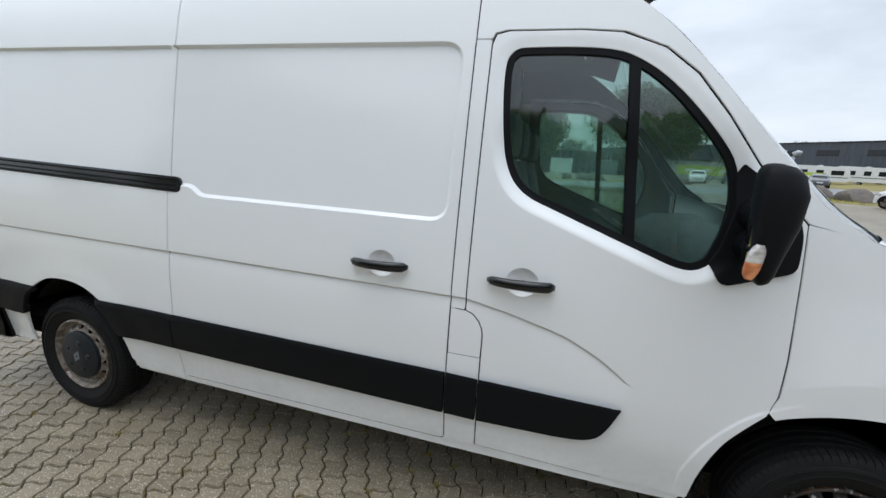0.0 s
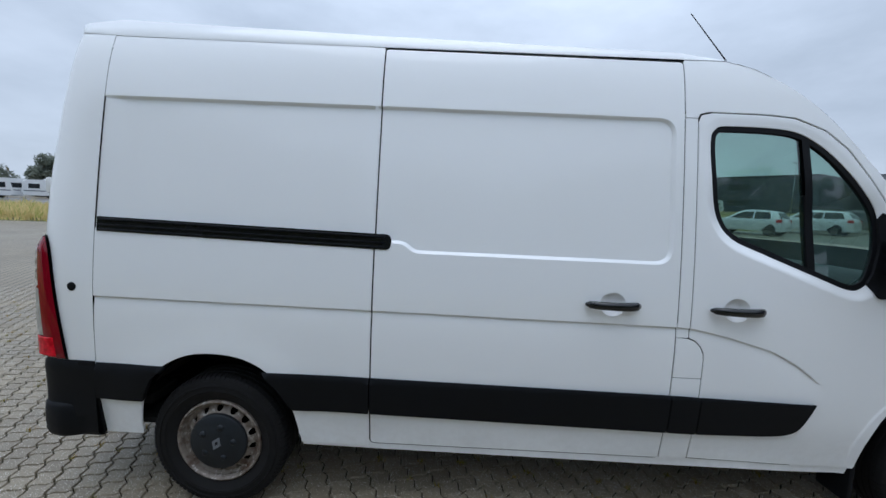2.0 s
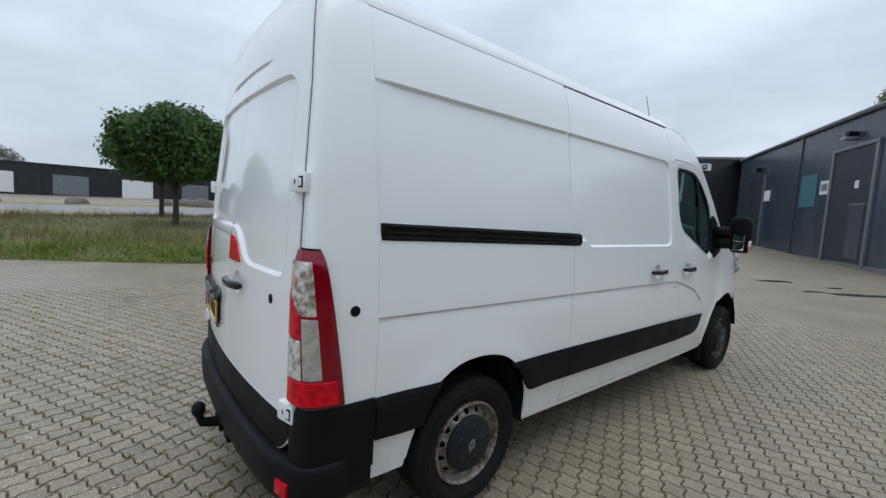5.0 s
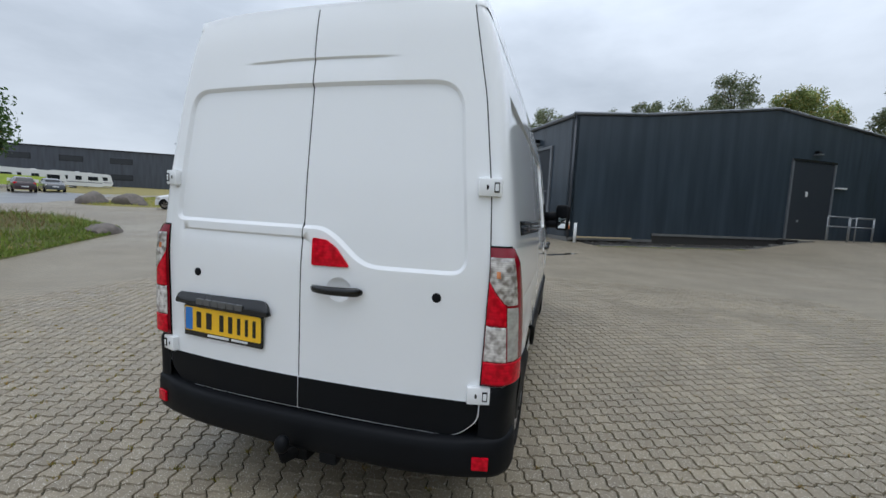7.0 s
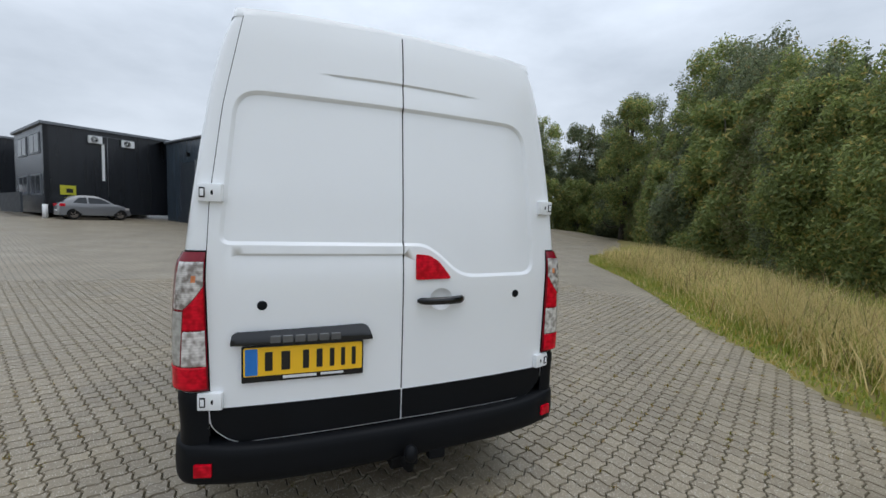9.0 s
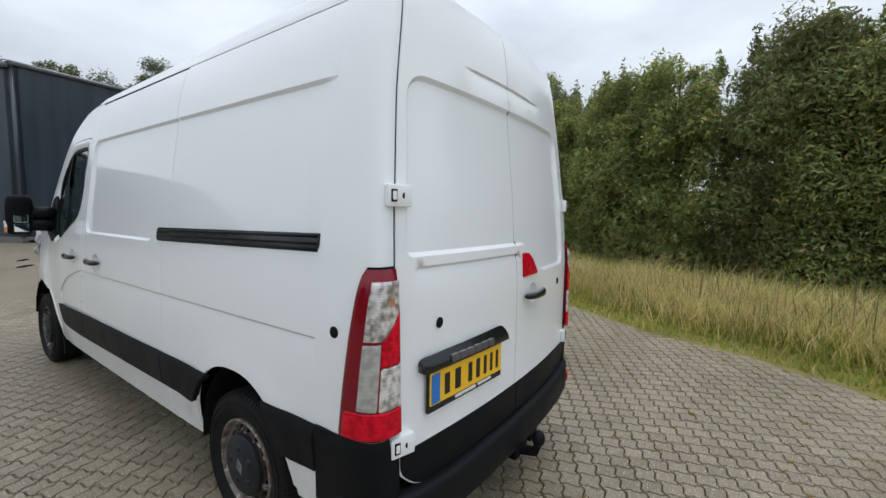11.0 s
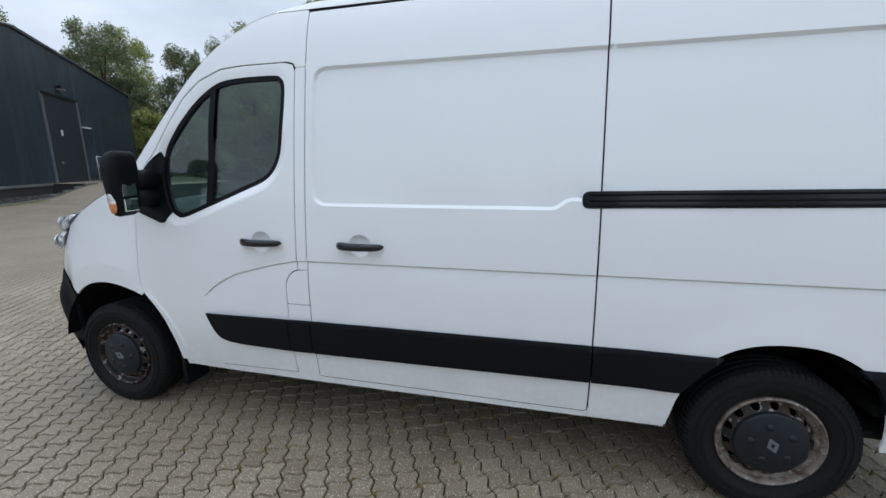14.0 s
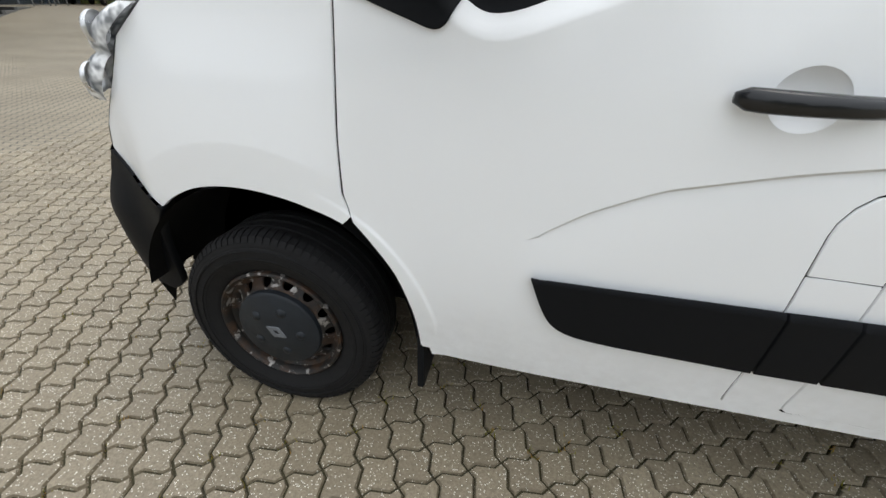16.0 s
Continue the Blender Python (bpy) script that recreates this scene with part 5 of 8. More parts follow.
tube("exhaust", [(2.6, 0.3, 0.30), (1.0, 0.32, 0.28), (0.2, 0.40, 0.30), (-0.7, 0.45, 0.30)], 0.035, DARK, van, sides=10)
tube("spring", [(0.65, 0.60, 0.36), (0.0, 0.62, 0.30), (-0.75, 0.60, 0.40)], 0.03, DARK, van, sides=6)
tube("spring", [(0.65, -0.60, 0.36), (0.0, -0.62, 0.30), (-0.75, -0.60, 0.40)], 0.03, DARK, van, sides=6)
tube("aerial", [(2.69, -0.43, 2.36), (2.67, -0.435, 2.41), (2.37, -0.50, 2.675)], [0.010, 0.004, 0.0022], BLACK, van, "thin black roof aerial", sides=6)

# cab: dashboard, wheel, seats
rows = []
for y in np.linspace(-0.78, 0.78, 13):
    hood = 0.03 * math.exp(-((y - 0.42) / 0.22) ** 2)
    rows.append([(3.55, y, 1.30), (3.40, y, 1.33 + hood), (3.22, y, 1.32 + hood), (3.10, y, 1.24), (3.06, y, 1.05), (3.12, y, 0.75)])
loft("dashboard", rows, DASH, van, "dark grey dashboard", outward=(0, 0, 1))
steer = turned("steering_wheel", [(0.172, 0.0), (0.190, 0.018), (0.208, 0.0), (0.190, -0.018), (0.172, 0.0)], BLACK, van, "black steering wheel", n=36)
steer.matrix_local = pose(2.98, 0.42, 1.24, 62, 0, -90)
boxed("steering_hub", (-0.17, 0.17, -0.02, 0.02, -0.045, 0.045), BLACK, steer, bevel=0.015)
for y in (0.42, -0.28, -0.66):
    rows = []
    for t in np.linspace(0, 1, 9):
        w = 0.235 - 0.05 * t ** 4
        x, z = 2.48 - 0.15 * t, 0.98 + 0.62 * t
        rows.append([(x + 0.06 * math.cos(a), y + w * math.copysign(abs(math.sin(a)) ** 0.5, math.sin(a)), z + 0.015 * math.cos(a)) for a in np.linspace(0, 2 * math.pi, 14, endpoint=False)])
    back = loft("seat_back", rows, SEAT, van, "dark grey cloth seat", closed=True)
    bm = bmesh.new()
    box(bm, 2.28, 2.40, y - 0.13, y + 0.13, 1.62, 1.80, 0.04)
    part("headrest", bm, SEAT, back, smooth=True)
    bm = bmesh.new()
    box(bm, 2.42, 2.92, y - 0.23, y + 0.23, 0.86, 1.0, 0.05)
    part("seat_cushion", bm, SEAT, back, smooth=True)


# ---- wheels ----
def wheel(x, s, front):
    y = 0.905 if front else 0.945
    hub = new("wheel")
    hub.parent = van
    tagged(hub, label="steel van wheel with a dark cap, rusty and worn")
    R, c = 0.343, s
    tread = [(0.222, -0.20), (0.255, -0.222), (0.300, -0.225), (0.330, -0.212), (0.343, -0.195)]
    for a in (-0.155, -0.115, -0.075):
        tread += [(0.343, a - 0.006), (0.336, a - 0.004), (0.336, a + 0.004), (0.343, a + 0.006)]
    tread += [(0.343, -0.045), (0.334, -0.018), (0.318, -0.006), (0.305, -0.0045), (0.302, -0.001), (0.280, 0.003), (0.262, 0.001), (0.258, -0.003), (0.232, -0.008), (0.216, -0.022)]
    tyre = turned("tyre", [(r, v + 0.006) for r, v in tread], RUBBER, hub, "worn black tyre", 72, s)
    lugs, faces_ = [], []
    for k in range(84):
        a, b = 2 * math.pi * (k + 0.10) / 84, 2 * math.pi * (k + 0.80) / 84
        n0 = len(lugs)
        lugs += [(rr * math.cos(q), s * v, rr * math.sin(q)) for q in (a, b) for rr, v in ((0.3455, -0.060), (0.3460, -0.036), (0.3385, -0.011), (0.3215, 0.0005), (0.3150, -0.012), (0.3300, -0.050))]
        faces_ += [tuple(n0 + q for q in range(6)), tuple(n0 + 11 - q for q in range(6))] + [(n0 + q, n0 + (q + 1) % 6, n0 + 6 + (q + 1) % 6, n0 + 6 + q) for q in range(6)]
    linked("tread_shoulder", lugs, faces_, RUBBER, tyre, "blocky tyre shoulder", smooth=False)
    for rr in (0.296, 0.271):
        turned("sidewall_rib", [(rr - 0.003, 0.004), (rr - 0.0015, 0.0115), (rr + 0.0015, 0.0115), (rr + 0.003, 0.004)], RUBBER, tyre, "", 72, s)
    dark = front
    lip = turned("rim", [(0.216, -0.020), (0.214, -0.004), (0.207, 0.000), (0.200, -0.006), (0.194, -0.030), (0.180, -0.036), (0.172, -0.050)], STEEL_DARK if dark else STEEL, hub,
                 "stained steel rim", 60, s)
    arc = np.linspace(0, 2 * math.pi, 64, endpoint=False)
    ring = lambda r: np.stack([r * np.cos(arc), r * np.sin(arc)], 1)  # noqa: E731
    holes = []
    for k in range(14):
        a = 2 * math.pi * (k + 0.5) / 14
        o = np.linspace(0, 2 * math.pi, 14, endpoint=False)
        p = np.stack([0.024 * np.cos(o), 0.0160 * np.sin(o)], 1)
        q = np.stack([np.cos(a) * (0.170 + p[:, 1] * 1.15) - np.sin(a) * p[:, 0] * 0.8, np.sin(a) * (0.170 + p[:, 1] * 1.15) + np.cos(a) * p[:, 0] * 0.8], 1)
        holes.append(q)
    dish = lambda u, v: np.stack([u, s * (-0.040 + 0.030 * smooth01((0.188 - np.hypot(u, v)) / 0.05)), v], 1)  # noqa: E731
    skin("rim_disc", ring(0.190), dish, (0, s, 0), STEEL_DARK if dark or s > 0 else STEEL, hub, "holed steel disc with flaking paint", holes=[ring(0.125)] + holes, step=0.03, thick=0.012)
    turned("brake_drum", [(0.20, -0.09), (0.10, -0.09), (0.0, -0.09)], DARK, hub, "", 32, s)
    cap = turned("hub_cap", [(0.146, -0.014), (0.144, 0.002), (0.134, 0.010), (0.085, 0.012), (0.078, 0.016), (0.035, 0.018), (0.0, 0.018)], CAP, hub, "worn dark centre cap", 48, s)
    d = [(0.0, 0.036), (0.023, 0.0), (0.0, -0.036), (-0.023, 0.0)]
    skin("cap_emblem", np.array(d), lambda u, v: np.stack([u, np.full_like(u, s * 0.0215), v], 1), (0, s, 0), TRIM, cap, "worn diamond emblem", holes=[np.array(d) * 0.45], step=0.02, thick=0.004)
    for k in range(5):
        a = 2 * math.pi * k / 5 + 0.5
        rows = [[(0.082 * math.cos(a) + 0.018 * math.cos(o) * r, s * (0.012 + h), 0.082 * math.sin(a) + 0.018 * math.sin(o) * r) for o in np.linspace(0, 2 * math.pi, 10, endpoint=False)] for r, h in ((1, 0), (0.85, 0.006), (0.1, 0.008))]
        loft("nut_cover", rows, CAP, cap, closed=True)
    hub.matrix_local = pose(x, s * y, R - 0.003, 0, 23 + 40 * front, 0)
    return hub


for s in (1, -1):
    wheel(0.0, s, False)
    wheel(WHEELBASE, s, True)


# ---- ground ----
def sheet(name, xs, ys, height, material, label, keep=None):
    """A sheet of ground over a grid, following a height."""
    X, Y = np.meshgrid(xs, ys)
    P = np.stack([X.ravel(), Y.ravel(), height(X, Y).ravel()], 1)
    n, faces = len(xs), []
    for j in range(len(ys) - 1):
        for i in range(n - 1):
            faces.append((j * n + i, j * n + i + 1, (j + 1) * n + i + 1, (j + 1) * n + i))
    if keep is not None:
        mid = P[np.array(faces)].mean(1)
        faces = [f for f, k in zip(faces, keep(mid[:, :2])) if k]
    return tagged(linked(name, P, faces, material), label, "ground", kind="structure")


# the verge along the hedge, and the island with the two trees
VERGE = np.array([(-40, 22), (-14, 6.5), (-6.5, -0.9), (-3.75, -2.5), (-2.0, -3.6), (-0.9, -4.0), (0.2, -4.75), (1.3, -5.4), (3.6, -7.05), (5.9, -8.6), (9.4, -10.6), (12.2, -13.2),
                  (11.4, -14.6), (16.5, -19.5), (26, -29), (38, -40), (30, -60), (-30, -60), (-60, 0)], float)
ISLAND = curved([(-30, 13.5), (-20, 15.0), (-14, 16.0), (-9.6, 14.0), (-5.5, 11.3), (-2.4, 9.5), (0.6, 8.4), (2.8, 9.7), (5.0, 11.3), (7.4, 13.0), (8.8, 15.0), (8.9, 18.0), (8.2, 22.5),
                 (5.5, 26.5), (0, 27.5), (-5, 27.0), (-18, 31), (-40, 34), (-60, 30), (-45, 16)], 5, True)
PAVED = np.array([(-5.6, -6.4), (7.6, -6.4), (7.6, 6.0), (-5.6, 6.0)], float)


def base_height(X, Y):
    p = np.stack([X.ravel(), Y.ravel()], 1)
    inside = smooth01(-signed(p, PAVED) / 0.4).reshape(X.shape)
    verge = smooth01((-signed(p, VERGE) - 0.8) / 0.6).reshape(X.shape)
    return rise(X, Y) - 0.045 * inside - 0.03 * verge * (1 - inside)


xs = np.r_[-1500, -700, -300, -150, -90, np.arange(-60, -10, 4), np.arange(-10, 14, 0.4), np.arange(14, 60, 3), 70, 85, 100, 120, 150, 300, 700, 1500]
ys = np.r_[-1500, -700, -300, -150, -90, np.arange(-60, -12, 4), np.arange(-12, 12, 0.4), np.arange(12, 60, 3), 70, 85, 100, 120, 150, 300, 700, 1500]
sheet("ground", xs, ys, base_height, FAR_PAVING, "wide yard of damp wave-edged concrete paving")
bed = sheet("paving_bed", np.arange(-5.6, 7.61, 0.3), np.arange(-6.4, 6.01, 0.3), lambda X, Y: rise(X, Y) - 0.010, JOINT, "mossy sand in the joints between the pavers",
            keep=lambda m: signed(m, VERGE) > -0.6)


def bank(name, outline, height, label, step=0.8, seed=3, reach=60):
    """Uneven soil inside an outline, rising from its edge."""
    lo, hi = np.maximum(outline.min(0), -reach), np.minimum(outline.max(0), reach)
    gx, gy = np.meshgrid(np.arange(lo[0], hi[0], step), np.arange(lo[1], hi[1], step))
    g = np.stack([gx.ravel(), gy.ravel()], 1)
    g = g[within(g, outline)]
    g = g[distance(g, outline) > step * 0.5]
    rim = dense(outline, step * 0.7)
    pts = np.concatenate([rim, g])
    v2, _, tris, *_ = delaunay_2d_cdt([Vector(p) for p in pts], [(k, (k + 1) % len(rim)) for k in range(len(rim))], [], 0, 1e-5)
    v2 = np.array([tuple(v) for v in v2])
    tris = np.array([t for t in tris if len(t) == 3])
    tris = tris[within(v2[tris].mean(1), outline)]
    d = distance(v2, outline)
    z = rise(v2[:, 0], v2[:, 1]) + np.where(d < 0.02, -0.006, 0.012) + height(v2) * smooth01(d / 1.2)
    z += np.array([0.06 * noise.noise((x * 0.9, y * 0.9, seed)) * min(1, k) for (x, y), k in zip(v2, d)])
    fn = np.cross(v2[tris[:, 1]] - v2[tris[:, 0]], v2[tris[:, 2]] - v2[tris[:, 0]])
    tris[fn < 0] = tris[fn < 0][:, ::-1]
    return tagged(linked(name, np.c_[v2, z], tris, SOIL), label, "ground", kind="structure")


bank("verge", VERGE, lambda p: 0.05 + 0.0 * p[:, 0], "rough grassy verge in front of the hedge")
bank("grass_island", ISLAND, lambda p: 0.10 + 0.35 * np.exp(-((p[:, 0] - 1.0) ** 2 + (p[:, 1] - 17.5) ** 2) / 60), "rough grass island with two trees").data.materials[0] = SOIL_DARK
ROAD = curved([(-60, 40), (-20, 38), (-4, 33.0), (4, 31.5), (10, 29.5), (15, 29.5), (18, 32.5), (24, 38), (34, 47), (60, 66), (56, 74), (30, 53), (22, 47.5), (14, 43.5), (4, 42), (-4, 41), (-20, 45), (-60, 49)], 4, True)
road = bank("road", ROAD, lambda p: 0.0 * p[:, 0], "wet pale asphalt road beyond the island", step=2.0)
road.data.materials[0] = ASPHALT
LAWN = curved([(16.6, 29.0), (18.4, 25.6), (22, 25.5), (27, 30), (36, 38), (33, 42.5), (26, 37.5), (20, 33)], 4, True)
bank("lawn_strip", LAWN, lambda p: 0.05 + 0 * p[:, 0], "short grass strip with boulders beside the road", step=1.2)
LAWN_2 = curved([(28, 52), (36, 47), (62, 70), (90, 96), (70, 118), (48, 88), (30, 62)], 4, True)
bank("far_lawn", LAWN_2, lambda p: 0.05 + 0 * p[:, 0], "mown lawn before the long slate-clad building", step=3.0, reach=140)
LAWN_3 = curved([(-14, 44), (-4, 42.5), (6, 43.5), (14, 45), (15, 48), (4, 47.5), (-6, 47), (-14, 48)], 4, True)
bank("kerb_lawn", LAWN_3, lambda p: 0.03 + 0 * p[:, 0], "short grass strip along the road", step=1.5)


def depth_in(p, outline, cell=0.25):
    """Distance from the outline, by way of a grid."""
    lo = np.floor(p.min(0) / cell).astype(int)
    ij = np.floor(p / cell).astype(int) - lo
    n = ij.max(0) + 1
    flat_id = ij[:, 0] * n[1] + ij[:, 1]
    used, back = np.unique(flat_id, return_inverse=True)
    mids = (np.stack([used // n[1], used % n[1]], 1) + lo + 0.5) * cell
    return distance(mids, outline)[back]


def blades(name, outline, count, tall, material, label, spread=0.35, lean=0.5, seed=1, box_=None, wide=0.012, thin=None):
    """Grass blades: narrow bent triangles scattered over a patch."""
    rng = np.random.default_rng(seed)
    lo, hi = outline.min(0), outline.max(0)
    if box_ is not None:
        lo, hi = np.maximum(lo, box_[:2]), np.minimum(hi, box_[2:])
    p = rng.uniform(lo, hi, (count * 5, 2))
    p = p[within(p, outline)]
    if thin is not None:
        p = p[rng.uniform(size=len(p)) < thin(p)]
    p = p[:count]
    clump = np.array([noise.noise((x * 0.8, y * 0.8, seed)) for x, y in p])
    edge = np.clip(depth_in(p, outline) / 0.8, 0.25, 1)
    h = tall * (1 + spread * rng.normal(size=len(p))).clip(0.3, 1.9) * (1 + 0.5 * clump) * edge
    a = rng.uniform(0, 2 * math.pi, len(p))
    bend = lean * h * rng.uniform(0.2, 1.0, len(p))
    d = np.stack([np.cos(a), np.sin(a)], 1)
    w = np.stack([-d[:, 1], d[:, 0]], 1) * (wide * rng.uniform(0.6, 1.4, len(p)))[:, None]
    z = rise(p[:, 0], p[:, 1]) + 0.03
    V = np.zeros((len(p), 5, 3))
    V[:, 0, :2], V[:, 1, :2] = p - w, p + w
    V[:, 2, :2], V[:, 3, :2] = p + d * (bend * 0.3)[:, None] + w * 0.75, p + d * (bend * 0.3)[:, None] - w * 0.75
    V[:, 4, :2] = p + d * bend[:, None]
    V[:, 0, 2] = V[:, 1, 2] = z
    V[:, 2, 2] = V[:, 3, 2] = z + h * 0.55
    V[:, 4, 2] = z + h
    b = (np.arange(len(p)) * 5)[:, None]
    faces = [tuple(f) for f in np.c_[b, b + 1, b + 2, b + 3]] + [tuple(f) for f in np.c_[b + 3, b + 2, b + 4]]
    return tagged(linked(name, V.reshape(-1, 3), faces, material), label, "grass", kind="stuff")


front_strip = lambda p: np.clip(1.25 - depth_in(p, VERGE) / 3.2, 0.10, 1) * np.clip(1.5 - np.hypot(p[:, 0] - 1, p[:, 1] + 4) / 13, 0.10, 1)  # noqa: E731
blades("verge_grass", VERGE, 85000, 0.19, GRASS, "rough green grass on the verge", seed=4, box_=(-9, -20, 18, 1), thin=front_strip, wide=0.010, lean=0.9)
blades("verge_straw", VERGE, 165000, 0.36, STRAW, "tall dry straw-coloured grass on the verge", seed=5, box_=(-9, -20, 18, 1), lean=1.3,
       thin=lambda p: front_strip(p) * np.clip((depth_in(p, VERGE) - 0.35) / 0.7, 0.04, 1) * np.clip((3.4 - depth_in(p, VERGE)) / 0.8, 0.06, 1), wide=0.0055)
blades("verge_seed_heads", VERGE, 16000, 0.42, RUSTY, "brown seed heads among the verge grass", seed=15, box_=(-9, -20, 18, 1), lean=0.7, wide=0.006, thin=lambda p: front_strip(p) * np.clip((depth_in(p, VERGE) - 0.4) / 0.7, 0.0, 1))
blades("island_grass", ISLAND, 70000, 0.24, LUSH, "green grass along the island's edge", seed=6, box_=(-14, 8, 9, 24), wide=0.020, lean=0.9, thin=lambda p: np.clip(1.3 - depth_in(p, ISLAND) / 3, 0.25, 1))
blades("island_seed_heads", ISLAND, 36000, 0.36, RUSTY, "brown seeding grass on the island", seed=7, box_=(-14, 8, 9, 24), wide=0.014, lean=0.8, thin=lambda p: np.clip((depth_in(p, ISLAND) - 0.9) / 1.2, 0, 1))
blades("island_dry_grass", ISLAND, 26000, 0.40, STRAW, "tall yellow-brown grass at the island's far end", seed=17, box_=(-32, 9, -7, 26), wide=0.026, lean=0.9)
blades("lawn_grass", LAWN, 6000, 0.10, GRASS, "short mown grass", seed=8, wide=0.03)


# ---- buildings: walls run at 32 degrees ----
TURN = 32


def wall(name, parent, length, tops, thick, material, label="", z0=0.0):
    """An upright wall along x, its top following (x, z) points."""
    out = [(0, z0), (length, z0)] + [(x, z) for x, z in reversed(tops)]
    bm = bmesh.new()
    f = bm.faces.new([bm.verts.new((x, 0, z)) for x, z in out])
    ext = bmesh.ops.extrude_face_region(bm, geom=[f])["geom"]
    bmesh.ops.translate(bm, verts=[v for v in ext if isinstance(v, bmesh.types.BMVert)], vec=(0, thick, 0))
    bmesh.ops.recalc_face_normals(bm, faces=bm.faces)
    return part(name, bm, material, parent, label)


E1 = np.array([math.cos(radians(TURN)), math.sin(radians(TURN))])
E2 = np.array([E1[1], -E1[0]])
W0 = np.array([18.5, -1.35])
hall = thing("warehouse", "dark blue-grey metal-clad warehouse with a low gable", "building", at=None)
base = 0.45
# gable front: along E2 from W0; local x along the wall
front_m = pose(W0[0], W0[1], base, 0, 0, TURN - 90)
gable = wall("front_wall", hall, 26.0, [(0, 5.90), (4.0, 6.27), (13.0, 7.55), (26.0, 6.45)], 0.25, CLAD, "dark ribbed metal gable wall")
gable.matrix_local = front_m
left_m = pose(W0[0], W0[1], base, 0, 0, TURN)


def mirrored_y(ob):
    ob.data.transform(Matrix.Diagonal((1, -1, 1, 1)))
    ob.data.flip_normals()


eave = wall("side_wall", hall, 16.6, [(0, 5.90), (16.6, 5.90)], 0.25, CLAD, "dark ribbed metal side wall")
mirrored_y(eave)
eave.matrix_local = left_m @ Matrix.Translation((0.0, 0, 0))
rows = []
for u in (-0.15, 30.0):
    o = W0 + u * E1
    rows.append([(*(o + s_ * E2), base + z) for s_, z in ((-0.15, 5.93), (4.0, 6.31), (13.0, 7.61), (19.5, 7.06), (26.15, 6.49))])
loft("roof", rows, CLAD_BLACK, hall, "dark low-pitched roof", outward=(0, 0, 1))
for a, b, za, zb in ((-0.12, 4.0, 5.92, 6.30), (4.0, 13.0, 6.30, 7.59), (13.0, 26.1, 7.59, 6.48)):
    p, q = W0 + a * E2 - 0.06 * E1, W0 + b * E2 - 0.06 * E1
    tube("verge_trim", [(*p, base + za), (*q, base + zb)], 0.085, TRIM, hall, "grey metal roof edge", sides=4)
p, q = W0 - 0.08 * E2, W0 + 16.6 * E1 - 0.08 * E2
tube("gutter", [(*p, base + 5.86), (*q, base + 5.86)], 0.10, TRIM, hall, "grey gutter along the eaves", sides=8)
tube("corner_trim", [(*(W0 - 0.03 * E1), base), (*(W0 - 0.03 * E1), base + 5.9)], 0.06, CLAD_FAR, hall, "corner flashing", sides=4)


def on_wall(parent, m, name, x0, x1, z0, z1, out, depth, material, label="", bevel=0.0, s=-1):
    """A block on a wall: x along it, proud by out, depth thick. s: -1 when the wall's outer face looks to local -y."""
    bm = bmesh.new()
    ya, yb = (-out, -out + depth) if s < 0 else (out - depth, out)
    box(bm, x0, x1, ya, yb, z0, z1, bevel)
    ob = part(name, bm, material, parent, label)
    ob.matrix_local = m
    return ob


# the tall door in the gable, its frame, lamp and handle
for args in (("gate_leaf", 14.45, 17.75, 0.38, 4.85, 0.03, 0.05, DOOR_GREY, "tall slate-grey door"), ("gate_jamb", 14.30, 14.45, 0.36, 4.97, 0.07, 0.1, TRIM, ""), ("gate_jamb", 17.75, 17.90, 0.36, 4.97, 0.07, 0.1, TRIM, ""),
             ("gate_head", 14.30, 17.90, 4.85, 4.99, 0.075, 0.1, CLAD_BLACK, ""), ("gate_sign", 15.62, 15.80, 2.85, 3.15, 0.05, 0.02, PALE, "small white sign"), ("gate_handle", 15.15, 15.25, 1.34, 1.48, 0.09, 0.06, GALV, ""),
             ("wall_lamp", 16.0, 16.22, 5.34, 5.50, 0.24, 0.24, BLACK, "black wall lamp"), ("lamp_shade", 15.95, 16.27, 5.28, 5.34, 0.32, 0.30, GALV, ""), ("wall_bar", 18.0, 18.8, 3.45, 3.53, 0.2, 0.18, PALE, "white bracket"),
             ("plinth_beam", 0.0, 5.0, -0.10, 0.03, 0.06, 0.2, CONCRETE, "pale concrete edge under the cladding"), ("plinth_beam", 5.0, 26.0, 0.24, 0.36, 0.06, 0.2, CONCRETE, "pale concrete edge under the cladding")):
    on_wall(hall, front_m, *args)
# the shadow gap below the cladding is put into a near-black concrete colour
SHADE_CONCRETE = plain("shade_dark_concrete", (0.040, 0.038, 0.035), 0.85, dark=0.6, scale=1.5, bump=0.3)
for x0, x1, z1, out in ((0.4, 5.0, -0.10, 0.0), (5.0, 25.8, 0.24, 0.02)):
    on_wall(hall, front_m, "plinth", x0, x1, -0.75, z1, out, 0.3, SHADE_CONCRETE, "plinth coloured near-black for the shadow gap below the wall")
# the yard climbs to the tall door in a paved ramp
ramp = thing("paved_ramp", "pale paved ramp climbing to the tall warehouse door", "ramp", at=None)


def ramp_point(x, y):
    """A point of the ramp: full height along the wall, falling to the yard outwards and before the bed."""
    p = front_m @ Vector((x, y, 0.0))
    low = float(rise(p.x, p.y)) - 0.012
    k = float(np.interp(y, [-8.5, -6.0, -4.0, -2.1], [0.0, 0.36, 0.72, 0.98])) * float(smooth01((x - 8.0) / 6.5))
    return (p.x, p.y, low + (base + 0.345 - low) * k)


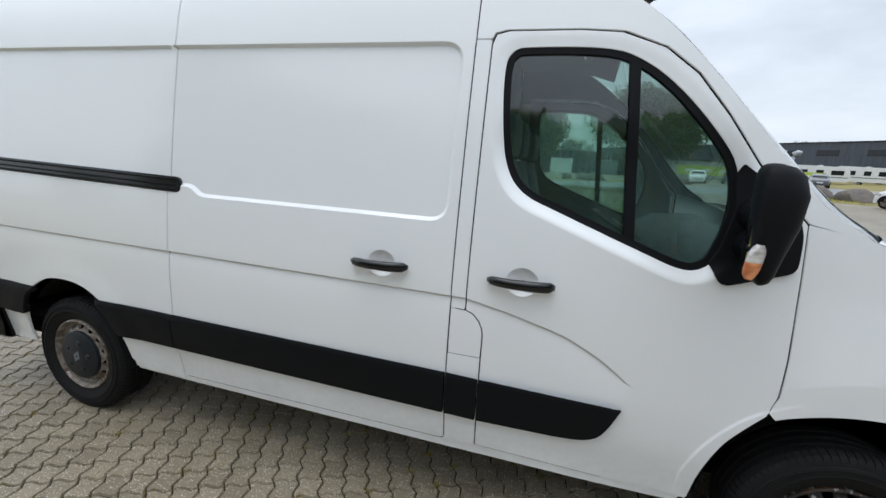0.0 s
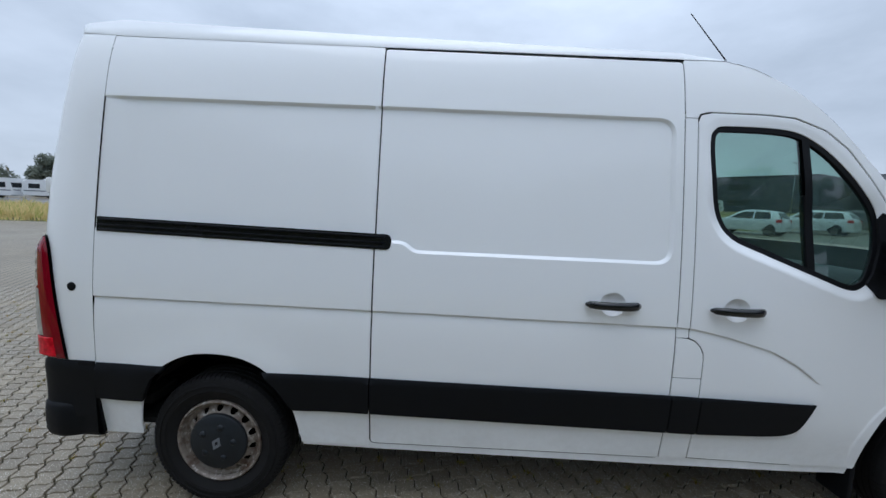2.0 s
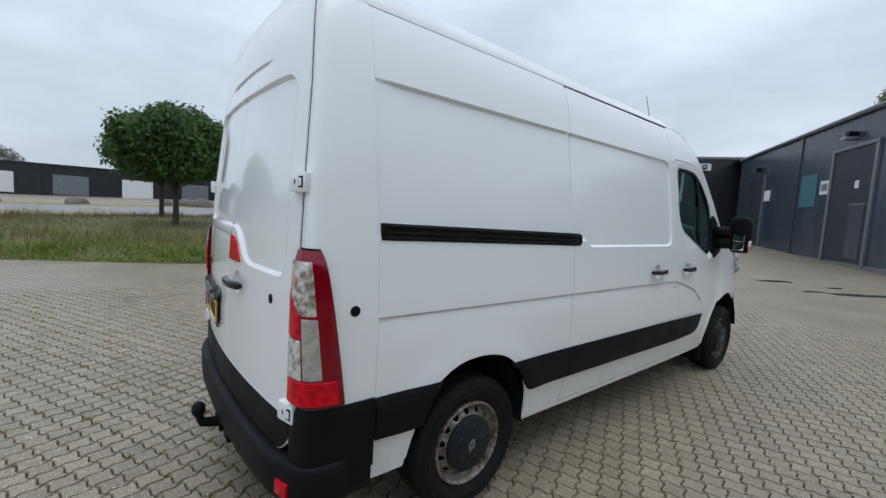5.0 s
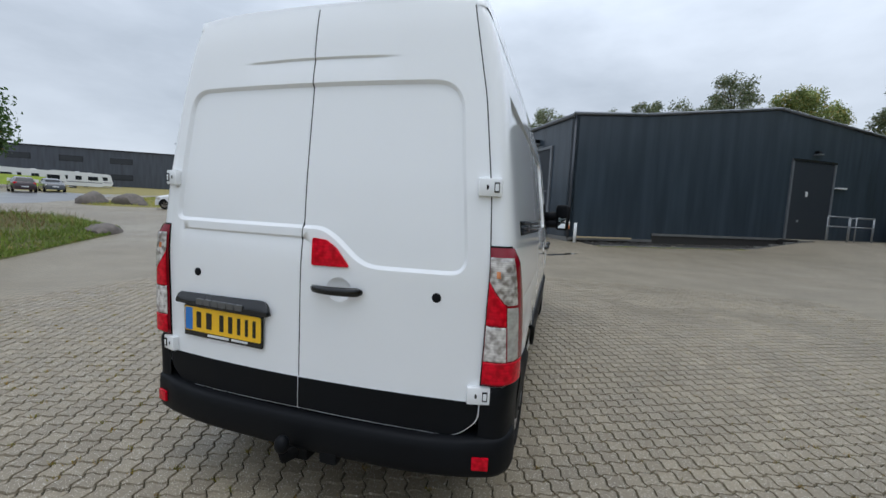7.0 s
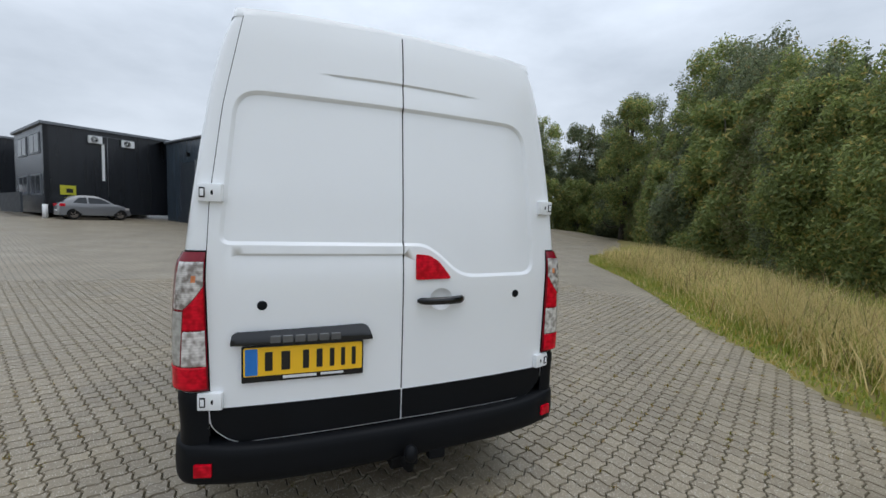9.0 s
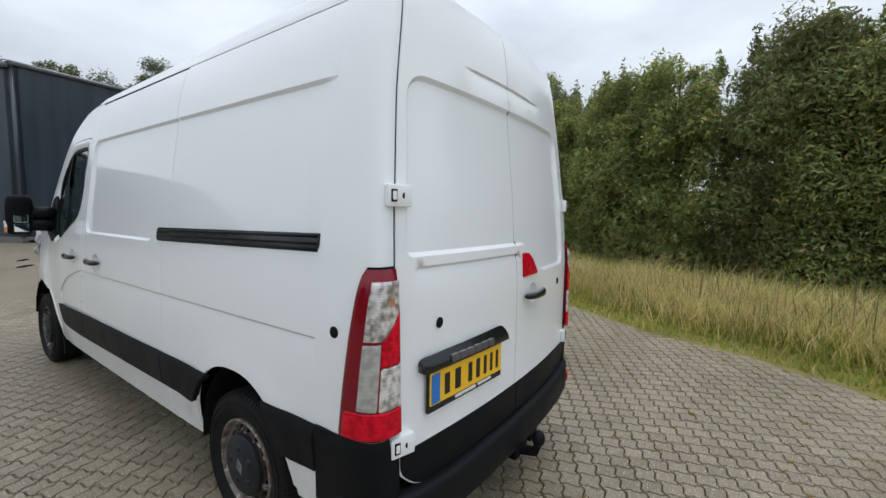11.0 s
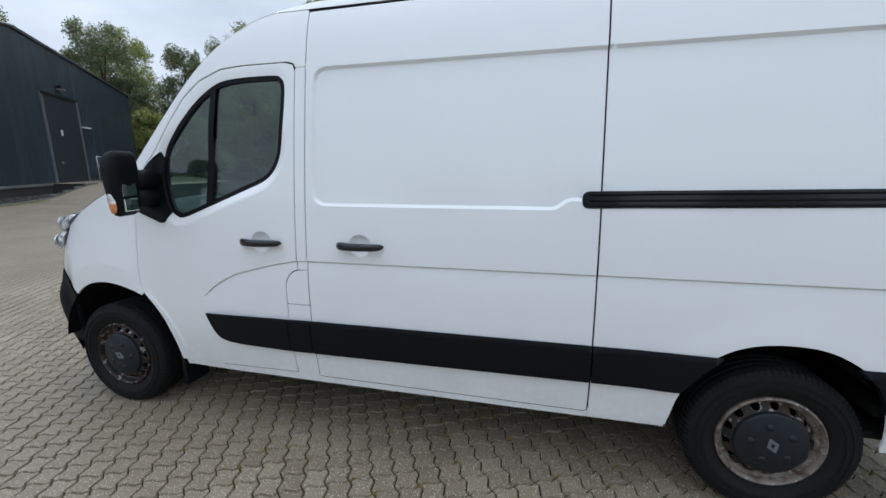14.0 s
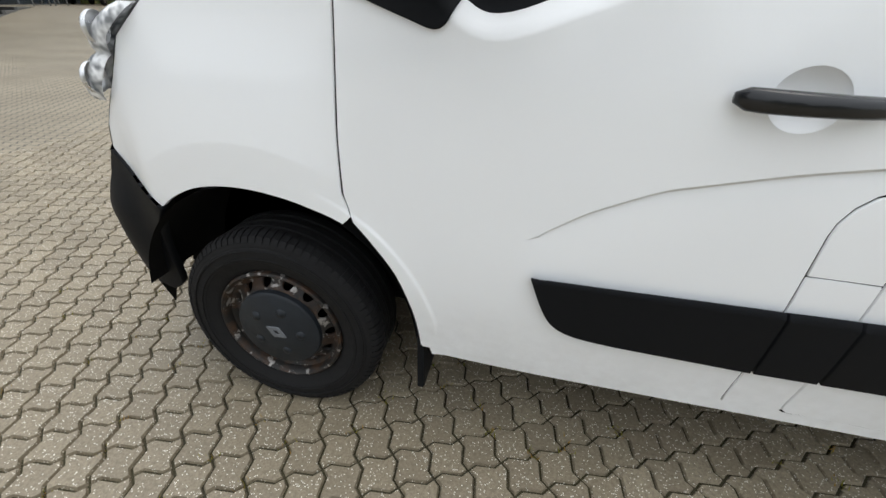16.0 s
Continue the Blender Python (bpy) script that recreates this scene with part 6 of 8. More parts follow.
loft("slab", [[ramp_point(x, y) for y in (-0.02, -1.0, -1.97)] for x in np.linspace(13.9, 29.0, 10)], FAR_PAVING, ramp, outward=(0, 0, 1))
loft("apron", [[ramp_point(x, y) for y in np.linspace(-1.97, -8.5, 9)] for x in np.linspace(4.0, 29.0, 18)], FAR_PAVING, ramp, outward=(0, 0, 1))
face = [ramp_point(13.9, y) for y in (-0.02, -1.0, -1.97)]
loft("edge", [face, [(x, y, -0.3) for x, y, z in face]], SHADE_CONCRETE, ramp, "near-black concrete edge of the ramp", outward=(-E2[0], -E2[1], 0))
# the level bed of dark stones between the gable and the yard, with its kerb
bed_m = front_m @ Matrix.Translation((0, 0, 0))
# stone and soil colours are blackened for the shade of a sunken pit
bm = bmesh.new()
rng = np.random.default_rng(77)
for k in range(260):
    x, y = rng.uniform(0.6, 13.6), -rng.uniform(0.15, 1.75)
    p = bed_m @ Vector((x, y, 0))
    made = bmesh.ops.create_icosphere(bm, subdivisions=1, radius=1.0)["verts"]
    size = rng.uniform(0.07, 0.2)
    for v in made:
        v.co = Vector((x + v.co.x * size, y + v.co.y * size * 0.8, float(rise(p.x, p.y)) - base + v.co.z * size * 0.5))
stones = part("dark_stones", bm, plain("pit_dark_stones", (0.030, 0.028, 0.024), 0.7, dark=0.4, bump=0.4), None)
stones.matrix_world = bed_m
tagged(stones, "wet stones blackened for a pit's shade below the gable", "stones", kind="stuff")
kerb = thing("kerb", "low mossy concrete kerb before the warehouse gable", "kerb")
for k in range(13):
    x0 = 0.5 + k * 1.02
    p = bed_m @ Vector((x0 + 0.5, -1.9, 0))
    z = float(rise(p.x, p.y)) - base
    boxed("kerb_stone", (x0, x0 + 1.0, -1.96, -1.84, z - 0.1, max(z, ramp_point(x0 + 0.5, -1.97)[2] - base) + 0.07), CONCRETE, kerb, bevel=0.01)
kerb.matrix_world = bed_m
STRIP = np.array([tuple((bed_m @ Vector((x, y, 0))).xy) for x, y in ((0.2, -2.25), (13.8, -2.25), (13.8, -1.96), (0.2, -1.96))])
blades("kerb_grass", STRIP, 5000, 0.10, GRASS, "green grass along the kerb", seed=14, wide=0.012, lean=0.9)
PIT = np.array([tuple((bed_m @ Vector((x, y, 0))).xy) for x, y in ((0.4, -1.85), (13.7, -1.85), (13.7, 0.02), (0.4, 0.02))])
bank("stone_bed", PIT, lambda p: 0.0 * p[:, 0], "level bed blackened for a pit's shade along the gable", step=0.5).data.materials[0] = plain("pit_dark_soil", (0.022, 0.020, 0.017), 0.8, bump=0.5)
timber = thing("timber_beam", "pale timber beam lying against the wall's foot", "timber")
bm = bmesh.new()
box(bm, 0.25, 3.5, -0.32, -0.22, 0.02, 0.10, 0.01)
part("beam", bm, plain("pale_wood", (0.50, 0.40, 0.24), 0.8, bump=0.3), timber)
timber.matrix_world = front_m
# side wall: gate with wicket, signs, teal panel, seams, door
for args in (("gate_leaf", 2.05, 4.75, 0.10, 4.55, 0.03, 0.05, DOOR_GREY, "slate-grey gate with a wicket door"), ("gate_jamb", 1.88, 2.05, 0.0, 4.66, 0.08, 0.1, TRIM, ""), ("gate_jamb", 4.75, 4.92, 0.0, 4.66, 0.08, 0.1, TRIM, ""),
             ("gate_head", 1.88, 4.92, 4.55, 4.68, 0.085, 0.1, TRIM, ""), ("wicket_door", 2.30, 3.25, 0.22, 2.30, 0.045, 0.03, CLAD_FAR, "wicket door in the gate"), ("wicket_frame", 2.24, 3.31, 2.30, 2.36, 0.05, 0.03, TRIM, ""),
             ("gate_window", 2.85, 3.10, 2.95, 3.25, 0.05, 0.02, PALE, ""), ("gate_sign", 4.98, 5.65, 2.85, 3.45, 0.05, 0.03, PALE, "white notice sign"), ("sign_print", 5.08, 5.55, 3.0, 3.32, 0.055, 0.01, TRIM, ""),
             ("teal_panel", 6.0, 7.5, 2.35, 3.85, 0.04, 0.04, plain("faded_teal_sheet", (0.05, 0.16, 0.21), 0.5), "faded teal blank sign panel"), ("wall_seam", 7.85, 8.02, 0.0, 5.85, 0.05, 0.06, CLAD_FAR, "grey downpipe seam"),
             ("door_leaf", 12.2, 14.2, 0.2, 4.30, 0.03, 0.05, DOOR_GREY, "tall grey door"), ("door_jamb", 12.05, 12.2, 0.1, 4.42, 0.07, 0.1, TRIM, ""), ("door_jamb", 14.2, 14.35, 0.1, 4.42, 0.07, 0.1, CLAD_FAR, ""),
             ("door_sign", 11.1, 11.9, 2.85, 3.45, 0.05, 0.03, PALE, "white notice sign"), ("wall_lamp", 3.4, 3.65, 4.98, 5.2, 0.30, 0.3, BLACK, "black wall lamp"), ("lamp_shade", 3.3, 3.75, 4.90, 4.98, 0.42, 0.4, GALV, ""),
             ("wall_lamp", 13.0, 13.2, 4.7, 4.95, 0.2, 0.2, BLACK, "black wall lamp")):
    on_wall(hall, left_m, *args, s=1)
on_wall(hall, left_m, "side_plinth", 0.0, 16.6, -0.7, 0.04, 0.01, 0.2, CONCRETE, "", s=1)
post = thing("bollard", "short white post at the warehouse corner", "bollard")
bp = W0 - 0.5 * E1 + 0.1 * E2
tube("post", [(*bp, float(rise(*bp)) - 0.05), (*bp, float(rise(*bp)) + 0.95)], 0.07, PALE, post, sides=12)

post = thing("bollard", "short white post at the black block's corner", "bollard")
bp = np.array([29.7, 13.2])
tube("post", [(*bp, float(rise(*bp)) - 0.05), (*bp, float(rise(*bp)) + 0.85)], 0.13, PALE, post, sides=12)

# handrails before the tall door
def handrail(m, length):
    r = thing("handrail", "galvanised tube handrail before the warehouse door", "railing", group="handrails at the warehouse", at=None)
    for x in (0, length):
        tube("rail_post", [(x, 0, -0.35), (x, 0, 1.02)], 0.028, GALV, r)
    for z in (0.50, 1.04):
        tube("rail_bar", [(-0.02, 0, z), (length + 0.02, 0, z)], 0.028, GALV, r)
    r.matrix_world = m
    return r


for a, b in ((15.2, 16.9), (17.5, 19.0), (18.6, 20.6)):
    p = W0 + a * E2 - (1.6 if a < 18 else 0.7) * E1
    handrail(pose(p[0], p[1], base + 0.69, 0, 0, TURN - 90), b - a)


# two-storey black block beside the car, and its repeats down the street
def block(m, length_front, length_side, name="office_block", full=True):
    b = thing(name, "two-storey black-clad office block with paired windows", "building", group="row of office blocks")
    front_w = wall("front_wall", b, length_front, [(0, 5.50), (length_front, 5.50)], 0.25, CLAD_BLACK, "black ribbed wall")
    front_w.matrix_local = pose(0, 0, 0, 0, 0, -90)
    sw = wall("side_wall", b, length_side, [(0, 5.50), (length_side, 5.50)], 0.25, CLAD_FAR, "slate side wall")
    mirrored_y(sw)
    bm = bmesh.new()
    box(bm, -0.15, length_side + 0.1, -length_front, 0.15, 5.48, 5.66, 0.02)
    part("roof", bm, TRIM, b, "grey roof edge")
    bm = bmesh.new()
    box(bm, length_side - 0.25, length_side, -length_front, 0.0, 0, 5.48)
    part("back_wall", bm, CLAD_BLACK, b)
    for x0 in (0.7, 4.1):
        for z0, z1 in ((3.75, 5.05), (1.15, 2.45)):
            w = boxed("window", (x0, x0 + 2.5, 0.0, 0.05, z0, z1), TRIM, b, "paired upright window")
            for k in range(2):
                boxed("pane", (x0 + 0.12 + k * 1.22, x0 + 1.14 + k * 1.22, 0.045, 0.06, z0 + 0.1, z1 - 0.08), PANE, w)
    boxed("entrance_fence", (0.5, 6.8, 0.9, 1.0, 0.0, 1.25), DOOR_GREY, b, "dark entrance screen")
    b.matrix_world = m
    return b


A0 = np.array([30.5, 13.5])
first = block(pose(A0[0], A0[1], 1.10, 0, 0, TURN), 8.2, 8.0)
for k in range(1, 6):
    p = A0 + (13.0 * k) * E1 + (1.0 * k if k < 2 else 1.0) * -E2 * 0.4
    copy_thing(first, pose(p[0], p[1], float(rise(*p)) + 0.1, 0, 0, TURN))


def cooler(m):
    c = thing("air_conditioner", "white wall-mounted air conditioner with a round fan grille", "air conditioner", group="air conditioners on the black wall")
    boxed("casing", (0, 0.95, -0.36, -0.06, 0, 0.62), PALE, c, bevel=0.02)
    tube("fan_ring", [(0.40, -0.355, 0.31), (0.40, -0.385, 0.31)], 0.25, BLACK, c, sides=24)
    tube("fan_hub", [(0.40, -0.38, 0.31), (0.40, -0.395, 0.31)], 0.07, PALE, c, sides=12)
    for r in (0.13, 0.19):
        tube("grille_ring", [(0.40 + r * math.cos(a), -0.392, 0.31 + r * math.sin(a)) for a in np.linspace(0, 2 * math.pi, 17)], 0.008, PALE, c, sides=5)
    for x in (0.12, 0.80):
        boxed("bracket", (x, x + 0.05, -0.34, 0.0, -0.06, 0.0), GALV, c)
    c.matrix_world = m
    return c


wall_m = pose(A0[0], A0[1], 1.10, 0, 0, TURN - 90)
cooler(wall_m @ Matrix.Translation((2.16, 0, 4.68)) @ Matrix.Diagonal((0.76, 0.76, 0.76, 1)))
cooler(wall_m @ Matrix.Translation((3.96, 0, 4.66)) @ Matrix.Diagonal((0.76, 0.76, 0.76, 1)))
duct = thing("cable_duct", "white cable duct down the black wall", "duct")
boxed("duct", (2.88, 3.03, -0.10, 0.0, 2.25, 4.7), PALE, duct, bevel=0.01)
duct.matrix_world = wall_m
duct = thing("conduit", "thin conduits on the black wall", "conduit")
tube("pipe", [(2.3, -0.04, 5.2), (4.6, -0.04, 5.2)], 0.02, TRIM, duct, sides=5)
tube("pipe", [(3.2, -0.04, 5.2), (3.2, -0.04, 1.2)], 0.02, TRIM, duct, sides=5)
duct.matrix_world = wall_m
sign = thing("yellow_sign", "yellow sign with a dark emblem on the wall", "sign")
boxed("board", (0.72, 1.50, -0.05, 0.0, 1.20, 1.80), plain("yellow_sign_paint", (0.62, 0.60, 0.03), 0.4), sign)
boxed("emblem", (1.02, 1.35, -0.06, -0.05, 1.33, 1.60), INK, sign)
sign.matrix_world = wall_m


# long slate hall far across the road, its neighbours
def far_hall(name, x, y, z, face, length, deep, tall, label, material=CLAD_FAR, rows_=((1.2, 2.4), (4.6, 5.8)), step=9.0, wide=4.2, group=""):
    h = thing(name, label, "building", group)
    bm = bmesh.new()
    box(bm, 0, length, 0, deep, -1.0, tall)
    part("wall", bm, material, h)
    bm = bmesh.new()
    box(bm, -0.2, length + 0.2, -0.2, deep + 0.2, tall, tall + 0.25, 0.05)
    part("roof", bm, CLAD_BLACK, h, "dark roof edge")
    for z0, z1 in rows_:
        for k in range(int((length - 4) / step)):
            w = boxed("window", (3 + k * step, 3 + k * step + wide, -0.06, 0.05, z0, z1), CLAD_BLACK, h)
            boxed("pane", (3.15 + k * step, 2.85 + k * step + wide, -0.08, -0.06, z0 + 0.12, z1 - 0.12), PANE, w)
    h.matrix_world = pose(x, y, z, 0, 0, face)
    return h


far_hall("long_hall", 14.0, 172.0, 3.3, TURN - 90, 109.0, 20.0, 7.3, "long slate-grey two-storey hall with ribbon windows")
glassy = far_hall("showroom", 87.0, 90.0, 3.6, TURN - 90, 13.2, 15.0, 8.2, "grey glass-fronted showroom with a white fascia", PANE, (), 9)
for k, (z0, z1, o, mt) in enumerate(((6.3, 7.2, -0.5, PALE), (7.25, 8.2, -0.3, TRIM), (3.4, 3.7, -0.2, TRIM))):
    boxed("fascia", (0, 13.3, o, 0.1, z0, z1), mt, glassy)
for k in range(4):
    boxed("mullion", (k * 4.1, k * 4.1 + 0.3, -0.25, 0.1, 0, 6.4), TRIM, glassy)
far_hall("small_office", 110.5, 92.5, 3.7, TURN - 90, 9.5, 12.0, 7.0, "slate-grey office building with wide upper windows", CLAD_FAR, ((3.0, 5.2),), 3, 2.2)
dealer = far_hall("dealer_hall", -24.0, 72.5, 0.9, 0, 44.0, 18.0, 3.7, "low dark workshop hall with pale gates", CLAD_BLACK, (), 9)
for k in range(6):
    boxed("gate", (2 + k * 7.2, 5.6 + k * 7.2, -0.1, 0.1, 0.0, 2.6), PALE if k % 2 else TRIM, dealer, "pale sectional gate")
far_hall("pale_shed", 14.4, 66.0, 1.2, 0, 12.0, 8.0, 2.8, "pale grey shed with a lime banner", plain("pale_grey_render", (0.42, 0.43, 0.43), 0.8), (), 9)
banner = thing("lime_banner", "lime green banner on the fence", "banner")
boxed("cloth", (0, 17.0, -0.05, 0.0, 1.0, 2.2), plain("lime_cloth", (0.48, 0.62, 0.10), 0.7), banner)
for k in range(8):
    boxed("print_bar", (1 + k * 2.0, 2.2 + k * 2.0, -0.06, -0.05, 1.4, 1.8), PALE, banner)
for k in range(10):
    boxed("fence_post", (k * 1.9 - 0.05, k * 1.9 + 0.05, 0.0, 0.06, -0.2, 2.25), GALV, banner)
banner.matrix_world = pose(16.5, 60.0, 1.0, 0, 0, 5)
for x, y, h in ((36.5, 83.0, 6.0), (38.5, 82.5, 6.0)):
    st = thing("flue", "shiny bent ventilation flue", "flue", group="pair of flues")
    tube("pipe", [(x, y, 1.5), (x, y, h), (x + 0.15, y - 0.05, h + 0.55), (x + 0.6, y - 0.2, h + 0.8), (x + 1.1, y - 0.3, h + 0.7)], 0.42, GALV, st, sides=12)


# rain water standing on the yard
def puddle(x, y, a, b, face, seed):
    ang = np.linspace(0, 2 * math.pi, 40, endpoint=False)
    ring = []
    for q in ang:
        k = 1 + 0.45 * noise.noise((math.cos(q) * 1.6, math.sin(q) * 1.6, seed)) + 0.2 * noise.noise((math.cos(q) * 4, math.sin(q) * 4, seed + 9))
        u, v = a * k * math.cos(q), b * k * math.sin(q)
        f = radians(face)
        px, py = x + u * math.cos(f) - v * math.sin(f), y + u * math.sin(f) + v * math.cos(f)
        ring.append((px, py, float(rise(px, py)) + 0.006))
    w = linked("puddle", ring, [tuple(range(40))], PUDDLE, None, smooth=False)
    tagged(w, "shallow puddle of rain water on the paving", "puddle", "puddles on the yard")


for k, (x, y, a, b, face) in enumerate(((13.1, 0.65, 0.55, 0.12, -38), (12.05, -0.3, 0.30, 0.10, -38), (12.8, -1.15, 0.85, 0.16, -38), (13.4, -0.5, 0.25, 0.08, -30), (23.1, 16.6, 1.1, 0.22, -5), (14.85, 13.05, 0.20, 0.10, -40), (7.75, 6.5, 0.22, 0.09, -70))):
    puddle(x, y, a, b, face, k * 3.7)


# ---- parked cars: x forward, on their wheels ----
def car(name, label, colour, length, width, tall, profile, glass_line, m, wheel_r=0.30, axles=(0.17, 0.83), group="parked cars"):
    """A car from its side profile (fractions of length and height), its glass band and its wheels."""
    c = thing(name, label, "car", group)
    pm = paint(name + "_paint", colour, amount=0.05)
    top = curved([(x * length, z * tall) for x, z in profile], 4)
    low = 0.17 * tall
    n = len(top)
    rows = []
    for (x, z) in top:
        t = x / length
        w = width / 2 * (1 - 0.22 * abs(2 * t - 1) ** 4)
        belt = 0.58 * tall
        prof = []
        for k in np.linspace(0, 1, 10):
            zz = low + (z - low) * k
            tumble = 0.0 if zz < belt else 0.17 * width * (zz - belt) / (tall - belt)
            tuck = 0.04 * max(0, (0.35 * tall - zz) / (0.2 * tall))
            edge = 0.06 * smooth01((k - 0.85) / 0.15)
            prof.append((w - tumble - tuck - edge, zz))
        rows.append([(x, y, z_) for y, z_ in prof] + [(x, -y, z_) for y, z_ in reversed(prof)])
    body = loft("body", rows, pm, c, closed=True, outward=None)
    bm = bmesh.new()
    bm.from_mesh(body.data)
    bmesh.ops.holes_fill(bm, edges=[e for e in bm.edges if e.is_boundary])
    bmesh.ops.recalc_face_normals(bm, faces=bm.faces)
    bm.to_mesh(body.data)
    bm.free()
    body.data.polygons.foreach_set("use_smooth", [True] * len(body.data.polygons))
    body.data.set_sharp_from_angle(angle=radians(50))
    for s in (1, -1):
        for pane in glass_line:
            out = rounded([(x * length, z * tall) for x, z in pane], 0.05, 4)

            def gs(x, z, s=s):
                w = width / 2 * (1 - 0.22 * np.abs(2 * x / length - 1) ** 4)
                return np.stack([x, s * (w - 0.17 * width * np.clip((z - 0.58 * tall) / (0.42 * tall), 0, 1) + 0.006), z], 1)
            skin("side_window", out, gs, (0, s, 0), PANE, c, "dark side window", step=0.2, thick=0.01)
        for f in axles:
            x = f * length
            w = new("wheel")
            w.parent = c
            y = width / 2 * (1 - 0.22 * abs(2 * f - 1) ** 4)
            r = wheel_r
            turned("tyre", [(r * 0.66, -0.19), (r * 0.95, -0.19), (r, -0.16), (r, -0.03), (r * 0.94, 0.0), (r * 0.66, 0.0)], RUBBER, w, "", 24, s)
            turned("rim", [(r * 0.67, -0.01), (r * 0.60, -0.012), (r * 0.55, -0.05), (r * 0.2, -0.035), (0.0, -0.02)], STEEL, w, "", 20, s)
            for k in range(5):
                a = 2 * math.pi * k / 5
                tube("spoke", [(0.04 * math.cos(a), s * -0.02, 0.04 * math.sin(a)), (r * 0.62 * math.cos(a), s * -0.014, r * 0.62 * math.sin(a))], 0.03, STEEL, w, sides=5)
            w.matrix_local = pose(x, s * (y + 0.012), r)
            arc = np.linspace(math.radians(-5), math.radians(185), 14)
            rim = [(x + (r + 0.05) * math.cos(a), r + (r + 0.05) * math.sin(a)) for a in arc]

            def ws(x_, z_, s=s, y=y):
                return np.stack([x_, np.full_like(x_, s * (y + 0.004)), z_], 1)
            skin("wheel_arch", np.array(rim), ws, (0, s, 0), DARK, c, "", step=0.2, thick=0.01)
    for x, mt, nm, z in ((0.015, RED_LENS, "tail_light", 0.58), (0.965, CLEAR_LENS, "headlight", 0.46)):
        for s in (1, -1):
            bm = bmesh.new()
            box(bm, -0.14, 0.14, -0.12, 0.12, -0.09, 0.09, 0.04)
            bm.transform(pose(x * length + (0.10 if x < 0.5 else -0.10), s * (width / 2 * 0.80 - 0.06), z * tall, 0, 0, s * (12 if x < 0.5 else -20)))
            part(nm, bm, mt, c, smooth=True)
    for x in (-0.004, 1.004):
        boxed("plate", (x * length - 0.012, x * length + 0.012, -0.25, 0.25, 0.33 * tall, 0.40 * tall), PALE, c)
    # windscreen and rear window
    for a, b in ((glass_line[0][0], glass_line[0][3]), (glass_line[-1][1], glass_line[-1][2])):
        x0, x1 = a[0] * length, b[0] * length
        rows = []
        for t in np.linspace(0.08, 0.92, 5):
            z = a[1] * tall + (b[1] - a[1]) * tall * t
            back = x0 < length / 2 and a is glass_line[0][0]
            cand = top[:n // 2] if back else top[n // 2:]
            o = np.argsort(cand[:, 1])
            xc = np.interp(z, cand[o, 1], cand[o, 0]) + (-0.012 if back else 0.012)
            w = width / 2 * 0.80 - 0.17 * width * max(0, (z / tall - 0.58) / 0.42) * 0.9
            rows.append([(xc, y, z + 0.01) for y in np.linspace(-w, w, 7)])
        loft("rear_window" if a is glass_line[0][0] else "windscreen", rows, PANE, c, "dark raked glass", outward=(-1 if a is glass_line[0][0] else 1, 0, 0.3))
    c.matrix_world = m
    return c


HATCH = [(0.0, 0.20), (0.0, 0.40), (0.01, 0.60), (0.06, 0.82), (0.12, 0.95), (0.28, 1.0), (0.45, 1.0), (0.57, 0.94), (0.74, 0.68), (0.82, 0.63), (0.95, 0.54), (0.99, 0.42), (1.0, 0.22)]
HATCH_GLASS = [[(0.14, 0.66), (0.36, 0.64), (0.36, 0.93), (0.17, 0.92)], [(0.38, 0.64), (0.69, 0.66), (0.55, 0.90), (0.38, 0.93)]]
BUBBLE = [(0.0, 0.20), (0.0, 0.44), (0.02, 0.60), (0.10, 0.84), (0.22, 0.97), (0.38, 1.0), (0.52, 0.97), (0.66, 0.82), (0.74, 0.68), (0.84, 0.62), (0.95, 0.50), (1.0, 0.36), (1.0, 0.20)]
BUBBLE_GLASS = [[(0.17, 0.68), (0.36, 0.66), (0.36, 0.92), (0.26, 0.90)], [(0.385, 0.66), (0.70, 0.68), (0.56, 0.88), (0.385, 0.92)]]
ESTATE = [(0.0, 0.22), (0.0, 0.45), (0.01, 0.62), (0.06, 0.86), (0.12, 0.97), (0.30, 1.0), (0.45, 1.0), (0.56, 0.94), (0.68, 0.70), (0.78, 0.66), (0.94, 0.56), (0.99, 0.42), (1.0, 0.22)]
ESTATE_GLASS = [[(0.09, 0.68), (0.30, 0.66), (0.30, 0.92), (0.13, 0.92)], [(0.315, 0.66), (0.64, 0.68), (0.54, 0.90), (0.315, 0.92)]]
SALOON = [(0.0, 0.25), (0.0, 0.50), (0.03, 0.66), (0.14, 0.70), (0.26, 0.94), (0.38, 1.0), (0.50, 0.98), (0.60, 0.90), (0.70, 0.70), (0.80, 0.66), (0.95, 0.56), (0.99, 0.42), (1.0, 0.22)]
SALOON_GLASS = [[(0.19, 0.70), (0.40, 0.68), (0.40, 0.92), (0.29, 0.90)], [(0.415, 0.68), (0.66, 0.70), (0.57, 0.88), (0.415, 0.92)]]
VANLET = [(0.0, 0.16), (0.0, 0.6), (0.02, 0.94), (0.08, 1.0), (0.5, 1.0), (0.66, 0.97), (0.80, 0.72), (0.88, 0.56), (0.97, 0.48), (1.0, 0.34), (1.0, 0.16)]
VANLET_GLASS = [[(0.66, 0.66), (0.70, 0.66), (0.70, 0.88), (0.66, 0.88)], [(0.705, 0.64), (0.80, 0.64), (0.73, 0.86), (0.705, 0.88)]]


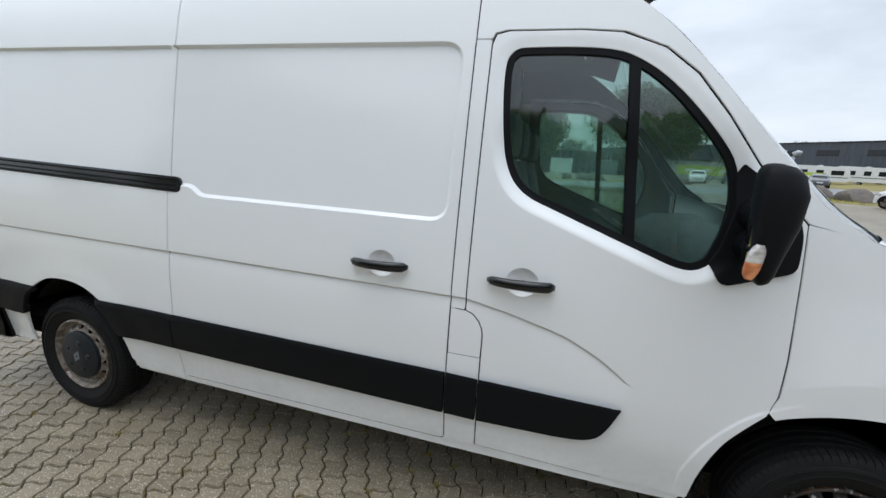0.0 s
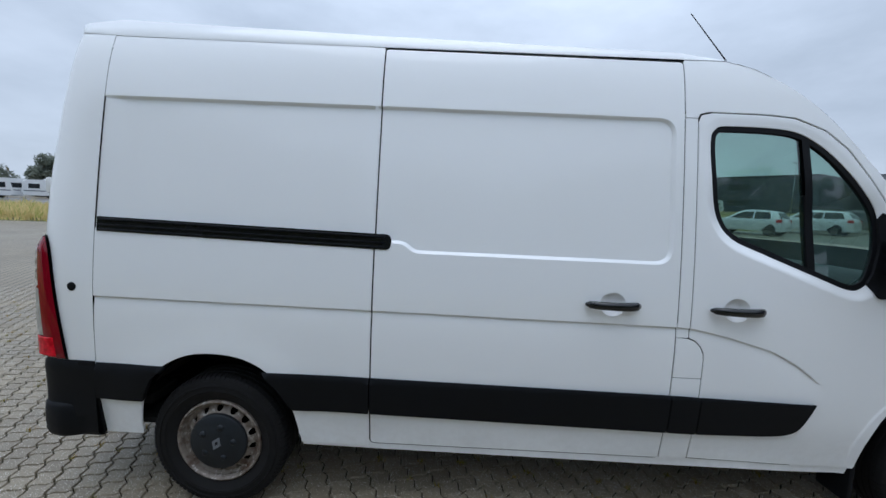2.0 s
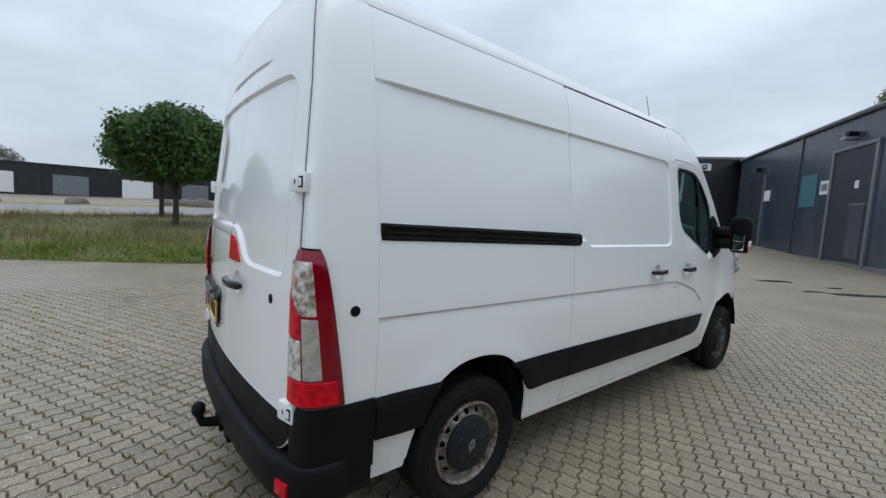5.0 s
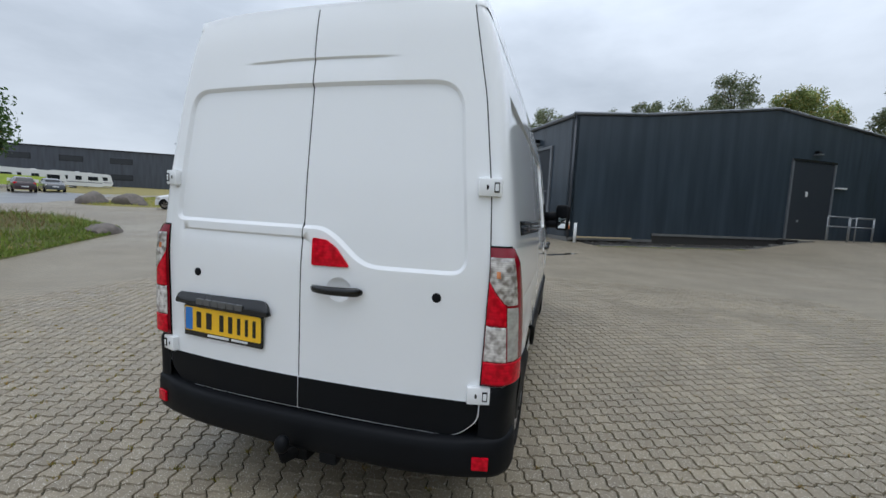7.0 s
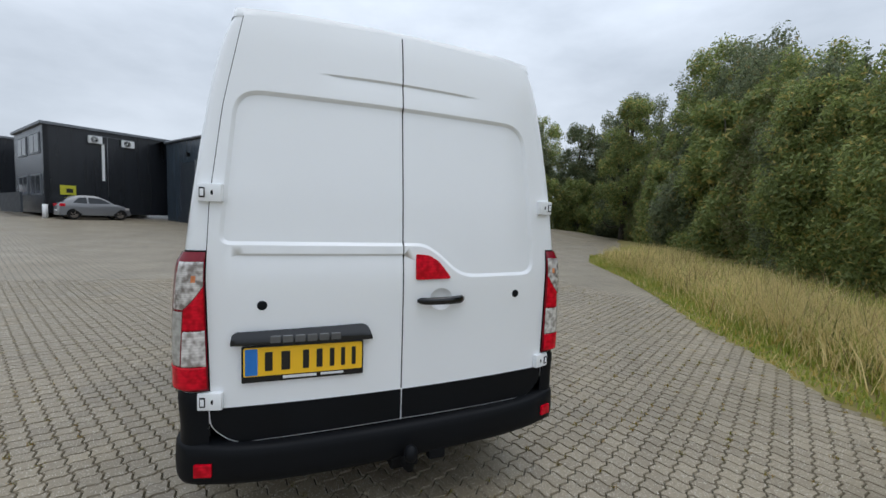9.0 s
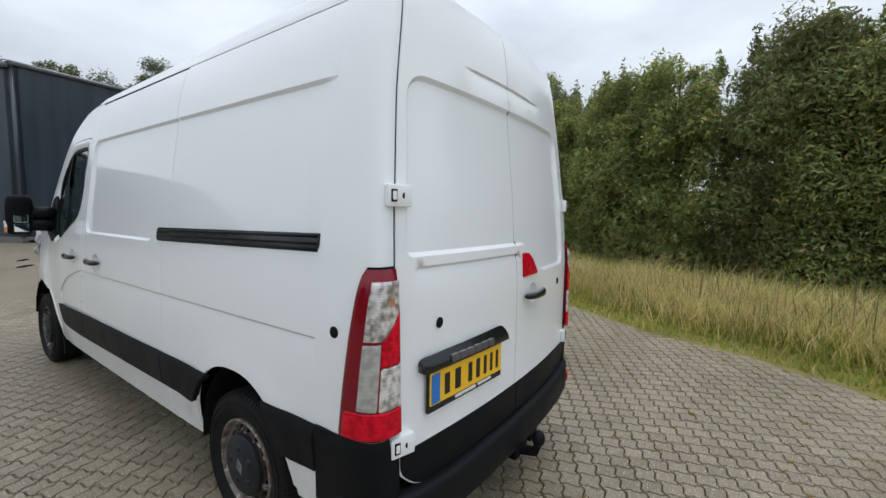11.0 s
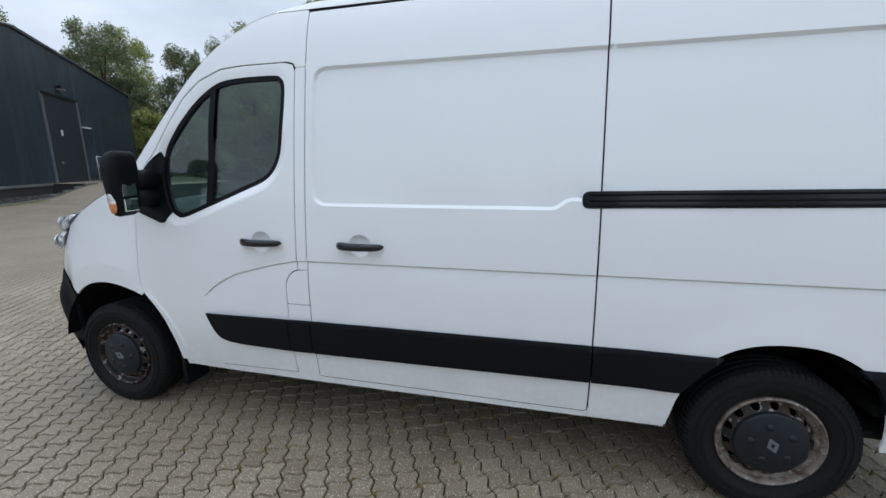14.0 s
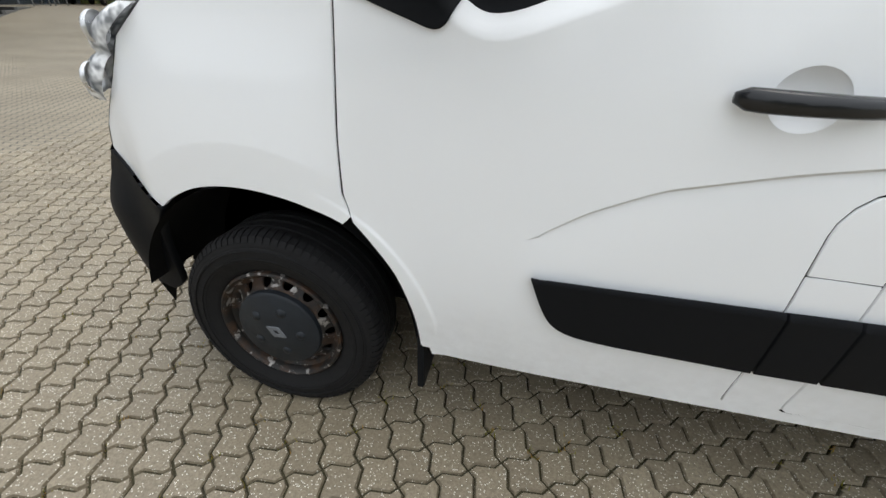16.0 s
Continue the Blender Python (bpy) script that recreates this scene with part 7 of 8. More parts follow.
def parked(x, y, face, *args, **more):
    """Stands a car with its middle at x, y, its nose towards face degrees."""
    name, label, colour, length = args[0], args[1], args[2], args[3]
    z = float(rise(x, y))
    mid = pose(x, y, z, 0, 0, face) @ Matrix.Translation((-length / 2, 0, 0))
    return car(*args, mid, **more)


parked(30.2, 11.0, TURN - 90, "small_hatchback", "small grey bubble-shaped hatchback beside the black wall", (0.16, 0.165, 0.175), 3.55, 1.63, 1.49, BUBBLE, BUBBLE_GLASS, axles=(0.18, 0.83))
parked(19.3, 22.9, 122, "hatchback", "white five-door hatchback with red tail lights", (0.78, 0.79, 0.80), 3.75, 1.66, 1.47, HATCH, HATCH_GLASS, axles=(0.15, 0.84))
parked(24.0, 24.2, 122, "estate_car", "white estate car with roof rails", (0.76, 0.77, 0.78), 4.55, 1.8, 1.48, ESTATE, ESTATE_GLASS)
parked(28.2, 26.0, 122, "estate_car", "dark brown estate car in the parking row", (0.035, 0.025, 0.026), 4.6, 1.8, 1.50, ESTATE, ESTATE_GLASS)
parked(33.0, 28.8, 122, "suv", "black off-road car in the parking row", (0.016, 0.017, 0.02), 4.6, 1.9, 1.72, ESTATE, ESTATE_GLASS, wheel_r=0.36)
parked(38.5, 30.8, 122, "hatchback", "dark green hatchback in the parking row", (0.02, 0.035, 0.03), 4.0, 1.7, 1.42, HATCH, HATCH_GLASS)
parked(75.5, 54.5, 140, "saloon", "dark blue saloon parked across the yard", (0.02, 0.045, 0.14), 4.6, 1.8, 1.44, SALOON, SALOON_GLASS)
parked(90.0, 61.0, -60, "delivery_van", "white delivery van far down the street", (0.74, 0.75, 0.76), 5.6, 2.0, 2.25, VANLET, VANLET_GLASS)
parked(98.0, 63.5, -60, "saloon", "silver saloon far down the street", (0.45, 0.46, 0.47), 4.5, 1.8, 1.44, SALOON, SALOON_GLASS)
parked(104.0, 66.5, -60, "delivery_van", "white delivery van far down the street", (0.74, 0.75, 0.76), 5.6, 2.0, 2.25, VANLET, VANLET_GLASS)
parked(16.7, 51.0, -105, "saloon", "white saloon facing the road", (0.75, 0.76, 0.78), 4.6, 1.85, 1.45, SALOON, SALOON_GLASS)
parked(20.2, 51.5, 75, "estate_car", "blue hatchback seen from behind", (0.03, 0.10, 0.20), 4.1, 1.75, 1.60, ESTATE, ESTATE_GLASS)
parked(24.6, 49.5, 68, "hatchback", "dark red hatchback seen from behind", (0.030, 0.012, 0.016), 4.2, 1.8, 1.47, HATCH, HATCH_GLASS)
parked(28.5, 52.0, -112, "saloon", "dark grey saloon facing the road", (0.02, 0.025, 0.03), 4.4, 1.8, 1.46, SALOON, SALOON_GLASS)
wagon = parked(30.4, -22.9, -60, "estate_car", "black estate car at the end of the warehouse", (0.012, 0.013, 0.016), 4.4, 1.8, 1.48, ESTATE, ESTATE_GLASS)
wagon.location.z = base + 0.345


# ---- caravans ----
def caravan(length, m):
    c = thing("caravan", "white touring caravan with a grey waist stripe", "caravan", group="caravans on the grass")
    side = rounded([(0, 0.45), (length, 0.45), (length + 0.25, 0.9), (length - 0.1, 2.45), (0.15, 2.55), (-0.1, 1.6)], [0.1, 0.1, 0.15, 0.35, 0.25, 0.2], 5)
    bm = bmesh.new()
    f = bm.faces.new([bm.verts.new((x, -1.1, z)) for x, z in side])
    ext = bmesh.ops.extrude_face_region(bm, geom=[f])["geom"]
    bmesh.ops.translate(bm, verts=[v for v in ext if isinstance(v, bmesh.types.BMVert)], vec=(0, 2.2, 0))
    bmesh.ops.recalc_face_normals(bm, faces=bm.faces)
    part("body", bm, PALE, c)
    for s in (1, -1):
        for a, b in ((0.12, 0.34), (0.48, 0.60), (0.72, 0.92)):
            boxed("window", (a * length, b * length, s * 1.1 - 0.02, s * 1.1 + 0.02, 1.35, 1.95), PANE, c, "dark caravan window", bevel=0.01)
        boxed("stripe", (0.05, length, s * 1.1 - 0.012, s * 1.1 + 0.012, 0.98, 1.10), TRIM, c)
        w = turned("wheel", [(0.16, -0.15), (0.28, -0.15), (0.30, -0.1), (0.30, -0.02), (0.18, 0.0), (0.0, 0.0)], RUBBER, c, "", 18, s)
        w.matrix_local = pose(length * 0.45, s * 1.06, 0.30)
    for x in (-0.12, length + 0.14):
        boxed("end_window", (x - 0.03, x + 0.03, -0.8, 0.8, 1.35, 1.95), PANE, c)
    tube("drawbar", [(length + 0.2, 0, 0.45), (length + 1.3, 0, 0.42), (length + 1.3, 0, 0.0)], 0.05, GALV, c, sides=6)
    boxed("roof_vent", (length * 0.5, length * 0.5 + 0.5, -0.3, 0.3, 2.48, 2.62), PALE, c, bevel=0.03)
    c.matrix_world = m
    return c


for x, y, f, k in ((-53.5, 40.0, 55, 5.0), (-57.5, 45.5, -120, 5.6), (-54.5, 49.5, -118, 5.2), (-51.5, 53.5, -121, 5.4), (-48.5, 57.5, -119, 5.0), (-43.5, 53.5, 25, 6.0), (-40.0, 58.5, 18, 6.4), (-39.0, 65.0, 12, 6.0),
                   (-46.0, 61.5, -60, 5.2), (27.0, 66.0, -10, 5.2), (33.0, 70.0, -22, 6.5), (39.5, 71.5, -25, 6.0), (46.0, 79.0, -35, 6.2)):
    caravan(k, pose(x, y, float(rise(x, y)), 0, 0, f))

# boulders
def boulder(x, y, a, b, h, seed):
    bm = bmesh.new()
    bmesh.ops.create_icosphere(bm, subdivisions=3, radius=1.0)
    for v in bm.verts:
        k = 1 + 0.25 * noise.noise(v.co * 1.3 + Vector((seed, 0, 0))) + 0.08 * noise.noise(v.co * 4 + Vector((0, seed, 0)))
        v.co = Vector((v.co.x * a * k, v.co.y * b * k, max(-0.25, v.co.z) * h * k))
    st = part("boulder", bm, BOULDER, None, smooth=True)
    tagged(st, "weathered mossy boulder in the short grass", "boulder", "boulders along the road")
    st.matrix_world = pose(x, y, float(rise(x, y)) + 0.05, 0, 0, seed * 40)


for k, (x, y, a, b, h) in enumerate(((18.3, 30.4, 1.6, 0.8, 0.75), (19.4, 28.4, 1.5, 0.9, 0.85), (4.2, 45.6, 0.8, 0.6, 0.7), (5.4, 44.5, 1.1, 0.8, 0.75), (2.6, 45.6, 0.6, 0.6, 0.6), (-3.8, 44.4, 1.0, 0.7, 0.6), (-9.2, 45.4, 1.5, 0.9, 0.55),
                                   (11.4, 44.4, 0.9, 0.6, 0.55), (13.6, 45.2, 1.0, 0.7, 0.6), (7.3, 13.4, 0.9, 0.5, 0.28))):
    boulder(x, y, a, b, h, k + 1.0)

# lamp posts and flags
for x, y, h in ((56.0, 66.0, 8.5), (-36.0, 29.5, 6.0)):
    lp = thing("street_lamp", "slim grey street lamp", "street lamp")
    z = float(rise(x, y))
    tube("pole", [(x, y, z), (x, y, z + h)], [0.09, 0.05], GALV, lp)
    boxed("lantern", (x - 0.6, x + 0.2, y - 0.12, y + 0.12, z + h - 0.05, z + h + 0.08), TRIM, lp, bevel=0.03)
for x, y in ((95.0, 79.0), (112.0, 80.5)):
    fl = thing("flag", "pale upright flag on a pole", "flag")
    tube("pole", [(x, y, 3.0), (x, y, 12.0)], 0.08, GALV, fl)
    rows = [[(x + 0.1 + 0.4 * k, y + 0.15 * math.sin(k * 1.3 + z), z) for k in range(8)] for z in np.linspace(7.0, 11.6, 7)]
    loft("cloth", rows, PALE if x < 100 else TRIM, fl)


# ---- trees ----
def leaves(name, centres, radii, count, size, material, parent, seed, label="", squash=1.0, shell=0.55, small=False):
    """Leaves as small folded blades, gathered in clumps; small ones are single points of leaf."""
    rng = np.random.default_rng(seed)
    which = rng.choice(len(centres), count, p=np.array(radii) ** 2 / np.sum(np.array(radii) ** 2))
    d = rng.normal(size=(count, 3))
    d /= np.linalg.norm(d, axis=1, keepdims=True)
    r = np.array(radii)[which] * (shell + (1 - shell) * rng.uniform(size=count) ** 0.5) * (1 + 0.16 * rng.normal(size=count))
    c = np.array(centres)[which] + d * r[:, None] * (1, 1, squash)
    n = d + 0.9 * rng.normal(size=(count, 3)) + (0, 0, 0.5)
    n /= np.linalg.norm(n, axis=1, keepdims=True)
    a = np.cross(n, rng.normal(size=(count, 3)))
    a /= np.maximum(np.linalg.norm(a, axis=1, keepdims=True), 1e-6)
    b = np.cross(n, a)
    s = size * rng.uniform(0.6, 1.35, count)[:, None]
    if small:
        V = np.stack([c - a * s + b * s * 0.15, c + b * s * 0.62, c + a * s * 0.9 - b * s * 0.2], 1)
        return linked(name, V.reshape(-1, 3), np.arange(count * 3).reshape(-1, 3), material, parent, label, smooth=False)
    V = np.zeros((count, 4, 3))
    V[:, 0], V[:, 1] = c - a * s, c + b * s * 0.5 - n * s * 0.12
    V[:, 2], V[:, 3] = c + a * s, c - b * s * 0.5 - n * s * 0.12
    k = (np.arange(count) * 4)[:, None]
    faces = np.r_[np.c_[k, k + 1, k + 2], np.c_[k, k + 2, k + 3]]
    return linked(name, V.reshape(-1, 3), faces, material, parent, label, smooth=False)


def limb(points, r0, r1, parent, name="limb"):
    pts = curved(points, 4)
    return tube(name, pts, list(np.linspace(r0, r1, len(pts))), BARK, parent, sides=6)


def round_tree(x, y, tall, trunk, crown, count, seed):
    """A clipped street tree: slim trunk, dense round crown."""
    rng = np.random.default_rng(seed)
    t = thing("street_tree", "small round-headed tree with dense dark green leaves", "tree", "trees on the island")
    z = float(rise(x, y)) + 0.25
    limb([(x, y, z - 0.3), (x + 0.03, y, z + trunk * 0.5), (x, y + 0.02, z + trunk + 0.5), (x, y, z + trunk + 1.4)], 0.13, 0.06, t, "trunk")
    centres, radii = [], []
    for k in range(46):
        d = rng.normal(size=3)
        d /= np.linalg.norm(d)
        d[2] = d[2] * 0.75 + 0.05
        p = np.array([x, y, z + trunk + crown * 0.72]) + d * crown * (0.62 + 0.18 * rng.uniform()) * (1, 1, 0.82)
        centres.append(p)
        radii.append(crown * rng.uniform(0.26, 0.42))
        if k % 4 == 0:
            limb([(x, y, z + trunk * 0.95), ((x + p[0]) / 2, (y + p[1]) / 2, (z + trunk + p[2]) / 2 + 0.1), tuple(p)], 0.05, 0.015, t)
    leaves("crown", centres, radii, count, 0.088, LEAF_TREE, t, seed, "dense dark green crown", 0.85, 0.5)
    return t


round_tree(0.35, 15.6, 4.2, 1.55, 2.05, 24000, 11)
round_tree(0.4, 22.0, 4.2, 1.7, 2.2, 15000, 12)
round_tree(6.3, 21.4, 4.4, 1.55, 2.75, 24000, 13)
round_tree(-7.5, 18.5, 4.2, 1.6, 2.1, 12000, 14)


def wild_tree(x, y, tall, wide, count, size, material, seed, low=0.1, name="tree", label="", group="", clumps=40, airy=0.0, facing=None):
    """A free-growing tree or bush: trunk, limbs, a crown of uneven clumps with gaps."""
    rng = np.random.default_rng(seed)
    t = thing(name, label, "tree", group)
    z = float(rise(x, y))
    lean = rng.normal(size=2) * 0.05 * tall
    limb([(x, y, z - 0.2), (x + lean[0] * 0.3, y + lean[1] * 0.3, z + tall * 0.4), (x + lean[0], y + lean[1], z + tall * 0.92)], 0.02 * tall + 0.03, 0.02, t, "trunk")
    centres, radii = [], []
    for k in range(clumps):
        h = low + (1 - low) * rng.uniform() ** 0.8
        r = wide * (0.45 + 0.75 * math.sin(math.pi * min(1, 0.22 + 0.74 * h))) * (0.35 + 0.65 * rng.uniform() ** 0.5)
        a = rng.uniform(0, 2 * math.pi)
        p = np.array([x + lean[0] * h + r * 0.72 * math.cos(a), y + lean[1] * h + r * 0.72 * math.sin(a), z + tall * h * 0.96])
        centres.append(p)
        radii.append(wide * rng.uniform(0.20, 0.42) * (1 - 0.35 * h) * (1 - 0.35 * airy))
        if k % 8 == 0:
            limb([(x + lean[0] * h * 0.6, y + lean[1] * h * 0.6, z + tall * h * 0.6), ((x + p[0]) / 2, (y + p[1]) / 2, p[2] - 0.1 * tall), tuple(p)], 0.035 + 0.004 * tall, 0.01, t)
    if facing is not None:  # a clipped front, and thin shoots along the top
        tx, ty, nx, ny = facing
        for k in range(70):
            a, f, h = rng.uniform(-1.15, 1.15), rng.uniform(0.75, 1.15), rng.uniform(0.02, 0.80)
            f -= 0.5 * max(0.0, h - 0.5)
            centres.append(np.array([x + tx * a + nx * f, y + ty * a + ny * f, z + 0.15 + tall * h]))
            radii.append(rng.uniform(0.28, 0.46))
        for k in range(9):
            a, f, top = rng.uniform(-1.2, 1.2), rng.uniform(-0.6, 0.6), rng.uniform(0.3, 0.9)
            for q in np.linspace(0, 1, 5):
                centres.append(np.array([x + tx * a + nx * f, y + ty * a + ny * f, z + tall * 0.93 + top * q]))
                radii.append(0.17 - 0.10 * q)
    leaves("crown", centres, radii, count, size, material, t, seed, squash=1.1, shell=0.35, small=True)
    return t


# the hedge row: bushes and trees shoulder to shoulder along the verge
HEDGE = curved([(-9.0, -9.0), (-5.5, -10.3), (-2.0, -11.4), (1.2, -12.6), (4.0, -14.6), (7.5, -17.6), (12.5, -22.0), (19, -27.5), (27, -35), (38, -44)], 8)
hedge_len = np.r_[0, np.cumsum(np.hypot(*np.diff(HEDGE, axis=0).T))]
rng = np.random.default_rng(21)
pos, k = 0.0, 0
while pos < hedge_len[-1]:
    x, y = np.interp(pos, hedge_len, HEDGE[:, 0]), np.interp(pos, hedge_len, HEDGE[:, 1])
    ahead = np.array([np.interp(pos + 0.5, hedge_len, HEDGE[:, 0]) - x, np.interp(pos + 0.5, hedge_len, HEDGE[:, 1]) - y])
    tx, ty = ahead / max(1e-6, np.hypot(*ahead)) if np.hypot(*ahead) > 1e-6 else (1.0, 0.0)
    near = math.hypot(x - 0, y - 2)
    tall = float(np.interp(x, [-26, -10, -6.5, -4.0, 1, 4, 9, 13, 40], [8.5, 8.5, 7.4, 5.8, 5.7, 6.4, 7.6, 8.4, 8.2])) * rng.uniform(0.93, 1.06)
    mt = (LEAF_HEDGE, LEAF_HEDGE, LEAF_TALL, LEAF_HEDGE, LEAF_BROWN, LEAF_HEDGE, LEAF_HEDGE)[k % 7]
    dense_ = near < 22
    wild_tree(x + rng.normal() * 0.3, y + rng.normal() * 0.3 - 0.8, tall, 1.9 if dense_ else 2.5, 52000 if dense_ else 21000, 0.076 if dense_ else 0.15, mt, 100 + k, 0.0, "hedge_bush",
              "tall dense hedge bush with mixed green and yellowing leaves", "hedge row", 80 if dense_ else 60, facing=(tx, ty, -ty, tx) if dense_ else None)
    pos += 1.7 if dense_ else 2.8
    k += 1
# taller trees behind
for k, (x, y, tall, wide, airy) in enumerate(((8.5, -21.5, 9.4, 2.4, 0.5), (14, -27, 12.5, 2.8, 0.4), (5.0, -20.5, 7.6, 2.2, 0.3), (21, -34, 14, 3.2, 0.5), (27, -30.5, 12.0, 2.6, 0.6), (33, -36, 13.0, 3.0, 0.5), (37, -33, 11.5, 2.6, 0.5),
                                             (40, -28, 12.5, 3.0, 0.6), (44, -23, 12.0, 2.8, 0.6), (46, -17, 13.5, 3.0, 0.6), (48, -12, 12.0, 2.8, 0.6), (50, -6, 11.5, 2.8, 0.5), (44, -33, 14.0, 3.2, 0.5), (-7.5, -13.5, 7.6, 1.9, 0.3),
                                             (52, 2, 12, 3.0, 0.5), (38, -40, 12, 3.0, 0.3), (42, -20, 11.5, 2.6, 0.6), (45, -14, 11.0, 2.6, 0.6), (47, -9, 12.0, 2.6, 0.5), (49, -3, 11.0, 2.6, 0.5), (17, -30, 13.5, 2.8, 0.5), (24, -36, 14.5, 3.0, 0.5), (11, -24.5, 10.6, 2.6, 0.5), (30, -38, 14, 3.0, 0.5))):
    wild_tree(x, y, tall * (1.12 if x > 12 else 1.05), wide * 1.25, 20000, 0.145 if x > 12 else 0.105, LEAF_TALL if k % 4 else LEAF_HEDGE, 300 + k, 0.12 if airy > 0.35 else 0.05, "tall_tree", "tall wind-blown tree with thin foliage behind the hedge", "trees behind the hedge", 95, airy)

# woods that close the yard beyond the warehouse's end
WOODS = curved([(40, -17), (37.5, -23), (35.5, -29), (31, -33), (25, -32), (19, -27), (14, -22.5)], 6)
wood_len = np.r_[0, np.cumsum(np.hypot(*np.diff(WOODS, axis=0).T))]
for k, pos in enumerate(np.arange(0.5, wood_len[-1], 1.9)):
    x, y = np.interp(pos, wood_len, WOODS[:, 0]), np.interp(pos, wood_len, WOODS[:, 1])
    back = 2.6 * (k % 2)
    wild_tree(x + back * 0.8, y - back, (8.6 if k % 2 else 5.8) * rng.uniform(0.85, 1.15), 2.4, 19000, 0.15, (LEAF_TALL, LEAF_HEDGE, LEAF_TALL, LEAF_HEDGE, LEAF_BROWN)[k % 5], 700 + k, 0.0, "woodland_tree",
              "dense leafy tree at the edge of the woods", "woods beyond the warehouse", 80)

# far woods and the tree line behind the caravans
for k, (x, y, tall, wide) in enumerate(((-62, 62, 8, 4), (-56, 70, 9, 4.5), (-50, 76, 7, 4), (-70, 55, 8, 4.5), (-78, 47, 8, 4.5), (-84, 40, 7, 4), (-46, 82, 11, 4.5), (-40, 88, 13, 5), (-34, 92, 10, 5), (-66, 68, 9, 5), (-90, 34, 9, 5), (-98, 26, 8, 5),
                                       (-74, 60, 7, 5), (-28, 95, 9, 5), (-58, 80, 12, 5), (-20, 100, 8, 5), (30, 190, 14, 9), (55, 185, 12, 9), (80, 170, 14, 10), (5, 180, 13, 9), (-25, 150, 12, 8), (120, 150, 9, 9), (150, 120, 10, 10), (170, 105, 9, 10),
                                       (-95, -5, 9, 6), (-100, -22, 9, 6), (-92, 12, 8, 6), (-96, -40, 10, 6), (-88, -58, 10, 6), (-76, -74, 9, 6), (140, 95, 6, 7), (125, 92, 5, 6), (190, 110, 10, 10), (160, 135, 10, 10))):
    wild_tree(x, y, tall * 0.8, wide, 5000, 0.42, LEAF_FAR, 500 + k, 0.02, "distant_tree", "distant skyline tree, haze mixed into its leaf colour", "distant tree line", 30)


# ---- pavers: wave-edged stones on a turned grid ----
PITCH, PAVE_TURN = 0.1125, radians(27)


def cell_ring(inset):
    """The wavy outline of one half stone, drawn in by inset (in cells)."""
    s = np.array([0.0, 0.25, 0.5, 0.75])
    w = 0.10 * np.sin(2 * math.pi * s)
    back = 0.10 * np.sin(2 * math.pi * (1 - s))
    ring = np.r_[np.c_[s, w], np.c_[1 - w, s], np.c_[1 - s, 1 + back], np.c_[-back, 1 - s]]
    return offset(ring, -inset)


def stone_mesh():
    """One paver: two wavy halves with a groove between; metres, its corner at the origin."""
    verts, faces = [], []
    for half_ in (0, 1):
        b = len(verts)
        for inset, z in ((0.022, -0.012), (0.062, 0.0)):
            ring = (cell_ring(inset) + (0, half_)) * PITCH
            verts += [(x, y, z) for x, y in ring]
        n = 16
        for r in (0,):
            faces += [(b + r * n + j, b + r * n + (j + 1) % n, b + (r + 1) * n + (j + 1) % n, b + (r + 1) * n + j) for j in range(n)]
        faces.append(tuple(range(b + n, b + 2 * n)))
    return np.array(verts), faces


SV, SF = stone_mesh()
cs, sn = math.cos(PAVE_TURN), math.sin(PAVE_TURN)
spots = []
for i in range(-90, 100):
    for j in range(-100, 100, 2):
        u, v = i * PITCH, (j + (i % 2)) * PITCH
        x, y = u * cs - v * sn, u * sn + v * cs
        if -5.75 < x < 7.6 and -6.55 < y < 5.95:
            spots.append((x, y))
spots = np.array(spots)
mid = spots + np.array([(0.5 * cs - sn) * PITCH, (0.5 * sn + cs) * PITCH])
keep = signed(mid, VERGE) > -0.05
spots, mid = spots[keep], mid[keep]
# the stretch by the left front wheel, stone by stone; the rest in one
stretch = (mid[:, 0] > 2.55) & (mid[:, 0] < 5.0) & (mid[:, 1] > 0.75) & (mid[:, 1] < 3.6)
stretch &= np.cumsum(stretch) <= 300
rng = np.random.default_rng(9)
lift = 0.0012 * rng.normal(size=len(spots))
tilt = 0.010 * rng.normal(size=(len(spots), 2))
zz = rise(mid[:, 0], mid[:, 1])
turn2 = np.array([[cs, -sn], [sn, cs]])
flat = SV[:, :2] @ turn2.T
rest = np.where(~stretch)[0]
V = np.zeros((len(rest), len(SV), 3))
V[:, :, :2] = spots[rest][:, None] + flat[None]
V[:, :, 2] = SV[None, :, 2] + (zz + lift)[rest][:, None] + ((flat[None] - flat.mean(0)) * tilt[rest][:, None]).sum(-1)
quads = np.array([f for f in SF if len(f) == 4])
tops = np.array([f for f in SF if len(f) == 16])
shift = (np.arange(len(rest)) * len(SV))[:, None, None]
me = bpy.data.meshes.new("pavers")
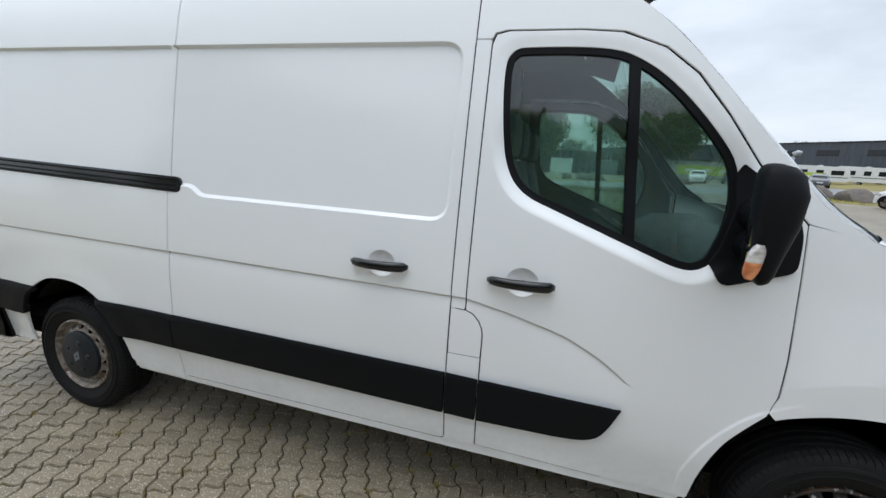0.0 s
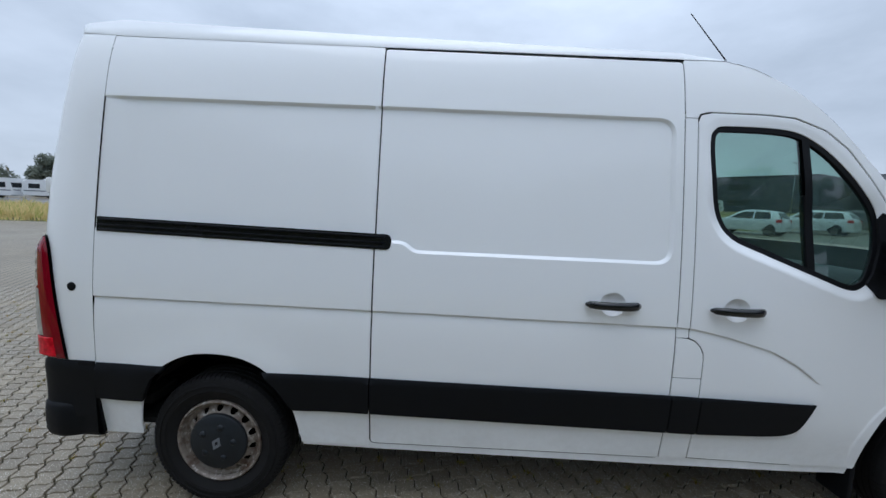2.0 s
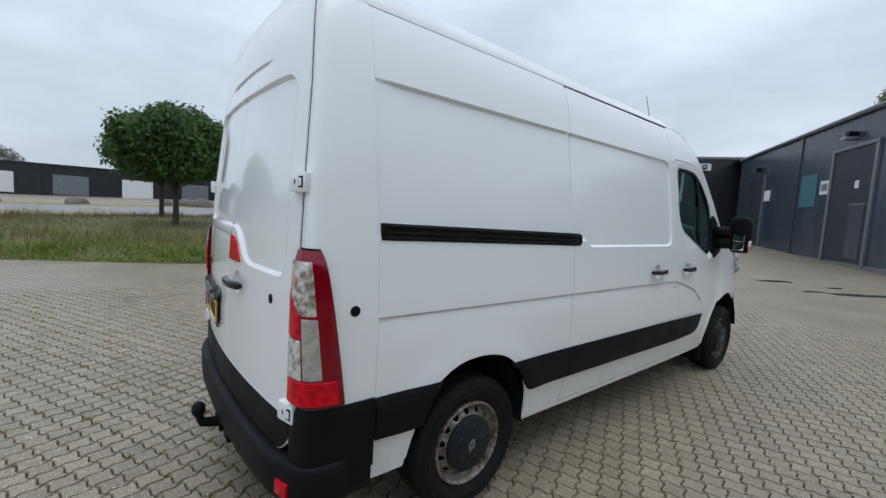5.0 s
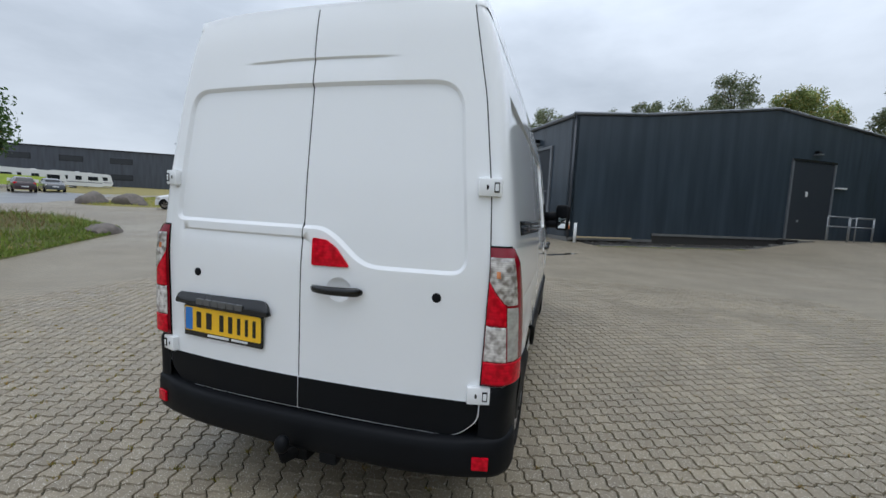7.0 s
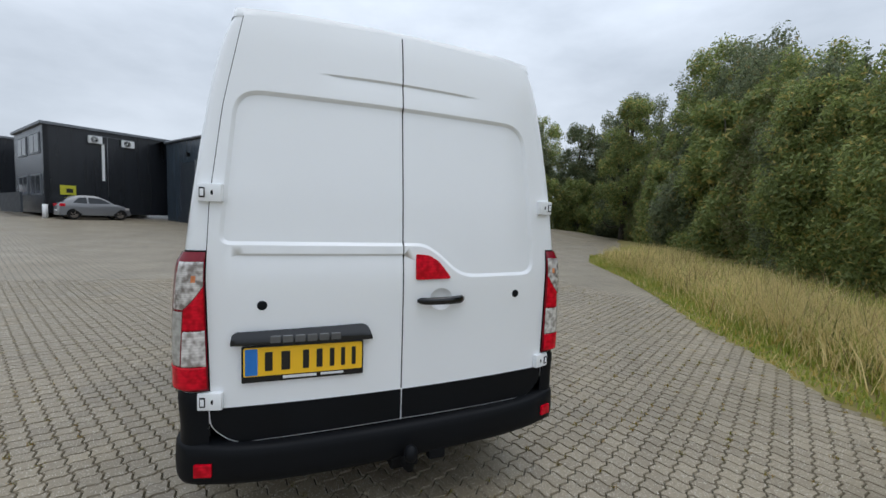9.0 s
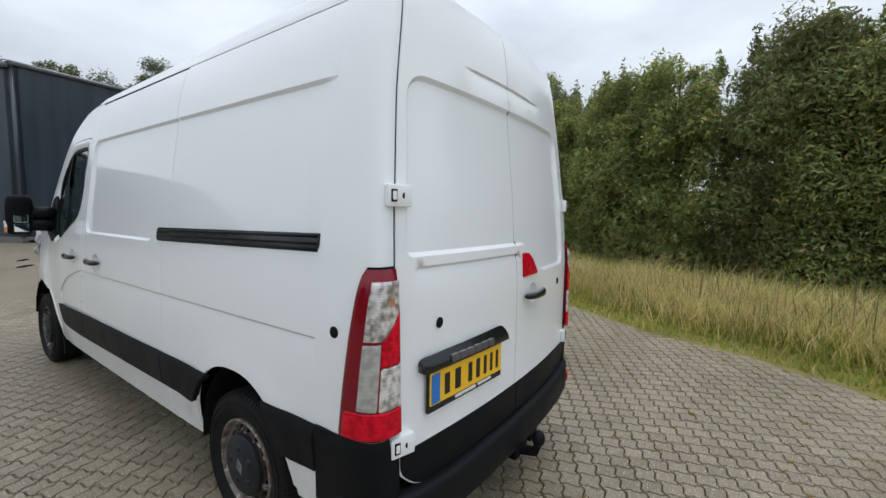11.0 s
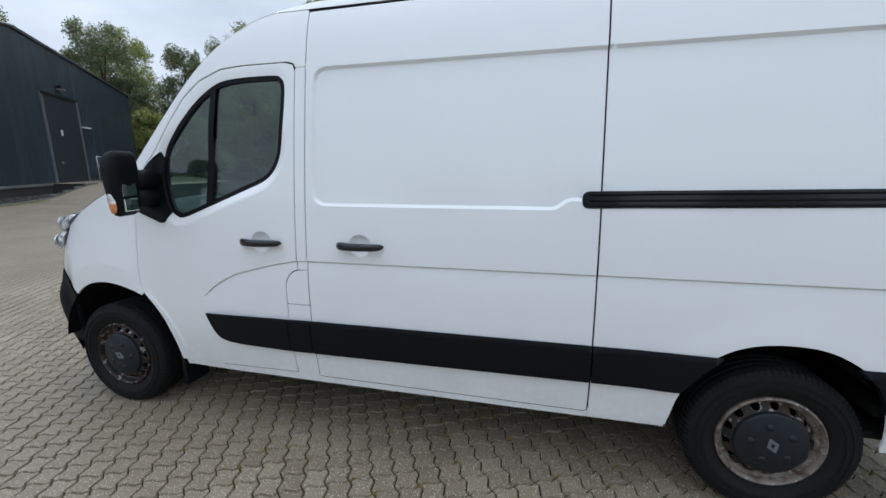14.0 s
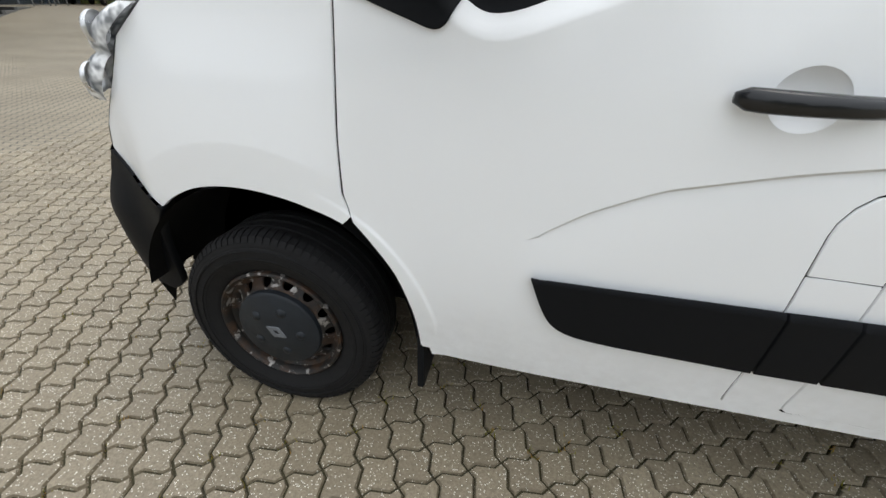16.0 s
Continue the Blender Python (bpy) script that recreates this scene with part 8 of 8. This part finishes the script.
loops = np.concatenate([(quads[None] + shift).reshape(-1), (tops[None] + shift).reshape(-1)])
sizes = np.r_[np.full(len(rest) * len(quads), 4), np.full(len(rest) * len(tops), 16)]
me.vertices.add(V.shape[0] * V.shape[1])
me.vertices.foreach_set("co", V.ravel())
me.loops.add(len(loops))
me.loops.foreach_set("vertex_index", loops.astype(np.int32))
me.polygons.add(len(sizes))
me.polygons.foreach_set("loop_start", np.r_[0, np.cumsum(sizes)[:-1]].astype(np.int32))
me.polygons.foreach_set("use_smooth", np.zeros(len(sizes), bool))
me.update(calc_edges=True)
me.materials.append(STONE)
joined = new("pavers", me)
joined.parent = bed
tagged(joined, "damp brown-grey wave-edged concrete pavers", kind="stuff")
one = bpy.data.meshes.new("paver")
one.from_pydata([tuple(v) for v in SV], [], SF)
one.materials.append(STONE)
for k in np.where(stretch)[0]:
    st = new("paver", one)
    st.parent = bed
    st.matrix_local = Matrix.Translation((spots[k, 0], spots[k, 1], zz[k] + lift[k])) @ Matrix.Rotation(PAVE_TURN, 4, "Z")
# weeds in the joints
rng = np.random.default_rng(31)
n = 2400
tuft = rng.uniform((-5, -6), (7, 5.8), (n, 2))
tuft = tuft[signed(tuft, VERGE) > 0.1]
ij = np.round((tuft @ turn2) / PITCH)
tuft = (ij * PITCH + rng.normal(size=tuft.shape) * 0.006) @ turn2.T
P = np.repeat(tuft, 14, 0) + rng.normal(size=(len(tuft) * 14, 2)) * 0.014
h = rng.uniform(0.004, 0.022, len(P))
a = rng.uniform(0, 2 * math.pi, len(P))
V = np.zeros((len(P), 3, 3))
V[:, 0, :2], V[:, 1, :2] = P - 0.003, P + np.c_[np.full(len(P), 0.003), np.full(len(P), -0.003)]
V[:, 2, :2] = P + 0.014 * np.c_[np.cos(a), np.sin(a)]
V[:, :2, 2] = -0.006
V[:, 2, 2] = h
weeds = linked("joint_weeds", V.reshape(-1, 3), np.arange(len(P) * 3).reshape(-1, 3), MOSS)
tagged(weeds, "tiny moss and weeds in the paving joints", "weeds", kind="stuff")
